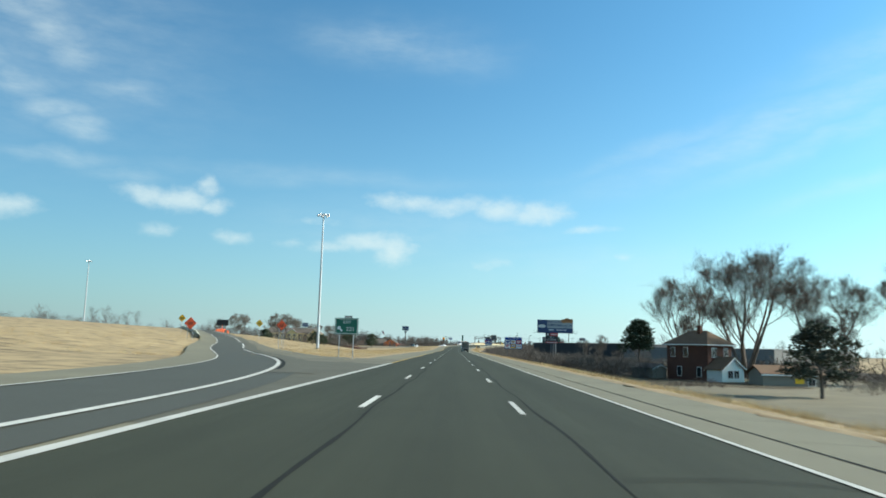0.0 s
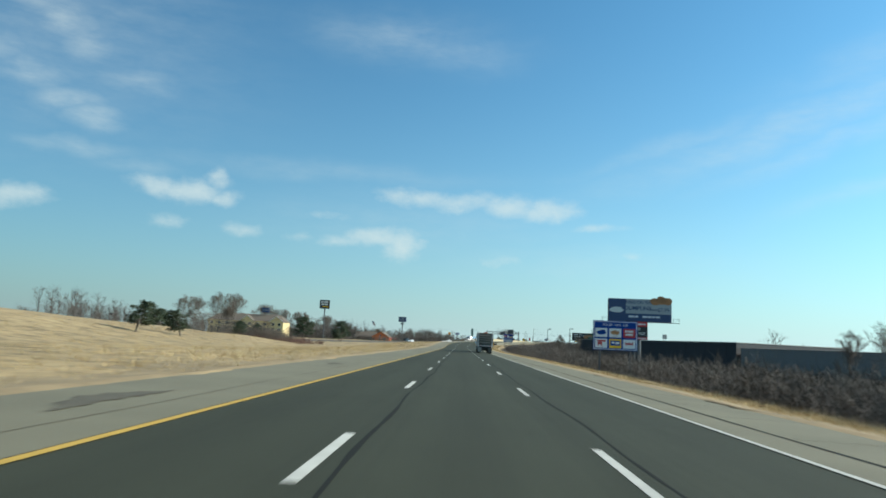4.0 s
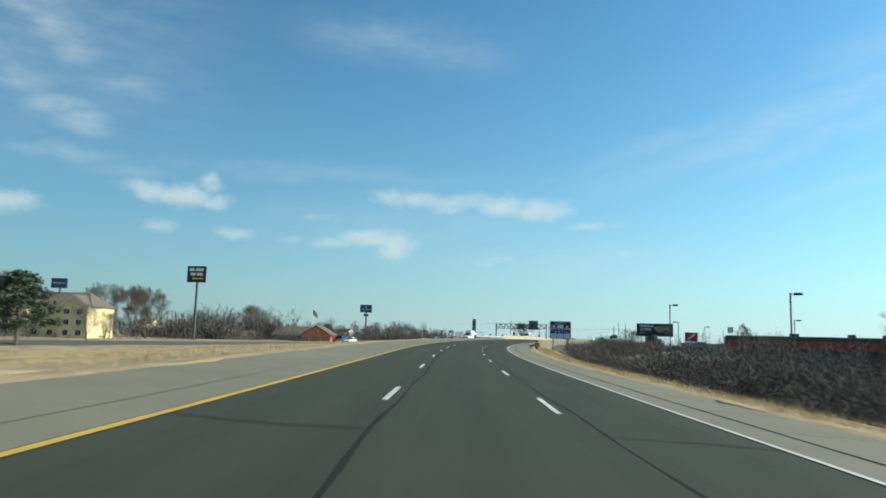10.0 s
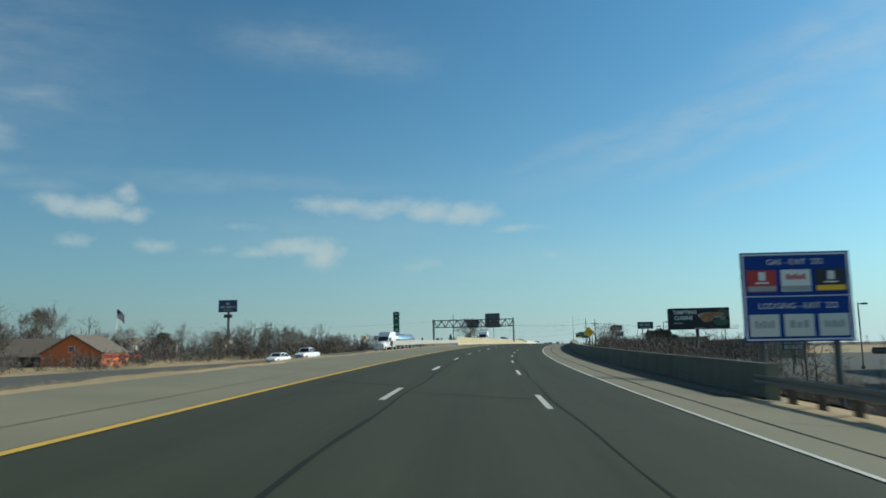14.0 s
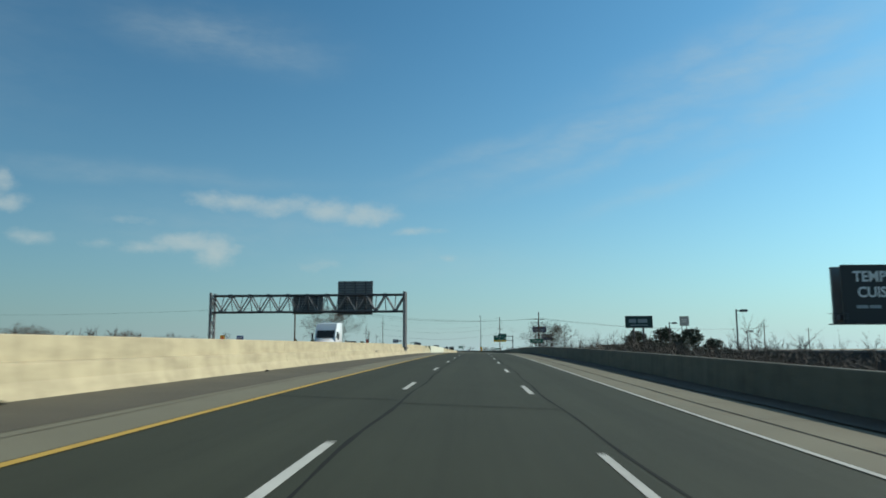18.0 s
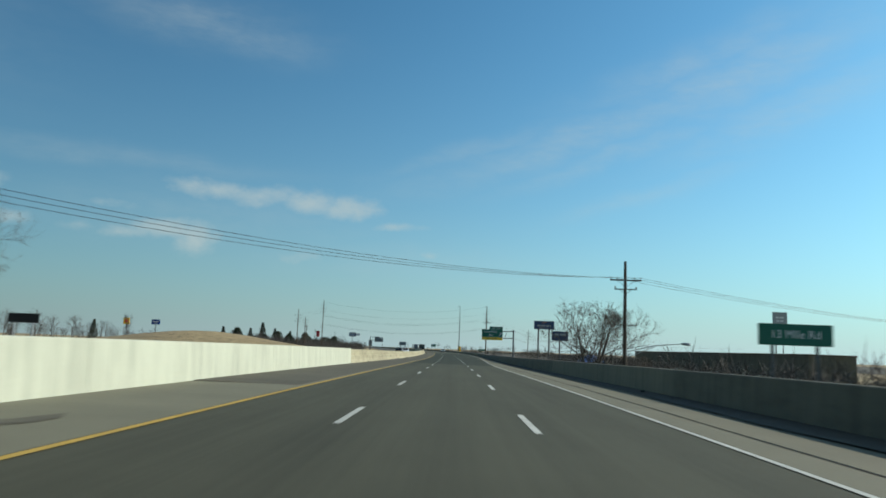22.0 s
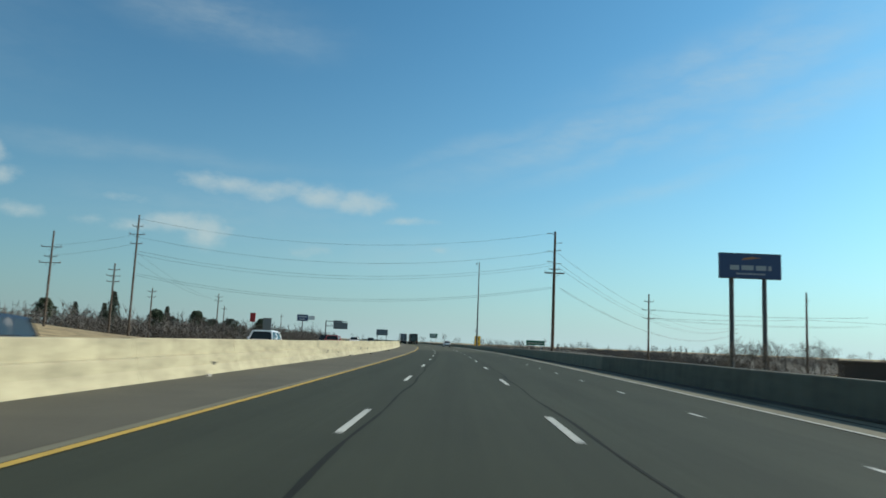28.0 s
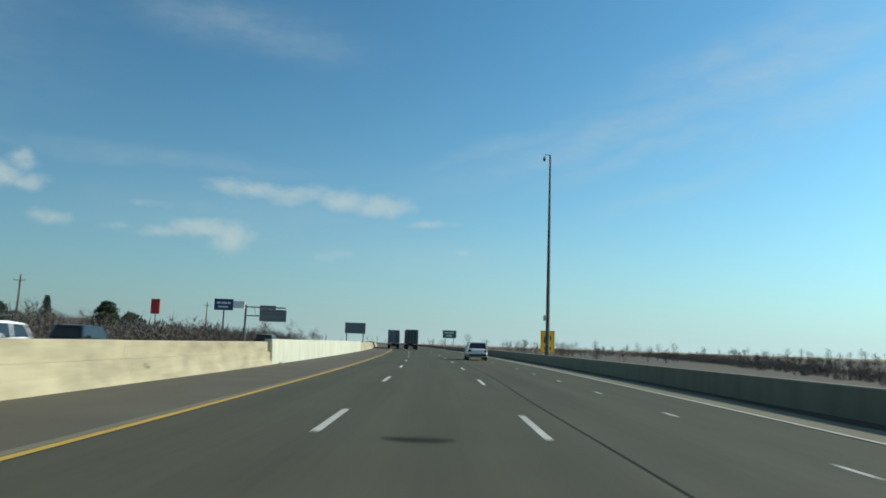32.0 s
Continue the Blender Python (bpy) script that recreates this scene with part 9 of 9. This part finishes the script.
def plant(kind, s, u, height, turn=0.0, wide=1.0):
    z = ground_z(s, u)
    x, y, _ = road(s, u)
    k = height / heights[kind]
    m = pose(x, y, z, 0, 0, turn) @ Matrix.Diagonal((k * wide, k * wide, k, 1))
    if kind in used:
        return copy_thing(kinds[kind], m)
    used.add(kind)
    kinds[kind].matrix_basis = m
    return kinds[kind]


for kind, s_, u_, hh, tn, wd in (
        ("vase", 166, 52.2, 21.8, 0, 1.2), ("vase", 131.5, 51.3, 22.3, 80, 1.3), ("vase", 115, 56.4, 16.6, 160, 1.1), ("vase", 112, 72, 18, 120, 1.1), ("slim", 150, 78, 15, 30, 1.1),
        ("round", 190, 33, 7.6, 10, 1.0), ("slim", 193, 38, 8.2, 60, 1.0), ("round", 172, 38, 8.0, 90, 1.1), ("low", 176, 44, 7.5, 20, 1.0), ("slim", 212, 41, 7.2, 20, 1.0),
        ("round", 430, 36, 10.5, 40, 1.1), ("low", 412, 30, 8.5, 70, 1.0), ("low", 388, 33, 7.5, 10, 1.0), ("low", 444, 29, 7.5, 110, 1.0), ("low", 1013, 30, 9.4, 40, 0.9), ("round", 1014, 34, 11.0, 100, 1.0), ("low", 1013, 38, 9.6, 200, 0.95), ("low", 955, 45, 8.8, 10, 1.1), ("round", 402, 66, 9.5, 100, 1.2), ("low", 418, 58, 8, 10, 1.0), ("slim", 395, 34, 8.5, 0, 1.0), ("slim", 452, 40, 8, 10, 0.8), ("slim", 378, 38, 8.2, 90, 0.8),
        ("low", 300, -59.5, 6.8, 0, 1.5), ("low", 321, -50.5, 6.4, 70, 1.2), ("low", 327, -56, 6.6, 170, 1.2), ("round", 334, -54, 6.2, 30, 1.1), ("round", 447, -131, 12.0, 30, 1.1), ("round", 480, -118, 13, 30, 1.1), ("vase", 475, -119.5, 20.5, 30, 1.1), ("vase", 530, -150, 17, 110, 1.0), ("vase", 536, -120, 16, 10, 0.9), ("vase", 540, -110, 15, 210, 0.9), ("low", 440, -96, 9, 30, 1.1), ("low", 520, -108, 9.5, 80, 1.1), ("round", 380, -98, 9.5, 80, 1.2), ("vase", 575, -205, 24, 40, 1.0), ("vase", 620, -180, 22, 90, 1.0), ("round", 372, -76, 9.0, 10, 1.3),
        ("round", 470, -76, 12, 140, 1.2), ("low", 600, -129, 13.5, 60, 1.1), ("low", 602, -119, 14.5, 10, 0.9), ("round", 598, -105, 13.5, 90, 1.1), ("low", 640, -100, 12, 60, 1.0), ("low", 660, -84, 11, 160, 1.0), ("low", 676, -70, 10.5, 200, 1.0), ("round", 500, -92, 11, 60, 1.0), ("round", 640, -128, 13, 0, 1.1), ("round", 655, -140, 14, 50, 1.1), ("vase", 690, -165, 17, 90, 1.0), ("round", 740, -120, 11, 20, 1.2), ("low", 752, -105, 10, 70, 1.2), ("round", 765, -96, 10, 120, 1.1),
        ("oak", 778, -34.6, 13.2, 70, 1.0), ("round", 700, -78, 11, 0, 1.2), ("low", 716, -70, 10, 80, 1.1), ("low", 728, -60, 9, 40, 1.1), ("round", 745, -84, 12, 170, 1.1), ("low", 690, -62, 8, 170, 1.1),
        ("oak", 865, 24.6, 15.0, 30, 1.1), ("low", 882, 37, 9, 100, 1.1), ("low", 940, 48, 8.5, 70, 1.2), ("round", 955, 56, 9, 60, 1.0), ("round", 905, 45, 8, 10, 1.0),
        ("low", 1062, 39.0, 6.0, 40, 1.0), ("low", 1072, 52, 5.5, 200, 1.0), ("low", 1078, 36, 6.5, 0, 1.0), ("round", 1085, 60, 6.5, 70, 1.0),
        ("low", 1290, 46, 7, 70, 1.2), ("round", 1320, 66, 9, 0, 1.2), ("round", 1182, -112, 10, 10, 1.2), ("low", 1196, -90, 9, 70, 1.2), ("round", 1204, -122, 10, 130, 1.2), ("low", 1216, -104, 10, 10, 1.2), ("low", 1228, -86, 8, 190, 1.2), ("round", 1250, -112, 10, 220, 1.2), ("low", 1166, -126, 9, 60, 1.2), ("round", 1150, -118, 9, 0, 1.2), ("low", 1130, -140, 9, 50, 1.3), ("round", 1260, -58, 9, 10, 1.2), ("round", 1190, -62, 9, 80, 1.2), ("round", 1235, -76, 11, 160, 1.2), ("low", 1285, -84, 10, 20, 1.2)):
    plant(kind, s_, u_, hh, tn, wd)
p1 = pine(5, 9.5, "dark green pine with a bare trunk and clumped needles", 0.42, 0.48)
p1.matrix_basis = pose(*flat(137.5, 34.2, ground_z(137.5, 34.2)), 0, 0, 30) @ Matrix.Diagonal((1.25, 1.25, 1.0, 1))
p2 = pine(9, 8.6, "broad dark pine with low spreading boughs", 0.62, 0.22, M_NEEDLE_DARK)
p2.matrix_basis = pose(*flat(76, 37.3, ground_z(76, 37.3)), 0, 0, 40) @ Matrix.Diagonal((1.15, 1.15, 0.84, 1))
p3 = pine(14, 8.6, "broad green pine standing in dry grass", 0.58, 0.22)
p3.matrix_basis = pose(*flat(411.3, -46.4, ground_z(411.3, -46.4)), 0, 0, 20) @ Matrix.Diagonal((1.15, 1.15, 0.86, 1))
p4 = pine(18, 6.2, "leaning shaggy pine standing in dry grass", 0.55, 0.25, None, 0.22)
p4.matrix_basis = pose(*flat(397.5, -44.4, ground_z(397.5, -44.4)), 0, 0, 170) @ Matrix.Diagonal((1.1, 1.1, 0.68, 1))
for src, s_, u_, sc, tn in ((p3, 395, -57.0, 1.1, 70), (p4, 230, -44, 0.9, 30), (p4, 241, -42, 0.85, 190), (p3, 317, -56, 0.5, 50), (p3, 322, -53, 0.46, 20), (p3, 345, -88, 1.0, 20), (p3, 690, -120, 1.0, 0)):
    copy_thing(src, pose(*flat(s_, u_, ground_z(s_, u_)), 0, 0, tn) @ Matrix.Scale(sc, 4))
for src, s_, u_, sc, tn in ((p2, 1178, -62, 0.92, 20), (p1, 1182, -74, 0.9, 0), (p2, 1206, -74, 0.95, 120), (p1, 1214, -58, 0.8, 60), (p2, 1190, -84, 0.95, 10), (p1, 1200, -92, 0.95, 80), (p2, 1165, -96, 0.95, 240), (p1, 1150, -108, 1.0, 30), (p2, 1172, -67, 0.72, 150), (p2, 1240, -62, 0.9, 70), (p1, 1168, -82, 0.8, 200)):
    copy_thing(src, pose(*flat(s_, u_, ground_z(s_, u_)), 0, 0, tn) @ Matrix.Scale(sc, 4))
for s_, u_, wide, high, tn in ((787, 39.2, 1.15, 1.3, 20), (798, 39.6, 0.7, 1.0, 200), (767, 40.7, 1.1, 1.34, 80), (748, 40.3, 1.0, 1.25, 140), (741, 42.5, 0.8, 1.0, 260)):
    copy_thing(p2, pose(*flat(s_, u_, ground_z(s_, u_)), 0, 0, tn) @ Matrix.Diagonal((wide, wide, high, 1)))
s1 = spruce(4, 14.0, "tall dark spruce by low houses")
put(s1, 1175, -98, None)
rnd = random.Random(77)
for s_, u_, hh in ((1196, -108, 11), (1238, -98, 12), (1262, -90, 11), (418, 52, 8), (1230, -130, 12), (1110, -170, 11)):
    copy_thing(s1, pose(*flat(s_, u_, ground_z(s_, u_)), 0, 0, rnd.uniform(0, 360)) @ Matrix.Scale(hh / 14.0, 4))

# ---- brush, far woods, dry grass: stuff ----
rnd = np.random.default_rng(21)


def places(n, s0, s1, u0, u1, size, tall=(0.8, 1.25), sink=0.1):
    S, U = rnd.uniform(s0, s1, n), rnd.uniform(u0, u1, n)
    z = ground_field(S, U) - sink
    out = np.zeros((n, 6))
    for i in range(n):
        x, y, _ = road(S[i], U[i])
        out[i] = (x, y, z[i], rnd.uniform(*size), rnd.uniform(0, 6.28), rnd.uniform(*tall))
    return out


bush_a, bush_b, bush_c = (triangles([shrub(k, st, 2.2, tw, 1.3)]) for k, st, tw in ((1, 21, 15), (2, 20, 16), (6, 22, 14)))
BROWN = "brown leafless thicket along the far carriageway"
LBL = "dense thicket of leafless grey-brown brush"
bush_l = triangles([shrub(9, 16, 2.2, 10, 3.2)])
bush_l[:, :2] *= 1.1
for base, n, a, b_, c, d, size in (
        (bush_a, 230, 120, 205, 17.0, 32, (1.6, 2.4)), (bush_b, 290, 200, 335, 17.0, 30, (1.5, 2.3)), (bush_a, 90, 330, 368, 17, 32, (1.6, 2.3)), (bush_c, 90, 366, 398, 19, 38, (2.2, 2.9)), (bush_c, 110, 396, 442, 22, 44, (2.8, 3.6)),
        (bush_b, 100, 436, 505, 16.5, 24, (1.4, 2.2)), (bush_a, 120, 440, 560, 23, 40, (0.6, 1.1)), (bush_c, 150, 500, 600, 16.0, 24, (1.5, 2.4)), (bush_c, 110, 600, 690, 17.0, 32, (2.6, 3.5)), (bush_a, 150, 660, 805, 18, 31, (3.5, 4.3)), (bush_l, 200, 150, 330, 30, 75, (1.3, 2.1))):
    scatter("brush", base, places(n, a, b_, c, d, size), M_BRUSH, LBL, "brush")
scatter("brush", bush_b, places(110, 72, 128, 47, 85, (0.8, 1.6)), M_BRUSH, LBL, "brush")
scatter("brush", bush_a, places(26, 92, 106, 27, 35, (0.4, 0.8)), M_BRUSH, LBL, "brush")
thick = places(400, 790, 935, 17.5, 36, (1.3, 2.4))
ox, oy, _ = road(862, 23.5)
thick = thick[np.hypot(thick[:, 0] - ox, thick[:, 1] - oy) > 9.0]
scatter("brush", bush_b, thick, M_BRUSH, LBL, "brush")
scatter("brush", bush_c, places(160, 930, 1050, 22, 60, (0.8, 1.5)), M_BRUSH, LBL, "brush")
scatter("brush", bush_a, places(60, 312, 340, -60, -46, (1.4, 2.2)), M_BRUSH, LBL, "brush")
scatter("brush", bush_c, places(170, 316, 350, -57, -40, (0.7, 1.25)), M_BRUSH_RED, "reddish leafless bushes at the foot of the slope", "brush")
scatter("brush", bush_a, places(130, 330, 560, -125, -84, (0.5, 1.1)), M_BRUSH, LBL, "brush")
for n, a, b_, c, d, size in ((110, 556, 640, -150, -98, (3.6, 5.6)), (70, 640, 760, -125, -62, (3.0, 4.6)), (40, 430, 540, -150, -105, (2.5, 4.0))):
    scatter("brush", bush_l, places(n, a, b_, c, d, size), M_WOODS, "tall dark leafless thicket behind the stores", "brush")
scatter("brush", bush_l, places(60, 124, 165, 50, 82, (2.0, 3.0)), M_WOODS, LBL, "brush")
scatter("brush", bush_l, places(330, 560, 800, -125, -58, (1.4, 2.6)), M_WOODS, LBL, "brush")
scatter("brush", bush_l, places(360, 1090, 1400, -130, -52, (2.9, 4.3)), M_WOODS, LBL, "brush")
scatter("brush", bush_l, places(330, 1120, 1400, -74, -40, (2.1, 3.4)), M_WOODS, BROWN, "brush")
band = []
for a in range(1130, 1640, 30):
    c = 68 + 0.27 * (a - 1130)
    band.append(places(40, a, a + 32, c, c + 30, (1.5, 2.2)))
band.append(places(320, 1180, 2000, 130, 440, (1.8, 3.0)))
scatter("brush", bush_l, np.concatenate(band), M_WOODS, "low dense line of leafless grey-brown scrub", "brush")


def far_tree(seed):
    w, t = grow(seed, 10.0, 0.85, 2, 0.12, 0.1, 9, 4, 2, 0.42, stout=3.3)
    return triangles([w, t])


ft = [far_tree(k) for k in (41, 42, 43)]
FL = "far line of bare grey-brown woods"
for k, (n, a, b_, c, d, size) in enumerate(((90, 250, 700, -330, -190, (1.0, 1.7)), (100, 700, 1300, -340, -170, (0.9, 1.6)), (170, 1300, 1900, -400, -50, (0.7, 1.3)), (115, 1330, 1900, 40, 420, (0.6, 1.1)), (70, 1000, 1200, 100, 165, (0.36, 0.5)), (70, 450, 1000, 150, 420, (0.6, 1.1)), (50, 60, 420, 110, 300, (1.0, 1.8)), (60, -50, 330, -330, -200, (0.8, 1.4)), (60, 585, 618, -142, -98, (0.9, 1.35)), (60, 630, 710, -112, -62, (0.7, 1.05)), (60, 330, 470, -125, -95, (0.6, 1.0)), (50, 1900, 2500, -300, 300, (0.9, 1.5)), (200, 1150, 1700, 110, 190, (0.36, 0.56)), (150, 1120, 1320, -120, -58, (0.5, 0.76)), (90, 1330, 1700, 30, 110, (0.38, 0.56)), (80, 1250, 1500, -90, -34, (0.4, 0.62)))):
    scatter("far_woods", ft[k % 3], places(n, a, b_, c, d, size, (0.8, 1.2), 0.3), M_WOODS, FL, "woods")
wood = places(260, 270, 400, -300, -95, (0.7, 1.0), (0.8, 1.2), 0.3)
ws, wu = nearest_road(wood[:, 0], wood[:, 1])
wood = wood[np.abs(wu - np.interp(ws, _rs, _ru)) > 15]
scatter("far_woods", ft[1], wood, M_WOODS, "dark bare woods behind the ramp", "woods")
for n, a, b_, c, d, size in ((95, 560, 700, 21, 44, (0.55, 0.85)), (75, 690, 850, 22, 40, (0.5, 0.78)), (50, 870, 960, 34, 60, (0.5, 0.75))):
    scatter("brush", ft[n % 3], places(n, a, b_, c, d, size, (0.8, 1.1), 0.3), M_BRUSH, "tall leafless scrub showing over the parapet", "brush")
rnd2 = random.Random(3)
tuft = Shape()
for k in range(9):
    a, l_ = rnd2.uniform(0, 6.28), rnd2.uniform(0.10, 0.30)
    d = Vector((math.cos(a) * 0.5, math.sin(a) * 0.5, 1.0)).normalized()
    p = Vector((rnd2.gauss(0, 0.10), rnd2.gauss(0, 0.10), -0.03))
    sd = Vector((-math.sin(a), math.cos(a), 0)) * 0.012
    tuft.add([p - sd, p + sd, p + d * l_ + Vector((math.cos(a), math.sin(a), 0)) * l_ * 0.3], [(0, 1, 2)])
tuft = triangles([tuft])
for n, a, b_, c, d in ((6000, 62, 260, -30, -8.7), (6000, 260, 500, -30, -8.7), (6000, 15, 250, 8.5, 13), (6000, 250, 490, 8.5, 13), (3000, 62, 330, -9.8, -8.4), (3000, 60, 330, -60, -30), (1500, 500, 590, -16, -9.5)):
    P = places(n, a, b_, c, d, (0.7, 1.5), (0.7, 1.4), 0.0)
    scatter("dry_grass", tuft, P, M_BLADE, "tufts of tan dead grass", "grass")

# ---- litter and rubble at the foot of the barrier ----
rnd = random.Random(8)
for k in range(46):
    s_ = rnd.uniform(596, 1120)
    u_ = rnd.uniform(-8.3, -7.6) if k % 4 else rnd.uniform(8.6, 8.9) + right_edge(s_)
    r = rnd.uniform(0.04, 0.12)
    sh_ = Shape().loft([[(math.cos(a) * r * q * rnd.uniform(0.7, 1.3), math.sin(a) * r * q * 1.5 * rnd.uniform(0.7, 1.3), z) for a in [i * 1.047 for i in range(6)]] for q, z in ((0.9, 0), (1.0, r * 0.5), (0.5, r * 0.9))])
    ob = tagged(new("rubble", sh_.mesh("rubble", M_STONE if k % 3 else M_TAR)), "small broken piece of debris on the shoulder", "debris", "debris on the shoulder")
    ob.matrix_basis = pose(*road(s_, u_, 0.006), 0, 0, rnd.uniform(0, 360))
for s_, u_, w_ in ((1083.2, -0.2, 0.55), (718.6, -1.2, 0.5)):
    me = Shape().add([(math.cos(a) * w_ * (1 + 0.2 * math.sin(3 * a)), math.sin(a) * 0.28, 0) for a in [i * 0.5236 for i in range(12)]], [tuple(range(12))]).mesh("patch", M_TAR)
    ob = new("tar_patch", me)
    ob.parent = road_of(s_)
    ob.matrix_basis = pose(*road(s_, u_, 0.006), 0, 0, heading(s_))
